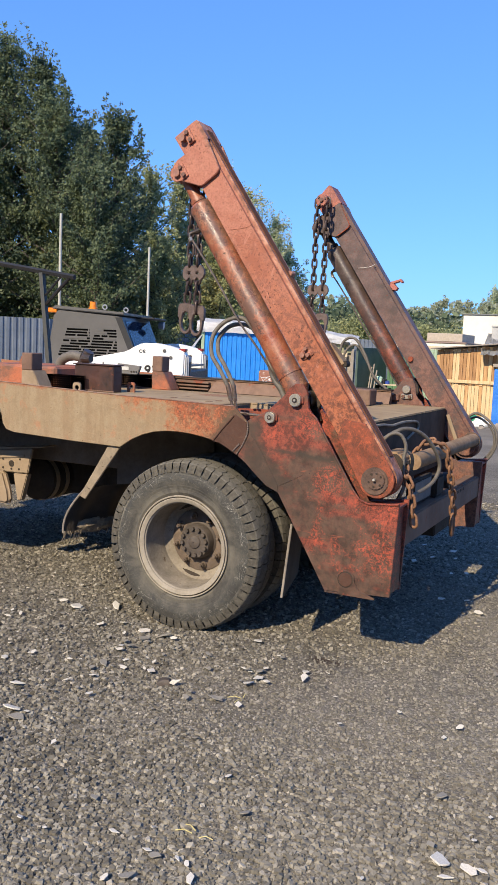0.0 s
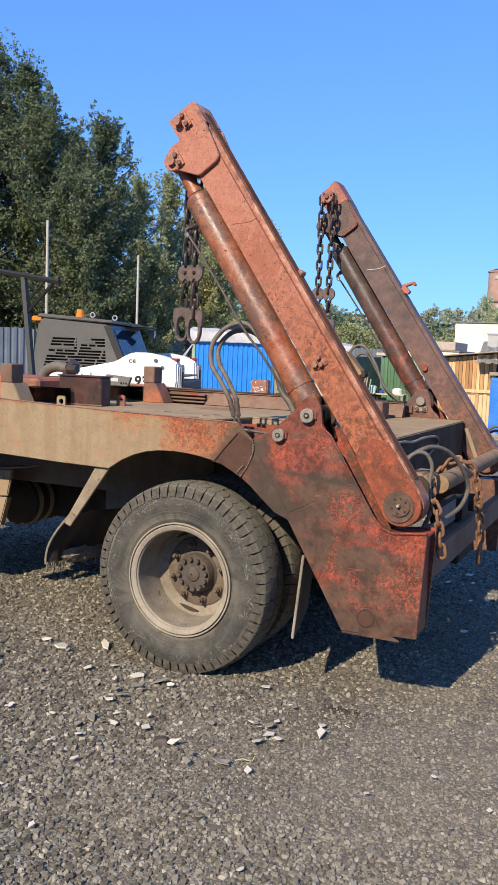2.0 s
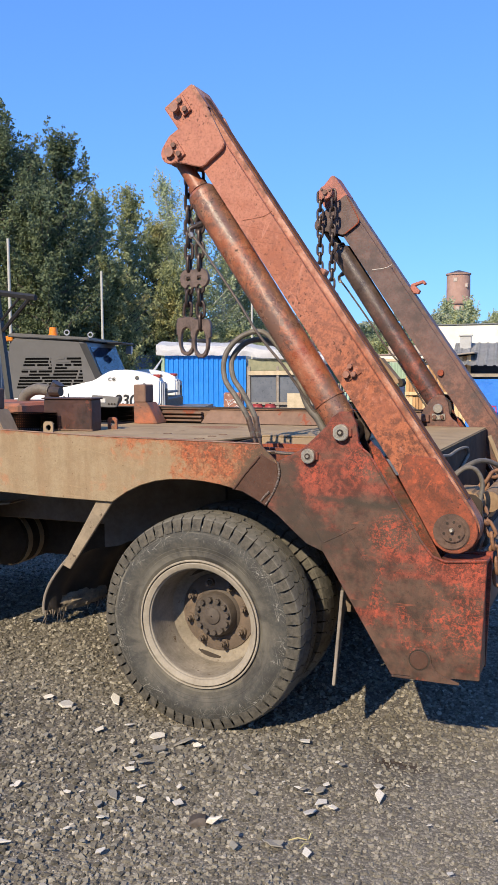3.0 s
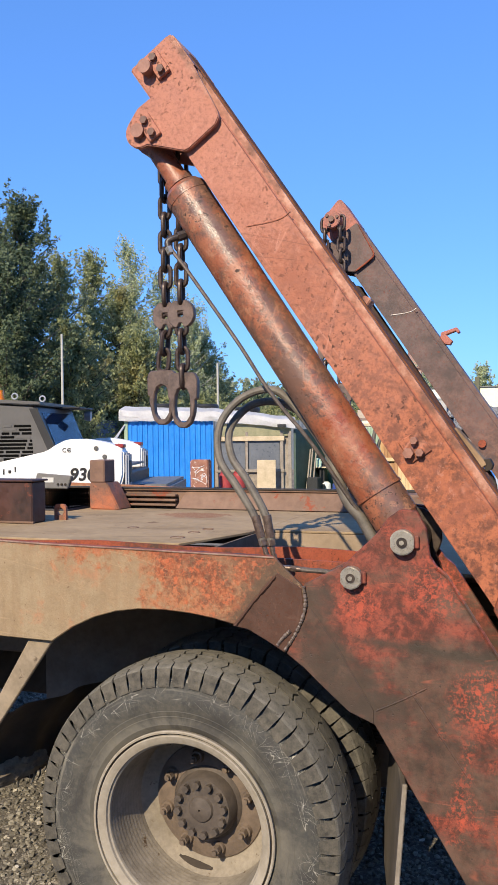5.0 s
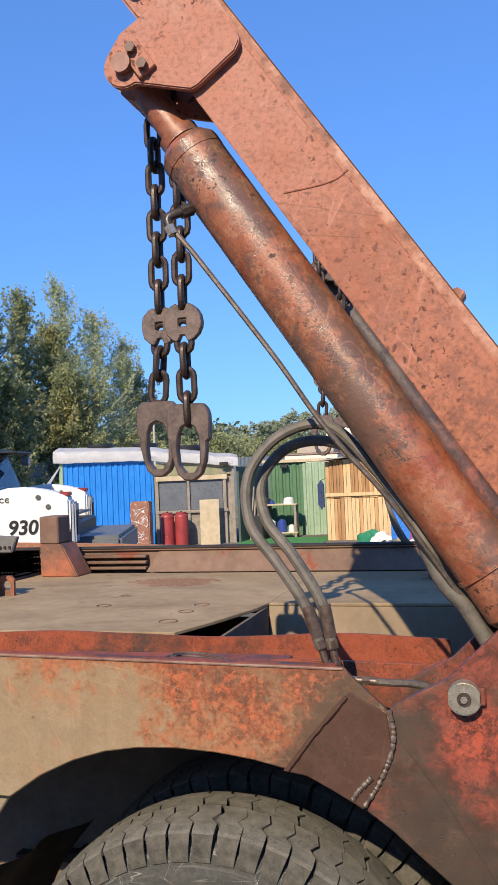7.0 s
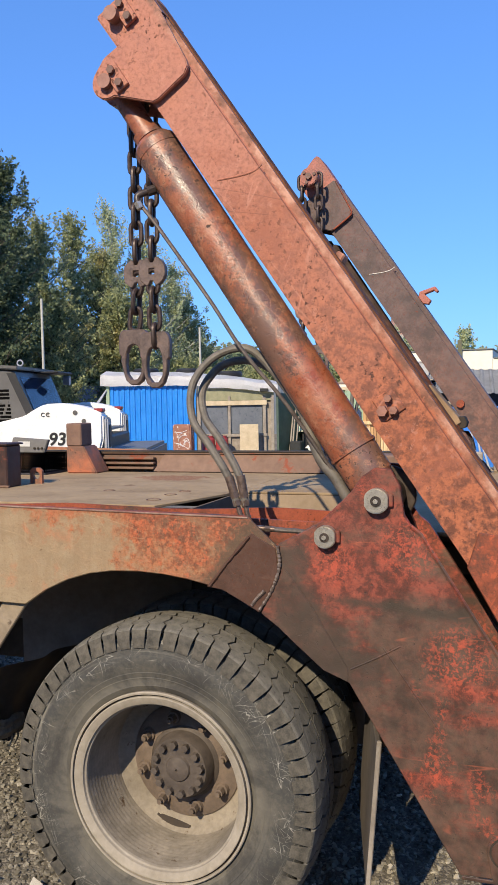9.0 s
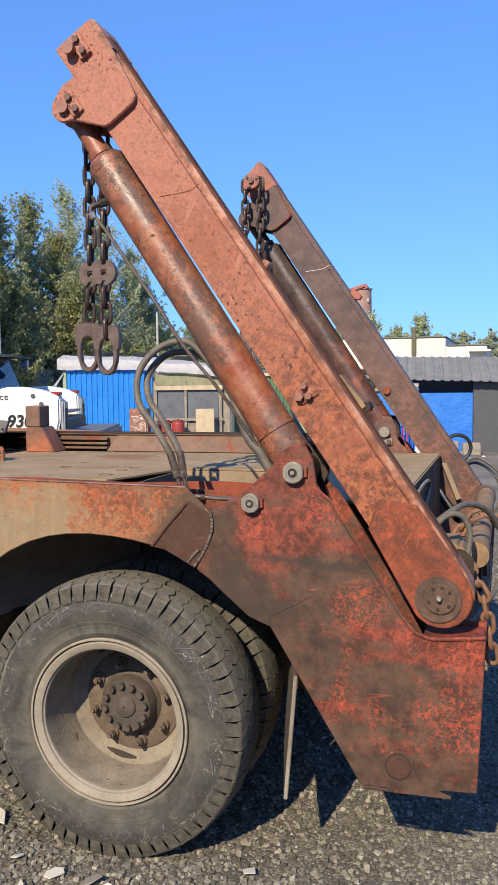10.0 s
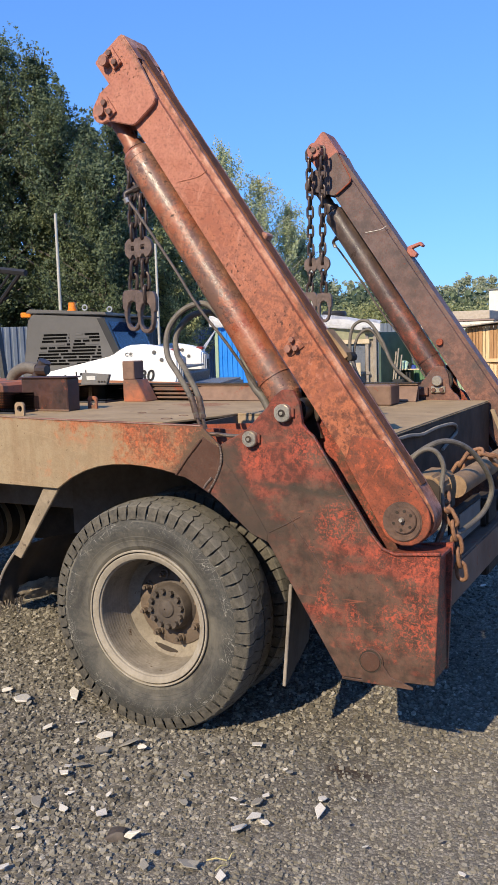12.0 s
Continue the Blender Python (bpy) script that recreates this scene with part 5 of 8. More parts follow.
# ---- wheels ----
WX, WZ, WR = -0.008, 0.482, 0.527


def tyre_mesh():
    bm = B()
    prof = [(0.030, 0.302), (0.014, 0.318), (0.006, 0.332), (0.0068, 0.335), (0.004, 0.345), (0.0046, 0.347), (0.001, 0.358), (0.0017, 0.360), (-0.004, 0.376), (-0.0033, 0.378), (-0.012, 0.405), (-0.010, 0.432), (-0.007, 0.437), (-0.005, 0.458), (0.004, 0.472), (0.020, 0.490), (0.07, 0.507), (0.14, 0.511), (0.21, 0.507), (0.262, 0.490), (0.280, 0.472), (0.286, 0.455), (0.290, 0.41), (0.284, 0.36), (0.265, 0.32), (0.25, 0.302)]
    lathe(bm, prof, (WX, WZ), 96)
    for v in bm.verts:
        v.co.y = v.co.y * 0.87 - 0.002
        v.co.z = max(v.co.z, -0.044)
    return to_mesh("carcass", bm, M_TYRE)


def tread_mesh(n=58):
    """Rows of tread blocks with bent cross cuts; the outer rows wrap down the shoulders."""
    bm = B()
    crown = [(-0.011, 0.462), (-0.007, 0.486), (0.002, 0.511), (0.010, 0.516), (0.035, 0.5215), (0.073, 0.5265), (0.1235, 0.529)]

    def top(y):
        u = min(y, 0.247 - y)
        for (a, ra), (b, rb) in zip(crown, crown[1:]):
            if u <= b:
                return ra + (rb - ra) * max((u - a) / (b - a), 0.0)
        return crown[-1][1]
    near = ((-0.011, 0.05, 0.74), (-0.007, 0.03, 0.82), (0.002, 0.0, 0.89), (0.010, 0.0, 0.91), (0.036, 0.05, 0.91), (0.054, 0.36, 0.91), (0.084, 0.14, 0.92), (0.119, 0.34, 0.92))
    rows = [(near, 1), ([(0.247 - y, q, f) for y, q, f in reversed(near)], -1)]
    step = 2 * math.pi / n
    for cols_at, sgn in rows:
        for k in range(n):
            a0 = k * step + (0.5 * step if sgn < 0 else 0) + random.uniform(-0.04, 0.04) * step
            cols = []
            for y, bend, fill in cols_at:
                r1 = top(y)
                deep = 0.014 if 0.006 < y < 0.241 else 0.006
                col = []
                for ang in (a0 + bend * step * sgn, a0 + bend * step * sgn + step * fill):
                    for r in (r1 - deep, r1):
                        col.append(bm.verts.new((WX + r * math.cos(ang), y, max(WZ + r * math.sin(ang), -0.046))))
                cols.append(col)
            for p, q in zip(cols, cols[1:]):
                for i, j in ((1, 3), (0, 1), (3, 2)):
                    bm.faces.new((p[i], p[j], q[j], q[i]))
            for c in (cols[0], cols[-1]):
                bm.faces.new((c[0], c[1], c[3], c[2]))
    bmesh.ops.recalc_face_normals(bm, faces=list(bm.faces))
    me = to_mesh("tread", bm, M_TREAD)
    me.materials.append(M_LUGSIDE)
    me.shade_flat()
    for p in me.polygons:
        p.material_index = 0 if 0.004 < p.center.y < 0.243 and abs(p.normal.y) < 0.6 else 1
    return me


TYRE, TREAD = tyre_mesh(), tread_mesh()


def rim_mesh():
    bm = B()
    prof = [(0.030, 0.300), (0.012, 0.313), (-0.001, 0.314), (-0.004, 0.311), (-0.003, 0.3055), (0.010, 0.3045), (0.010, 0.2995), (-0.003, 0.2985), (-0.004, 0.296), (0.000, 0.282), (0.006, 0.272), (0.014, 0.270)]
    y = 0.014
    for i in range(12):
        prof += [(y + 0.004 + i * 0.0165, 0.2655 - i * 0.0014), (y + 0.009 + i * 0.0165, 0.2641 - i * 0.0014), (y + 0.014 + i * 0.0165, 0.2641 - i * 0.0014)]
    prof += [(0.222, 0.238), (0.236, 0.215), (0.240, 0.20), (0.232, 0.18), (0.225, 0.12), (0.24, 0.12), (0.255, 0.2), (0.262, 0.25), (0.27, 0.285), (0.268, 0.302)]
    lathe(bm, prof, (WX, WZ), 96)
    me = to_mesh("rim", bm, M_RIM)
    me.materials.append(M_RIMDIRT)
    for p in me.polygons:
        p.material_index = 1 if p.center.y > 0.03 and (Vector((p.center.x - WX, p.center.z - WZ)).length < 0.268) else 0
    return me


RIM = rim_mesh()


def child(name, me, parent, label="", m=None):
    ob = new(name, me)
    ob.parent = parent
    if parent.type == "EMPTY":
        ob.matrix_parent_inverse = Matrix.Translation(-Vector(parent.location))
    if m is not None:
        ob.matrix_basis = m
    return tagged(ob, label)


def hub_parts(rim):
    """Hub, bolts, wheel nuts and the slots of the disc, set deep in the dish."""
    # dark ring puts the shade into the groove round the rim
    part("groove_shade_ring", lathe(B(), [(0.012, 0.2990), (0.006, 0.2996), (0.006, 0.3044), (0.012, 0.305)], (WX, WZ), 96), M_CHASSIS, rim, "dark ring giving the rim groove its shade")
    deep = 0.035
    bm = B()
    lathe(bm, [(0.255, 0.150), (0.20 + deep, 0.140), (0.175 + deep, 0.112), (0.14 + deep, 0.106), (0.128 + deep, 0.099), (0.125 + deep, 0.02), (0.125 + deep, 0.005), (0.255, 0.005)], (WX, WZ), 40)
    part("hub", bm, M_HUBCAP, rim, "dark dusty hub flange")
    bm = B()
    lathe(bm, [(0.128 + deep, 0.046), (0.118 + deep, 0.040), (0.112 + deep, 0.024), (0.110 + deep, 0.004), (0.128 + deep, 0.004)], (WX, WZ), 24)
    part("hub_cap", bm, M_HUBCAP, rim)
    for k in range(12):
        q = disc_points((WX, WZ), 0.083, 1, k * 30 + 8)[0]
        part("hub_bolt", rod(B(), (q[0], 0.108 + deep, q[1]), (q[0], 0.13 + deep, q[1]), 0.0125, 0.0125, 6), M_HUBCAP, rim)
    part("disc_centre", lathe(B(), [(0.240, 0.198), (0.233, 0.194), (0.2275, 0.178), (0.2205, 0.125), (0.238, 0.125)], (WX, WZ), 48), M_HUB, rim, "rusty brown centre of the wheel disc")
    for k in range(8):
        a = k * 45 + 14
        q = disc_points((WX, WZ), 0.155, 1, a)[0]
        bm = B()
        rod(bm, (q[0], 0.186, q[1]), (q[0], 0.214, q[1]), 0.0145, 0.0155, 6)
        rod(bm, (q[0], 0.174, q[1]), (q[0], 0.214, q[1]), 0.0085, 0.0085, 10)
        rod(bm, (q[0], 0.212, q[1]), (q[0], 0.232, q[1]), 0.021, 0.026, 16)
        part("wheel_nut", bm, M_HUB, rim, "rusty wheel nut")
    for a in (-103, 113):
        outer = [disc_points((WX, WZ), 0.227 + 0.009 * math.cos(d * 0.09), 1, a + d)[0] for d in range(-16, 17, 4)] + [disc_points((WX, WZ), 0.226 - 0.008 * math.cos(d * 0.09), 1, a + d)[0] for d in range(16, -17, -4)]
        bm = prism(B(), outer, 0.222, 0.25, 0.0)
        for v in bm.verts:
            if v.co.y < 0.23:
                v.co.y = 0.2195 if math.hypot(v.co.x - WX, v.co.z - WZ) > 0.227 else 0.2315
        part("hand_hole", bm, M_CHASSIS, rim, "dark slot in the wheel disc")


def wheel(y, flipped, hub):
    """One tyre of a dual pair; the outer one carries the hub."""
    m = Matrix.Translation((0, y, 0))
    if flipped:
        m = m @ Matrix.Scale(-1, 4, (0, 1, 0))
    w = child("rear_wheel", TYRE, truck, "dusty scratched truck tyre on a cream rim" if hub else "inner dual tyre with a dusty tread", m)
    child("tread", TREAD, w)
    child("rim", RIM, w, "dusty cream steel rim")
    if hub:
        hub_parts(w)


for y, fl, hub in ((0.02, False, True), (0.625, True, False), (WIDE - 0.02, True, True), (WIDE - 0.625, False, False)):
    wheel(y, fl, hub)

# ---- chassis under the deck ----
for y in (0.76, 1.45):
    bm = B()
    slab(bm, (-3.6, y, 0.78), (1.0, y + 0.08, 1.05), 0.006)
    part("chassis_rail", bm, M_SHADE, truck)
bm = B()
rod(bm, (WX, 0.62, WZ), (WX, WIDE - 0.62, WZ), 0.09, 0.09, 20)
slab(bm, (WX - 0.2, 0.95, WZ - 0.2), (WX + 0.2, 1.34, WZ + 0.2), 0.06, seg=2)
part("rear_axle", bm, M_CHASSIS, truck)
for y in (0.66, 1.55):
    bm = B()
    for k in range(6):
        ln = 0.85 - 0.11 * k
        slab(bm, (WX - ln, y, WZ + 0.11 + 0.016 * k), (WX + ln, y + 0.08, WZ + 0.124 + 0.016 * k), 0.002)
    part("leaf_spring", bm, M_CHASSIS, truck)
# wheel house closing the arch
bm = B()
slab(bm, (-3.4, 0.024, 1.194), (0.33, 0.70, 1.204), 0.002)
slab(bm, (0.33, 0.22, 1.194), (0.60, 0.70, 1.204), 0.002)
part("wheel_house", bm, M_SHADE, truck)
# added sheet behind the wheels, standing in for the dark under the truck
bm = B()
slab(bm, (-0.95, 0.70, 0.42), (0.70, 0.712, 1.14), 0.002)
part("arch_shade_sheet", bm, M_SHADE, truck)
# added plate that keeps the deck recess dark
bm = B()
slab(bm, (-1.2, 0.67, 1.088), (-0.16, 2.05, 1.10), 0.002)
part("recess_shade_plate", bm, M_SHADE, truck)
# front mud flap, its stay and the rear flap
bm = B()
prism(bm, [(-0.560, 1.053), (-0.470, 1.050), (-0.728, 0.690), (-0.772, 0.708)], 0.02, 0.036, 0.003, 1)
part("flap_stay", bm, M_STAY, truck, "dusty steel stay of the mud flap")
bm = B()
cols, rows = 22, 8
grid = []
for j in range(rows + 1):
    row = []
    for i in range(cols + 1):
        y = 0.03 + 0.60 * i / cols
        f = j / rows
        z = 0.76 - 0.315 * f - (0.03 * random.random() if j == rows else 0.0)
        x = -0.74 - 0.17 * math.sin(f * 1.7) + 0.02 * math.sin(i * 0.7) + 0.30 * (y - 0.03)
        row.append(bm.verts.new((x, y, z)))
    grid.append(row)
for j in range(rows):
    for i in range(cols):
        bm.faces.new((grid[j][i], grid[j][i + 1], grid[j + 1][i + 1], grid[j + 1][i]))
bmesh.ops.solidify(bm, geom=list(bm.faces), thickness=0.012)
flap = part("front_mud_flap", bm, M_RUBBERFLAP, truck, "torn black rubber mud flap with a muddy fringe")
rf = random.Random(4)


def on_flap(y, f):
    """A spot on the wheel side of the front flap; f runs from its top to its hem."""
    return Vector((-0.726 - 0.17 * math.sin(f * 1.7) + 0.30 * (y - 0.03), y, 0.76 - 0.315 * f))


# dried mud on the hem, a pale edge and loose cord ends
bm = B()
grid = []
for j in range(9):
    row = []
    for i in range(17):
        u, w = i / 8 - 1, j / 4 - 1
        swell = max(0.0, 1 - u * u - w * w)
        q = on_flap(0.27 + 0.16 * u + 0.03 * rf.random(), 0.90 + 0.16 * w * (1 - 0.3 * abs(u)) + 0.02 * rf.random())
        row.append(bm.verts.new(q + Vector((-0.012 + 0.026 * swell ** 0.5 + 0.010 * rf.random(), 0, 0))))
    grid.append(row)
for j in range(8):
    for i in range(16):
        bm.faces.new((grid[j][i], grid[j][i + 1], grid[j + 1][i + 1], grid[j + 1][i]))
part("dried_mud", bm, M_FLAPTAN, flap, "clump of dried tan mud")
part("flap_edge", tube(B(), [on_flap(0.028, f / 10) - Vector((0.006, 0, 0)) for f in range(11)], 0.007, 6), M_FLAPEDGE, flap, "pale dusty edge")
for i in range(44):
    y = 0.03 + 0.58 * rf.random() ** 1.5
    q = on_flap(y, 0.95 + 0.05 * rf.random())
    drop = 0.015 + 0.07 * rf.random() ** 2.2
    lean = rf.uniform(-0.02, 0.02)
    part("cord_end", tube(B(), [q, q + Vector((0.004, lean * 0.4, -drop * 0.5)), q + Vector((rf.uniform(-0.01, 0.01), lean, -drop))], 0.003, 5, radii=[0.0042, 0.0034, 0.0015]), M_FLAPTAN if i % 3 else M_RUBBERFLAP, flap)
bm = B()
slab(bm, (-0.008, 0.012, -0.42), (0.008, 0.57, 0.0), 0.003, Matrix.Translation((0.698, 0.04, 0.69)) @ Matrix.Rotation(radians(14), 4, "Z") @ Matrix.Rotation(radians(5), 4, "Y"))
rear_flap = part("rear_mud_flap", bm, M_RUBBERFLAP, truck, "black rubber mud flap with a pale dusty, sunlit edge strip")
# sunlit edge of the flap put in as a paler strip
bm = B()
slab(bm, (-0.008, -0.004, -0.42), (0.006, 0.010, 0.02), 0.003, Matrix.Translation((0.698, 0.04, 0.69)) @ Matrix.Rotation(radians(14), 4, "Z") @ Matrix.Rotation(radians(5), 4, "Y"))
part("flap_edge", bm, M_FLAPEDGE, rear_flap)
# bracket, air tank and step ahead of the wheel
bm = B()
prism(bm, [(-1.960, 0.845), (-1.600, 0.885), (-1.640, 0.70), (-1.960, 0.69)], 0.55, 0.575, 0.006)
prism(bm, [(-1.930, 0.860), (-1.500, 0.905), (-1.490, 0.915), (-1.930, 0.872)], 0.53, 0.70, 0.003)
prism(bm, [(-1.920, 0.81), (-1.660, 0.842), (-1.660, 0.822), (-1.920, 0.79)], 0.538, 0.551, 0.005)
prism(bm, [(-1.780, 0.688), (-1.645, 0.692), (-1.705, 0.49), (-1.740, 0.49)], 0.555, 0.61, 0.006)
prism(bm, [(-1.960, 0.68), (-1.870, 0.715), (-1.825, 0.70), (-1.775, 0.56), (-1.765, 0.48), (-1.800, 0.455), (-1.960, 0.47)], 0.50, 0.56, 0.02, 3)
br = part("battery_bracket", bm, M_TAN, truck, "muddy tan bracket under the deck")
part("bracket_hole", prism(B(), disc_points((-1.790, 0.762), 0.024, 16), 0.546, 0.551), M_CHASSIS, br)
for x, z in ((-1.870, 0.79), (-1.870, 0.725), (-1.710, 0.80), (-1.720, 0.725), (-1.790, 0.722)):
    part("bolt_hole", prism(B(), disc_points((x, z), 0.008, 10), 0.546, 0.551), M_CHASSIS, br)
bm = B()
rod(bm, (-1.84, 0.90, 0.60), (-1.84, 1.5, 0.60), 0.17, 0.17, 28)
rod(bm, (-1.84, 0.90, 0.60), (-1.84, 0.86, 0.60), 0.165, 0.10, 28)
tank = part("air_tank", bm, M_CHASSIS, truck, "dark air tank with a rusty strap")
for y in (0.93, 1.05):
    part("tank_strap", lathe(B(), [(y, 0.172), (y, 0.178), (y + 0.04, 0.178), (y + 0.04, 0.172)], (-1.84, 0.60), 28), M_TAN, tank, "pale dusty strap")
bm = B()
slab(bm, (-2.6, 1.15, 0.47), (-1.1, 1.4, 0.95), 0.01)
part("battery_box", bm, M_CHASSIS, truck)
# added box that blocks light from the far side under the deck
bm = B()
slab(bm, (-2.9, 1.72, 0.36), (-0.8, WIDE - 0.06, 1.02), 0.03, seg=2)
part("under_deck_light_block", bm, M_CHASSIS, truck, "added dark box under the deck, blocking light from the far side")
bm = B()
slab(bm, (-3.6, 0.25, 0.60), (-2.15, 0.72, 1.02), 0.04, seg=2)
part("fuel_tank", bm, M_CHASSIS, truck)

# ---- loose things on the deck ----
bm = B()
slab(bm, (-1.685, 1.15, Z), (-1.315, 1.27, Z + 0.205), 0.006)
box = thing("steel_toolbox", (-1.65, 1.28, Z), "black steel box with a rusty middle on the deck", "box")
M_BOX = speckled("dark_rusty_box", (0.028, 0.018, 0.016), (0.075, 0.030, 0.022), 5, 0.5, 0, 0.2, 0.003, 6, (0.16, 0.045, 0.025), 0.62)
part("body", bm, M_BOX, box)
part("lip", slab(B(), (-1.665, 1.135, Z + 0.002), (-1.30, 1.15, Z + 0.012), 0.002), M_RAIL, box)
part("lid", slab(B(), (-1.695, 1.14, Z + 0.205), (-1.305, 1.28, Z + 0.215), 0.003), M_BOX, box)


M_CRATE = speckled("blue_black_plastic", (0.022, 0.024, 0.032), (0.052, 0.054, 0.066), 20, 0.5)


def crate(x0, x1, y0, y1, h):
    c = thing("plastic_crate", ((x0 + x1) / 2, (y0 + y1) / 2, Z), "black perforated plastic crate with odds and ends", "crate", "crates on the deck")
    bm = B()
    slab(bm, (x0, y0, Z), (x1, y1, Z + 0.012), 0.002)
    part("bottom", bm, M_CRATE, c)
    walls = ((x0, x1, y0, True), (x0, x1, y1 - 0.006, True), (y0, y1, x0, False), (y0, y1, x1 - 0.006, False))
    for a, b, k, along in walls:
        bm = B()
        nu, nv = int((b - a) / 0.0085) | 1, int((h - 0.012) / 0.0085) | 1
        du, dv = (b - a) / nu, (h - 0.012) / nv
        grid = [[bm.verts.new((a + i * du, k, Z + 0.012 + j * dv) if along else (k, a + i * du, Z + 0.012 + j * dv)) for i in range(nu + 1)] for j in range(nv + 1)]
        for j in range(nv):
            for i in range(nu):
                if not (i % 2 and j % 2):
                    bm.faces.new((grid[j][i], grid[j][i + 1], grid[j + 1][i + 1], grid[j + 1][i]))
        bmesh.ops.solidify(bm, geom=list(bm.faces), thickness=0.005)
        part("wall", bm, M_CRATE, c)


crate(-1.80, -1.515, 1.80, 2.04, 0.115)
crate(-1.86, -1.55, 0.92, 1.12, 0.12)
bm = B()
prism(bm, [(-1.86, Z + 0.115), (-1.63, Z + 0.115), (-1.60, Z + 0.19), (-1.84, Z + 0.205)], 1.97, 2.0, 0.004)
dev = thing("metal_device", (-1.74, 1.98, Z + 0.115), "small grey metal device lying in the crate", "device")
part("casing", bm, plain("device_grey", (0.16, 0.155, 0.15), 0.5), dev)
part("window", slab(B(), (-1.80, 1.966, Z + 0.15), (-1.72, 1.9705, Z + 0.18), 0.001), plain("device_white", (0.6, 0.6, 0.58), 0.5), dev)
for k in range(3):
    part("knob", rod(B(), (-1.69 + k * 0.025, 1.962, Z + 0.14), (-1.69 + k * 0.025, 1.972, Z + 0.14), 0.007, 0.007, 8), M_CHASSIS, dev)
bm = B()
tube(bm, smooth_path([(-2.28, 1.70, Z), (-2.28, 1.70, Z + 0.12), (-2.24, 1.70, Z + 0.21), (-2.14, 1.70, Z + 0.255), (-2.02, 1.70, Z + 0.245)], 8), 0.042, 16)
pipe = thing("exhaust_elbow", (-2.28, 1.70, Z), "grey bent pipe elbow on the deck", "pipe")
part("elbow", bm, M_HOSE, pipe)
bm = B()
rod(bm, (-2.02, 1.70, Z + 0.18), (-1.95, 1.70, Z + 0.30), 0.05, 0.045, 12)
rod(bm, (-1.99, 1.66, Z + 0.24), (-1.90, 1.66, Z + 0.24), 0.035, 0.035, 10)
part("flange", bm, M_GREASE, pipe)
bm = B()
slab(bm, (-2.75, 1.25, Z), (-1.95, 1.95, Z + 0.17), 0.02)
rod(bm, (-2.42, 1.45, Z + 0.17), (-2.42, 1.45, Z + 0.21), 0.06, 0.06, 16)
rod(bm, (-2.42, 1.45, Z + 0.21), (-2.42, 1.45, Z + 0.235), 0.05, 0.05, 16)
pump = thing("oil_tank", (-2.35, 1.6, Z), "low rusty oil tank with a filler cap", "tank")
part("body", bm, M_POST, pump)
jar = thing("oil_canister", (-1.82, 1.70, Z), "small dark canister beside the crate", "canister")
bm = B()
rod(bm, (-1.82, 1.70, Z), (-1.82, 1.70, Z + 0.10), 0.04, 0.04, 14)
rod(bm, (-1.82, 1.70, Z + 0.10), (-1.82, 1.70, Z + 0.13), 0.03, 0.02, 14)
part("body", bm, plain("canister_grey", (0.12, 0.12, 0.125), 0.4), jar)

# ---- skid steer loader behind the truck ----
M_SKIDGREY = speckled("satin_grey_paint", (0.085, 0.082, 0.078), (0.105, 0.10, 0.095), 8, 0.45, 0, 0.05)
M_LOUVRE = plain("black_louvre_slot", (0.004, 0.004, 0.004), 0.9)
M_LOUVRE.node_tree.nodes["Principled BSDF"].inputs["Specular IOR Level"].default_value = 0.05
M_SKIDDARK = plain("black_trim", (0.015, 0.015, 0.016), 0.5)
M_SKIDWHITE = speckled("white_machine_paint", (0.72, 0.72, 0.71), (0.82, 0.82, 0.81), 6, 0.35, 0, 0.05)
M_SKIDLIGHT = plain("light_grey_paint", (0.34, 0.36, 0.40), 0.4)
M_AMBER = plain("amber_plastic", (0.75, 0.22, 0.02), 0.25)
M_INK = plain("black_lettering", (0.012, 0.012, 0.014), 0.5)
M_REDREFLECT = plain("red_plastic", (0.25, 0.03, 0.025), 0.35)


def tinted_glass():
    m, nt, b = material("blue_tinted_glass", 0.06)
    b.inputs["Base Color"].default_value = (0.03, 0.06, 0.12, 1)
    b.inputs["Specular IOR Level"].default_value = 0.9
    return m


M_GLASS = tinted_glass()
SY = 4.75
skid = thing("skid_steer_loader", (-4.0, 5.5, -0.05), "grey and white skid steer loader with an amber beacon", "loader")
G0 = -0.03
cab = [(-4.86, 1.10), (-4.72, 2.05), (-4.66, 2.085), (-3.85, 2.03), (-3.62, 1.45), (-3.62, 0.75), (-4.86, 0.75)]
body = part("cab_body", prism(B(), cab, SY, SY + 1.45, 0.03, 3), M_SKIDGREY, skid, "satin grey cab hood with louvres")
bm = B()
prism(bm, [(-4.74, 2.07), (-4.70, 2.115), (-3.80, 2.055), (-3.80, 2.02)], SY - 0.02, SY + 1.47, 0.008)
part("cab_roof", bm, M_SKIDGREY, skid)
rl = random.Random(12)
for k in range(10):
    for a, b in ((-4.54, -4.25), (-4.16, -3.90)):
        z = 1.82 - 0.036 * k
        sh = -0.012 * k
        s = a + sh
        end = b + 0.03 - sh * 0.2
        while s < end - 0.02:
            w = rl.choice((0.10, 0.16, 0.26, 0.30))
            e = min(s + w, end)
            part("louvre", slab(B(), (s, SY - 0.004, z - 0.012), (e - 0.022, SY + 0.003, z + 0.012), 0.003), M_LOUVRE if rl.random() < 0.85 else M_SKIDGREY, body)
            s = e
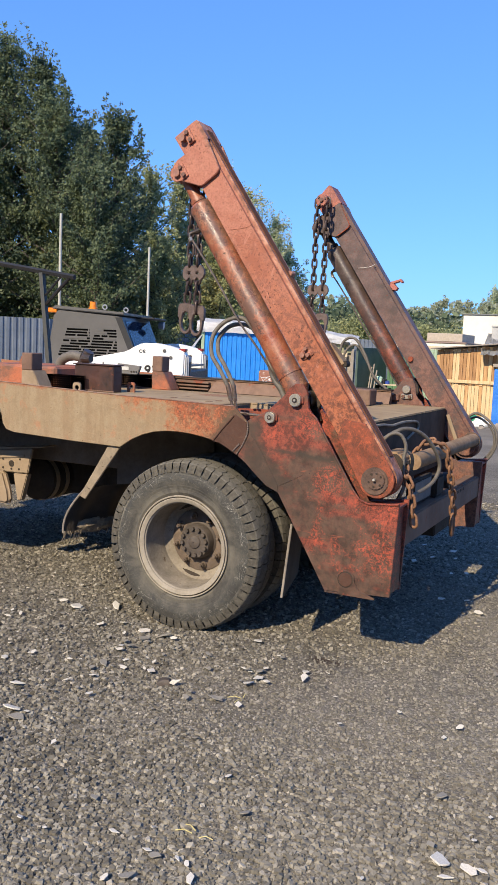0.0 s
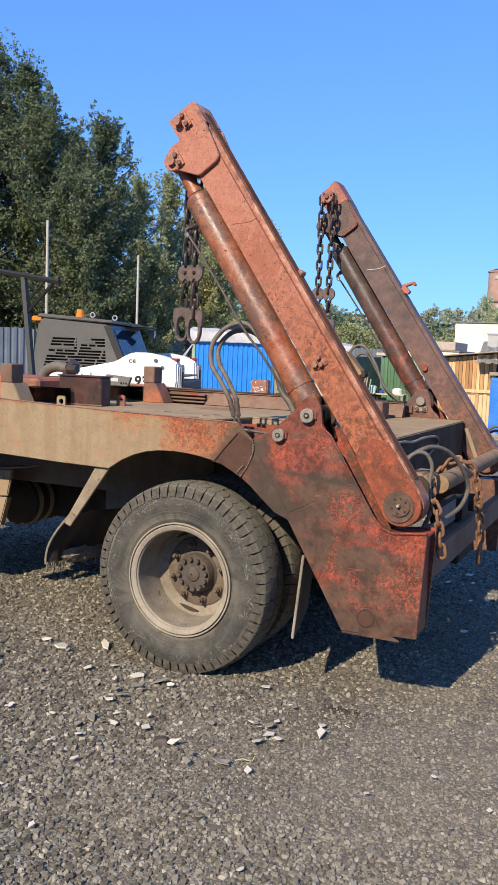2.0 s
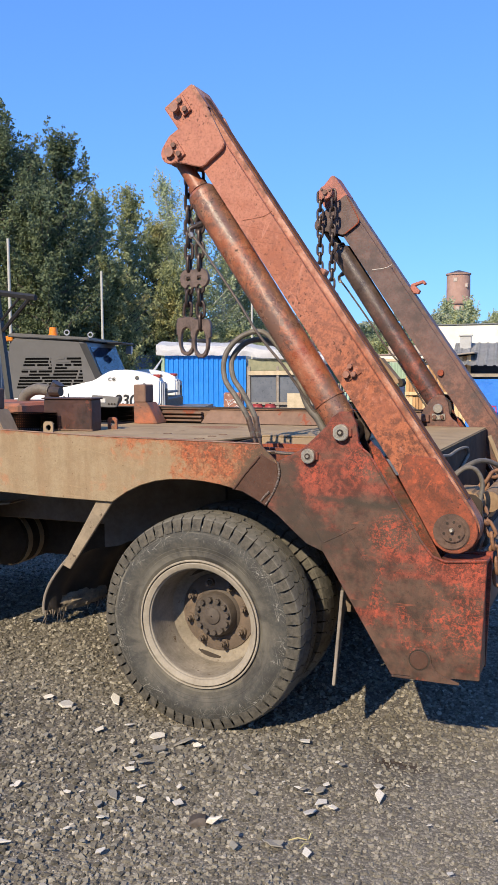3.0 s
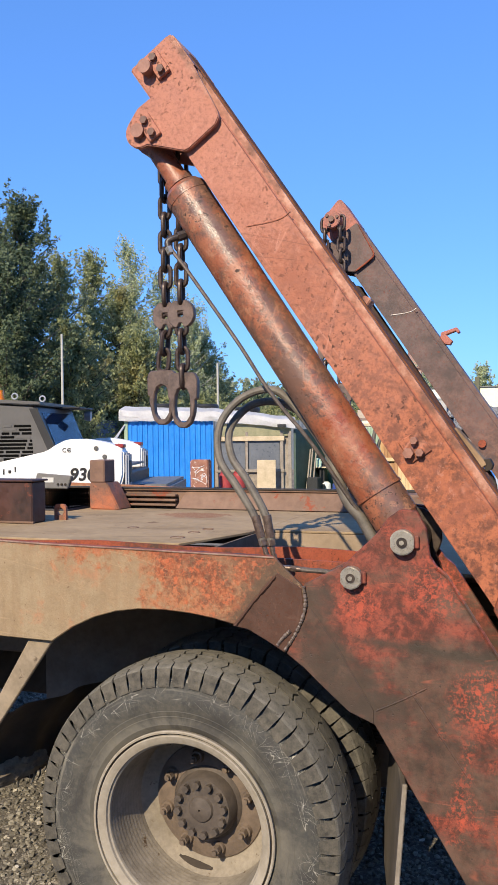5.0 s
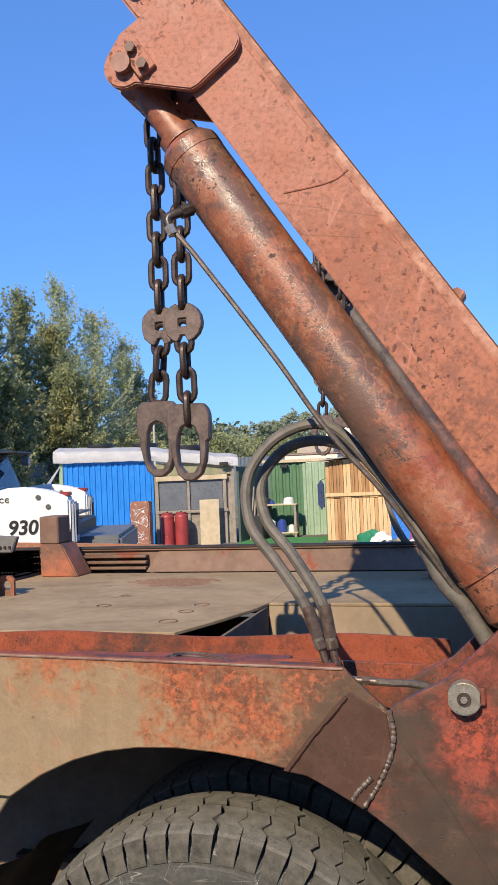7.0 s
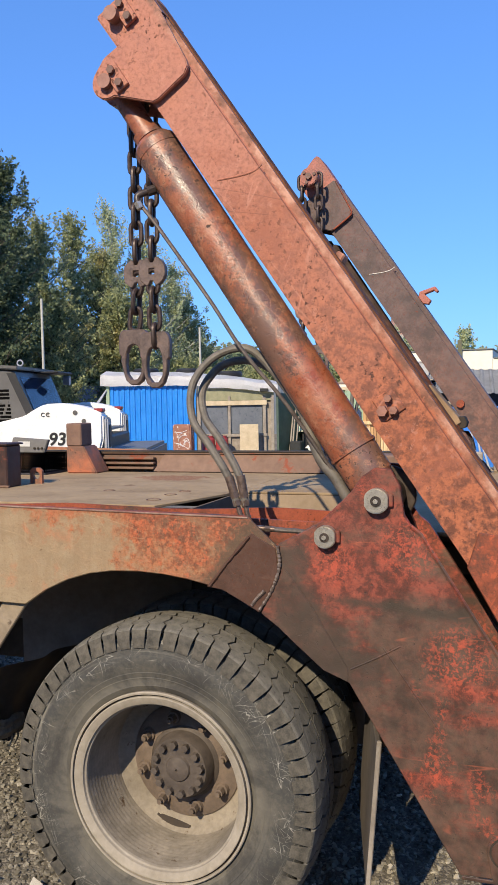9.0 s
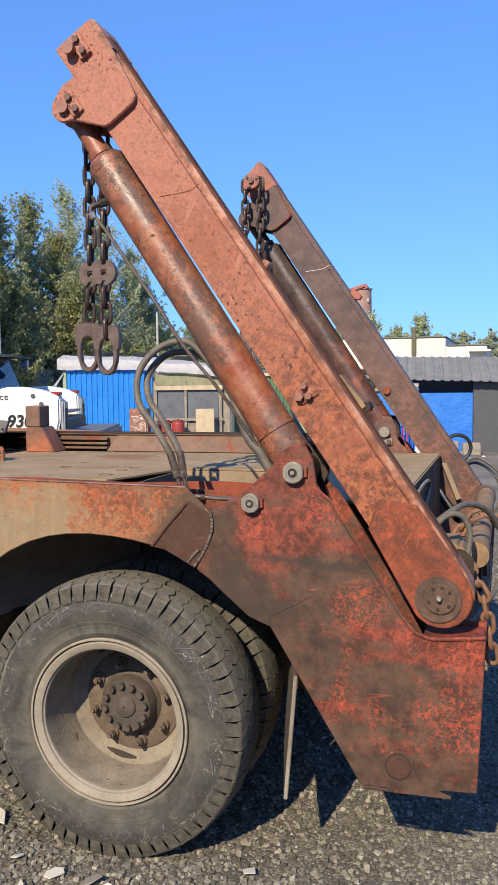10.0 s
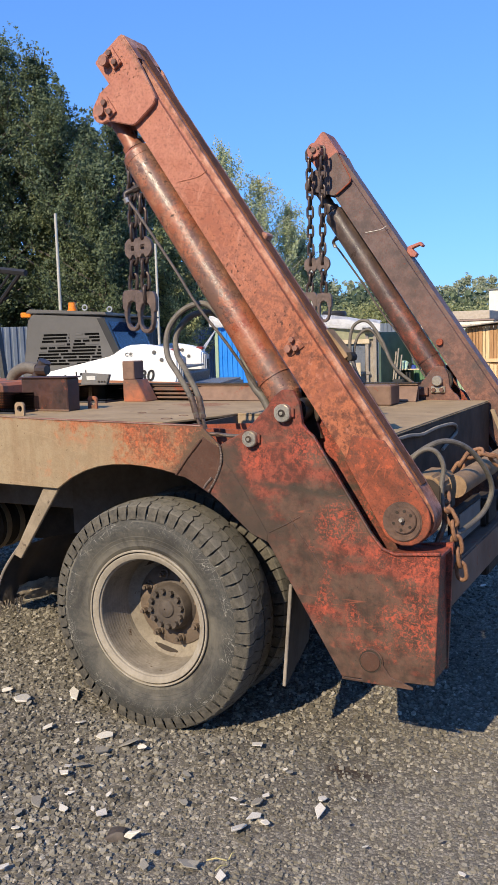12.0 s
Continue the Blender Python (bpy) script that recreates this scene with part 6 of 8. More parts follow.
# side windows and front pillar
bm = B()
prism(bm, [(-3.83, 1.99), (-3.91, 1.99), (-3.68, 1.47), (-3.615, 1.45), (-3.615, 1.52)], SY - 0.006, SY + 0.0, 0.0)
for k in (0,):
    bm2 = B()
    quad = [(-3.815, SY + 0.12, 1.955), (-3.815, SY + 1.36, 1.955), (-3.612, SY + 1.36, 1.45), (-3.612, SY + 0.12, 1.45)]
    vs = [bm2.verts.new(q) for q in quad]
    bm2.faces.new(vs)
    bmesh.ops.solidify(bm2, geom=list(bm2.faces), thickness=0.012)
    part("front_window", bm2, M_GLASS, skid, "blue reflecting cab glass")
part("door_pillar", bm, M_SKIDDARK, skid)
bm = B()
slab(bm, (-3.86, SY + 0.80, 2.005), (-3.60, SY + 1.47, 2.025), 0.006)
part("visor", bm, M_SKIDDARK, skid)
bm = B()
rod(bm, (-3.68, SY + 1.38, 1.94), (-3.61, SY + 1.38, 1.935), 0.05, 0.055, 16)
part("work_light", bm, M_SKIDLIGHT, skid)
for x, y, z in ((-4.08, SY + 0.10, 2.08), (-3.86, SY + 0.30, 2.06)):
    bm = B()
    tube(bm, [(x + 0.028 * math.cos(radians(a)), y, z + 0.035 + 0.028 * math.sin(radians(a))) for a in range(0, 360, 30)], 0.008, 6, True)
    part("lifting_eye", bm, M_SKIDLIGHT, skid)
bm = B()
rod(bm, (-4.30, SY + 0.3, 2.09), (-4.30, SY + 0.3, 2.105), 0.06, 0.06, 16)
rod(bm, (-4.30, SY + 0.3, 2.105), (-4.30, SY + 0.3, 2.185), 0.048, 0.042, 16)
part("beacon", bm, M_AMBER, skid, "amber warning beacon on the roof")
part("corner_light", slab(B(), (-4.80, SY - 0.01, 2.02), (-4.68, SY + 0.06, 2.08), 0.01), M_AMBER, skid)
# two lift arms and the front tower
for y, near in ((SY - 0.26, True), (SY + 1.50, False)):
    x = 0.0 if near else -0.12
    arm = [(-4.95 + x, 1.30), (-4.95 + x, 1.18), (-3.7 + x, 1.22), (-3.52 + x, 1.18), (-3.32 + x, 1.16), (-2.98 + x, 1.20), (-2.94 + x, 1.35), (-2.94 + x, 1.58), (-3.02 + x, 1.625), (-3.14 + x, 1.66), (-3.32 + x, 1.69), (-3.48 + x, 1.685), (-3.58 + x, 1.64), (-3.68 + x, 1.575)]
    a = part("lift_arm", prism(B(), arm, y, y + 0.24, 0.02, 3), M_SKIDWHITE, skid, "white lift arm with black lettering" if near else "white lift arm")
    part("arm_end_plate", slab(B(), (-2.938 + x, y + 0.02, 1.20), (-2.90 + x, y + 0.22, 1.55), 0.015, seg=2), M_SKIDLIGHT, a)
    part("end_pad", slab(B(), (-2.90 + x, y + 0.07, 1.27), (-2.892 + x, y + 0.17, 1.48), 0.004), M_SKIDDARK, a)
    part("reflector", slab(B(), (-3.04 + x, y + 0.05, 1.60), (-2.95 + x, y + 0.19, 1.635), 0.008), M_REDREFLECT, a)
    for bx, bz in ((-3.2, 1.60), (-3.12, 1.52)):
        part("arm_bolt", rod(B(), (bx + x, y - 0.008, bz), (bx + x, y, bz), 0.022, 0.022, 10), M_SKIDGREY, a)
    if near:
        cu = bpy.data.curves.new("model_number", "FONT")
        cu.body = "930"
        cu.size = 0.165
        cu.extrude = 0.002
        cu.shear = 0.15
        cu.offset = 0.004
        tmp = new("tmp", cu)
        tmp.matrix_world = Matrix.Translation((-3.46, y - 0.003, 1.30)) @ Matrix.Rotation(radians(90), 4, "X")
        bpy.context.view_layer.update()
        me = bpy.data.meshes.new_from_object(tmp.evaluated_get(bpy.context.evaluated_depsgraph_get()))
        me.transform(tmp.matrix_world)
        bpy.data.objects.remove(tmp)
        me.materials.clear()
        me.materials.append(M_INK)
        child("model_number", me, a, "black model number 930")
        # maker's lettering as plain bars
        for k, (bx, w, h) in enumerate(((-4.22, 0.030, 0.045), (-4.16, 0.045, 0.025), (-4.09, 0.020, 0.055), (-4.04, 0.040, 0.030), (-3.98, 0.018, 0.050))):
            part("lettering_bar", slab(B(), (bx, y - 0.004, 1.335 + k * 0.012), (bx + w * 0.72, y + 0.002, 1.335 + k * 0.012 + h), 0.008), M_INK, a)
        for bx in (-3.50, -3.455):
            bm = B()
            tube(bm, [(bx + 0.017 * math.cos(radians(q)), y - 0.003, 1.585 + 0.017 * math.sin(radians(q))) for q in range(40, 321, 20)], 0.004, 5)
            if bx > -3.47:
                rod(bm, (bx - 0.017, y - 0.003, 1.585), (bx + 0.010, y - 0.003, 1.585), 0.004, 0.004, 5)
            part("lettering", bm, M_INK, a, "black letters CE")
bm = B()
slab(bm, (-3.36, SY + 0.05, 0.75), (-2.96, SY + 1.42, 1.36), 0.02)
front = part("front_frame", bm, M_SKIDDARK, skid)
bm = B()
for k in range(12):
    slab(bm, (-3.42 + 0.035 * k, SY + 0.1, 1.40), (-3.405 + 0.035 * k, SY + 1.40, 1.425), 0.002)
part("step_grate", bm, plain("worn_grate", (0.2, 0.2, 0.2), 0.5), skid)
bm = B()
slab(bm, (-3.0, SY + 0.0, 1.02), (-2.55, SY + 1.52, 1.24), 0.03, seg=2)
part("front_guard", bm, speckled("grey_plastic", (0.10, 0.104, 0.115), (0.15, 0.155, 0.165), 6, 0.45, 0, 0.1), skid)
for x in (-4.55, -3.45):
    for y in (SY - 0.28, SY + 1.50):
        bm = B()
        lathe(bm, [(y, 0.25), (y, 0.38), (y + 0.03, 0.41), (y + 0.25, 0.41), (y + 0.28, 0.38), (y + 0.28, 0.25)], (x, 0.37), 32)
        w = part("wheel", bm, M_TREAD, skid)
        part("rim", lathe(B(), [(y + 0.04, 0.25), (y + 0.06, 0.05), (y + 0.2, 0.05), (y + 0.2, 0.25)], (x, 0.37), 24), M_SKIDWHITE, w)
bm = B()
slab(bm, (-4.9, SY + 0.02, 0.35), (-3.1, SY + 1.48, 0.78), 0.03)
part("lower_frame", bm, M_SKIDDARK, skid)

skid.rotation_euler = (0, 0, radians(18))
skid.location = (-4.10, 5.42, -0.05)

# ---- blue cabin with a white tarpaulin roof ----
CX, CY = -11.4, 20.9
CD = Vector((0.95, 0.30, 0.0)).normalized()
CN = Vector((CD.y, -CD.x, 0.0))
GB = -0.42


def face(bm_fn, origin, d):
    """Builds in a local frame (along, out, up) and moves it to a facade."""
    bm = bm_fn
    n = Vector((d.y, -d.x, 0.0))
    for v in bm.verts:
        a, o, u = v.co
        v.co = Vector(origin) + d * a - n * o + Vector((0, 0, u))
    return bm


def corrugated(bm, a0, a1, z0, z1, pitch, depth, thick=0.004):
    """A sheet with trapezoid ribs in the local frame of a facade."""
    xs, a = [], a0
    while a < a1 - 1e-6:
        for f, o in ((0.0, 0.0), (0.3, 0.0), (0.42, -depth), (0.88, -depth)):
            if a + f * pitch <= a1:
                xs.append((a + f * pitch, o))
        a += pitch
    xs.append((a1, 0.0))
    lo = [bm.verts.new((x, o, z0)) for x, o in xs]
    hi = [bm.verts.new((x, o, z1)) for x, o in xs]
    lo2 = [bm.verts.new((x, o + thick, z0)) for x, o in xs]
    hi2 = [bm.verts.new((x, o + thick, z1)) for x, o in xs]
    for i in range(len(xs) - 1):
        bm.faces.new((lo[i], lo[i + 1], hi[i + 1], hi[i]))
        bm.faces.new((hi2[i], hi2[i + 1], lo2[i + 1], lo2[i]))
        bm.faces.new((hi[i], hi[i + 1], hi2[i + 1], hi2[i]))
    return bm


M_BLUE = speckled("blue_sheet_paint", (0.010, 0.185, 0.60), (0.02, 0.235, 0.72), 2.0, 0.4, 0, 0.05)
M_TARP = speckled("white_tarpaulin", (0.70, 0.70, 0.71), (0.82, 0.82, 0.82), 3.0, 0.6, 0, 0.5, 0.05)
M_WOODGREY = speckled("weathered_wood", (0.20, 0.17, 0.14), (0.34, 0.30, 0.25), 6, 0.85)
M_WOODPALE = speckled("pale_timber", (0.42, 0.34, 0.22), (0.58, 0.48, 0.33), 5, 0.8)
# window dirt, with the glass's reflection put into the base colour
M_PANE = speckled("dirty_pane_reflection", (0.105, 0.118, 0.138), (0.150, 0.164, 0.185), 3, 0.35, 0, 0.05, 0.004, 6, (0.25, 0.26, 0.28), 0.66)
M_GREEN = speckled("green_container_paint", (0.055, 0.13, 0.065), (0.09, 0.19, 0.10), 1.5, 0.55, 0, 0.1)
M_GREENPALE = speckled("pale_green_paint", (0.22, 0.32, 0.22), (0.32, 0.42, 0.30), 2.0, 0.6)
M_DARKJUNK = plain("dark_clutter", (0.02, 0.021, 0.022), 0.7)

cabin = thing("site_cabin", (CX, CY, GB), "blue ribbed site cabin with a sagging white tarpaulin roof", "cabin")
O = (CX, CY, 0.0)
part("blue_wall", face(corrugated(B(), 0.0, 2.62, GB, 2.10, 0.16, 0.03), O, CD), M_BLUE, cabin, "blue ribbed sheet wall")
part("back_wall", face(slab(B(), (0.02, 0.05, GB), (4.95, 2.4, 1.72), 0.01), O, CD), M_WOODGREY, cabin)
part("corner_post", face(slab(B(), (-0.08, -0.04, GB), (0.03, 0.06, 2.12), 0.01), O, CD), M_GREENPALE, cabin)
for a, w in ((2.66, 0.10), (3.58, 0.08), (4.62, 0.10), (4.86, 0.10)):
    part("timber_post", face(slab(B(), (a, -0.06, GB), (a + w, 0.06, 1.74), 0.008), O, CD), M_WOODGREY, cabin)
part("header_board", face(slab(B(), (2.70, -0.085, 1.46), (4.75, -0.062, 1.60), 0.008), O, CD), M_WOODPALE, cabin, "pale timber header board")
part("header_panel", face(slab(B(), (2.70, -0.03, 1.60), (4.95, 0.045, 1.98), 0.008), O, CD), speckled("olive_board", (0.20, 0.20, 0.12), (0.30, 0.29, 0.18), 5, 0.8), cabin)
part("sill_board", face(slab(B(), (2.70, -0.085, 0.52), (4.75, -0.062, 0.61), 0.008), O, CD), M_WOODGREY, cabin)
for a0, a1 in ((2.77, 3.57), (3.67, 4.61)):
    w = part("window", face(slab(B(), (a0, 0.0, 0.61), (a1, 0.03, 1.46), 0.004), O, CD), M_PANE, cabin, "dull dusty window pane with reflection put into its colour")
part("lower_panel", face(slab(B(), (2.76, 0.0, GB), (4.62, 0.03, 0.52), 0.004), O, CD), M_WOODGREY, cabin)
# roof sheet: a sagging strip with an uneven hem
bm = B()
k = 40
rows = []
for j, (out, dz) in enumerate(((-0.16, 0.0), (-0.17, 0.16), (-0.10, 0.33), (0.8, 0.47), (2.5, 0.42))):
    row = []
    for i in range(k + 1):
        a = -0.22 + 5.3 * i / k
        hem = 2.10 - 0.060 * max(a - 2.0, 0) ** 1.25 - 0.03 * a / 5 + 0.035 * noise.noise((a * 2.1, j * 0.0, 1.0))
        up = dz * (1.0 - 0.05 * a) + (0.03 * noise.noise((a * 1.7, out * 2, 4.0)) if j else 0)
        row.append(bm.verts.new((a, out + 0.03 * noise.noise((a * 2.5, j, 7.0)), hem + up)))
    rows.append(row)
for j in range(4):
    for i in range(k):
        bm.faces.new((rows[j][i], rows[j][i + 1], rows[j + 1][i + 1], rows[j + 1][i]))
bmesh.ops.solidify(bm, geom=list(bm.faces), thickness=0.01)
part("tarpaulin_roof", face(bm, O, CD), M_TARP, cabin, "creased white tarpaulin hanging over the eaves")
part("wall_lamp", face(slab(B(), (4.55, -0.30, 1.86), (4.80, -0.18, 1.95), 0.01), O, CD), M_DARKJUNK, cabin, "small black floodlight")
for a in (-0.75, -0.62):
    bm = B()
    rod(bm, (a, -0.4, 1.0), (-0.06, -0.05, 1.98), 0.025, 0.025, 8)
    part("stay", face(bm, O, CD), M_SKIDLIGHT, cabin)
for a, o, z in ((1.0, 1.0, 2.55), (2.3, 1.2, 2.53), (3.6, 1.1, 2.42)):
    bm = B()
    ring = [(a + 0.30 * math.cos(radians(q)), o + 0.30 * math.sin(radians(q)), z) for q in range(0, 360, 15)]
    tube(bm, ring, 0.10, 8, True)
    t = solo("old_tyre", face(bm, O, CD), M_SKIDDARK, "old black tyre weighing down the tarpaulin", "tyre", "tyres on the cabin roof")

# things before the cabin
M_WRAP = speckled("torn_film_wrap", (0.20, 0.085, 0.055), (0.33, 0.16, 0.11), 4, 0.5, 0, 0.4, 0.02, 5, (0.72, 0.66, 0.60), 0.57)
col = thing("wrapped_pallet", (-8.75, 20.4, GB), "upright reddish bundle wrapped in torn pale film", "bundle")
bm = B()
slab(bm, (-9.03, 20.22, GB), (-8.47, 20.5, GB + 1.38), 0.03, seg=2)
part("wrapped_block", bm, M_WRAP, col)
rw = random.Random(3)
for k in range(16):
    z0, z1 = GB + rw.uniform(0.1, 1.34), GB + rw.uniform(0.1, 1.34)
    x0, x1 = -8.75 + rw.uniform(-0.26, 0.2), -8.75 + rw.uniform(-0.2, 0.26)
    z1 = z0 + (z1 - z0) * 0.3
    part("film_scrap", tube(B(), smooth_path([(x0, 20.214, z0), (x0 * 0.5 + x1 * 0.5 + rw.uniform(-0.05, 0.05), 20.212, z0 * 0.5 + z1 * 0.5 + rw.uniform(-0.05, 0.05)), (x1, 20.214, z1)], 4), 0.012, 5, oval=0.4), M_TARP, col)
for a in (3.02, 3.42):
    cyl = thing("gas_cylinder", (CX + CD.x * a + 0.15, CY + CD.y * a - 0.5, GB), "red gas cylinder standing by the cabin", "gas cylinder", "red gas cylinders")
    c = cyl.location
    bm = B()
    prof = [(0, 0.19), (0.88, 0.19), (0.93, 0.175), (0.945, 0.15), (0.95, 0.04)]
    for (z0, r0), (z1, r1) in zip(prof, prof[1:]):
        rod(bm, (c.x, c.y, GB + z0), (c.x, c.y, GB + z1), r0, r1, 24, caps=(z0 == 0))
    rod(bm, (c.x, c.y, GB + 0.945), (c.x, c.y, GB + 1.0), 0.15, 0.15, 20)
    part("body", bm, speckled("red_cylinder_paint", (0.22, 0.026, 0.030), (0.36, 0.050, 0.050), 4, 0.5, 0, 0.2, 0.004, 6, (0.45, 0.30, 0.27), 0.66), cyl)
    part("valve", rod(B(), (c.x, c.y, GB + 1.0), (c.x, c.y, GB + 1.03), 0.03, 0.025, 10), M_DARKJUNK, cyl)
bm = B()
slab(bm, (0, 0, 0), (0.55, 0.03, 1.32), 0.004)
board = face(bm, (CX + CD.x * 3.95 + 0.12, CY + CD.y * 3.95 - 0.42, GB), CD)
solo("plywood_board", board, M_WOODPALE, "pale plywood board leaning by the cabin", "board")

# ---- green container, open lean-to and shelf ----
cont = thing("shipping_container", (-5.8, 24.6, GB), "green ribbed shipping container used as a store", "container")
DX = Vector((1, 0.06, 0)).normalized()
part("long_side", face(corrugated(B(), 0.55, 1.70, GB, 1.86, 0.22, 0.035), (-6.75, 24.6, 0), DX), M_GREEN, cont)
part("corner_casting", face(slab(B(), (1.62, -0.05, GB), (1.72, 0.05, 1.9), 0.01), (-6.75, 24.6, 0), DX), M_GREENPALE, cont)
part("end_wall", face(corrugated(B(), 1.74, 2.9, GB, 1.84, 0.2, 0.03), (-6.75, 24.5, 0), DX), M_GREENPALE, cont)
part("box_body", face(slab(B(), (0.55, 0.06, GB), (2.9, 2.4, 1.84), 0.02), (-6.75, 24.6, 0), DX), M_GREEN, cont)
part("roof_edge", face(slab(B(), (0.35, -0.12, 1.86), (2.4, 2.4, 1.96), 0.01), (-6.75, 24.6, 0), DX), M_WOODPALE, cont, "pale plank along the roof edge")
part("flood_lamp", face(slab(B(), (0.95, -0.25, 1.70), (1.18, -0.1, 1.80), 0.01), (-6.75, 24.6, 0), DX), M_DARKJUNK, cont)
bm = B()
wall = [(-6.62, 22.45), (-6.55, 22.45), (-6.22, 24.55), (-6.29, 24.55)]
prism(bm, wall, GB, 1.80, 0.005, 1)
for v in bm.verts:
    v.co.y, v.co.z = v.co.z, v.co.y
bmesh.ops.reverse_faces(bm, faces=list(bm.faces))
solo("lean_to_wall", bm, speckled("dark_green_board", (0.035, 0.06, 0.05), (0.07, 0.11, 0.085), 3, 0.6), "dark green side wall of the lean-to", "wall panel")
shelf = thing("work_shelf", (-5.85, 23.9, GB), "rough wooden shelf with cans and bottles", "shelf")
for z in (0.05, 0.42):
    part("board", slab(B(), (-6.45, 23.7, GB + 0.85 * (z > 0.3) + 0.15), (-5.15, 24.1, GB + 0.85 * (z > 0.3) + 0.19), 0.004), M_WOODPALE, shelf)
for x in (-6.42, -5.25):
    for y in (23.72, 24.02):
        part("leg", slab(B(), (x, y, GB), (x + 0.07, y + 0.06, GB + 1.0), 0.004), M_WOODGREY, shelf)
M_CANW, M_CANB = plain("white_plastic", (0.68, 0.70, 0.68), 0.4), plain("blue_plastic", (0.03, 0.06, 0.28), 0.4)
for x, z, r, h, mt, lab in ((-6.25, 1.04, 0.14, 0.26, plain("pale_green_plastic", (0.45, 0.62, 0.5), 0.4), "pale green plastic bucket"), (-5.42, 1.04, 0.17, 0.20, M_CANW, "white plastic basin"), (-5.95, 1.04, 0.08, 0.12, M_CANB, "small dark can"),
                            (-6.0, 0.19, 0.16, 0.38, M_CANW, "white plastic canister"), (-5.66, 0.19, 0.15, 0.38, M_CANB, "blue plastic canister"), (-5.36, 0.19, 0.10, 0.22, M_CANW, "white plastic jug")):
    bm = B()
    rod(bm, (x, 23.86, GB + z), (x, 23.86, GB + z + h * 0.8), r, r * 0.92, 20)
    rod(bm, (x, 23.86, GB + z + h * 0.8), (x, 23.86, GB + z + h), r * 0.9, r * 0.4, 20)
    solo("canister", bm, mt, lab + " on the shelf", "canister", "cans on the shelf")
bm = B()
slab(bm, (-6.5, 21.4, -0.40), (-4.0, 23.6, -0.372), 0.004)
solo("artificial_grass_mat", bm, speckled("green_mat", (0.030, 0.15, 0.035), (0.07, 0.26, 0.075), 8, 0.9, 0, 0.5, 0.02), "bright green artificial grass mat on the ground", "mat")
for x, y, w, h in ((-6.36, 22.9, 0.45, 0.75), (-6.30, 23.3, 0.4, 0.5), (-6.24, 23.8, 0.25, 1.2)):
    bm = B()
    slab(bm, (x, y, GB), (x + w * 0.8, y + 0.4, GB + h), 0.03)
    solo("stored_box", bm, M_DARKJUNK, "dark stored box in the lean-to shade", "box", "boxes in the lean-to")
for x, h in ((-6.40, 1.6), (-6.32, 1.7), (-6.22, 1.5)):
    bm = B()
    rod(bm, (x, 22.9, GB), (x + 0.06, 23.3, GB + h), 0.025, 0.025, 8)
    solo("timber_pole", bm, M_WOODGREY, "grey timber pole leaning in the lean-to", "pole", "poles in the lean-to")

bm = B()
for k in range(5):
    slab(bm, (-4.44 + 0.035 * k, 23.45 + 0.02 * (k % 2), 0.55 - 0.06 * (k % 3)), (-4.39 + 0.035 * k, 23.53, 1.30 - 0.05 * abs(k - 2)), 0.015, seg=2)
jacket = thing("work_jacket", (-4.35, 23.5, 0.5), "dark blue work jacket hanging on the container wall", "jacket")
part("cloth", bm, speckled("navy_cloth", (0.02, 0.035, 0.10), (0.05, 0.08, 0.18), 12, 0.9, 0, 0.6, 0.02), jacket)
part("hook", rod(B(), (-4.35, 23.50, 1.28), (-4.35, 24.49, 1.36), 0.012, 0.012, 8), M_WOODGREY, jacket)

# ---- wooden board shed ----
WD = Vector((1.0, 0.04, 0.0)).normalized()
WO = (-4.0, 22.5, 0.0)
shed = thing("wooden_shed", (-3.1, 22.5, GB), "shed wall of fresh and aged vertical boards", "shed")
M_BOARDS = []
for nme, dk, lt in (("board_honey", (0.38, 0.21, 0.085), (0.56, 0.34, 0.155)), ("board_brown", (0.26, 0.135, 0.055), (0.42, 0.235, 0.105)), ("board_pale", (0.50, 0.34, 0.17), (0.68, 0.50, 0.28))):
    m, nt, b = material(nme, 0.8)
    v = coords(nt)
    g = grain(nt, stretch(nt, v, (9, 9, 0.8)), 2.2, 6, 0.65, 0.6)
    nt.links.new(ramp(nt, g, (0.35, dk), (0.65, lt)), b.inputs["Base Color"])
    M_BOARDS.append(m)
a = 0.0
while a < 1.86:
    w = random.uniform(0.085, 0.13)
    for z0, z1 in ((0.80, 1.83 + 0.105 * a), (GB, 0.78)):
        bm = B()
        o = random.uniform(-0.008, 0.012)
        slab(bm, (a, o, z0 + random.uniform(-0.02, 0.01)), (a + w - 0.008, o + 0.022, z1 + random.uniform(-0.01, 0.02)), 0.003)
        part("board", face(bm, WO, WD), M_BOARDS[random.choice((0, 0, 1, 1, 2)) if z0 > 0 else random.choice((0, 1, 2, 2))], shed)
    a += w
part("rail", face(slab(B(), (-0.02, -0.04, 0.84), (1.9, -0.012, 0.94), 0.006), WO, WD), M_BOARDS[2], shed)
part("inner_wall", face(slab(B(), (0.0, 0.04, GB), (1.88, 2.2, 1.80), 0.01), WO, WD), M_DARKJUNK, shed)
part("roof", face(slab(B(), (-0.15, -0.25, 0.02), (2.05, 2.4, 0.06), 0.01, Matrix.Translation((0, 0, 1.84)) @ Matrix.Rotation(math.atan(-0.105), 4, "Y")), WO, WD), M_WOODGREY, shed)
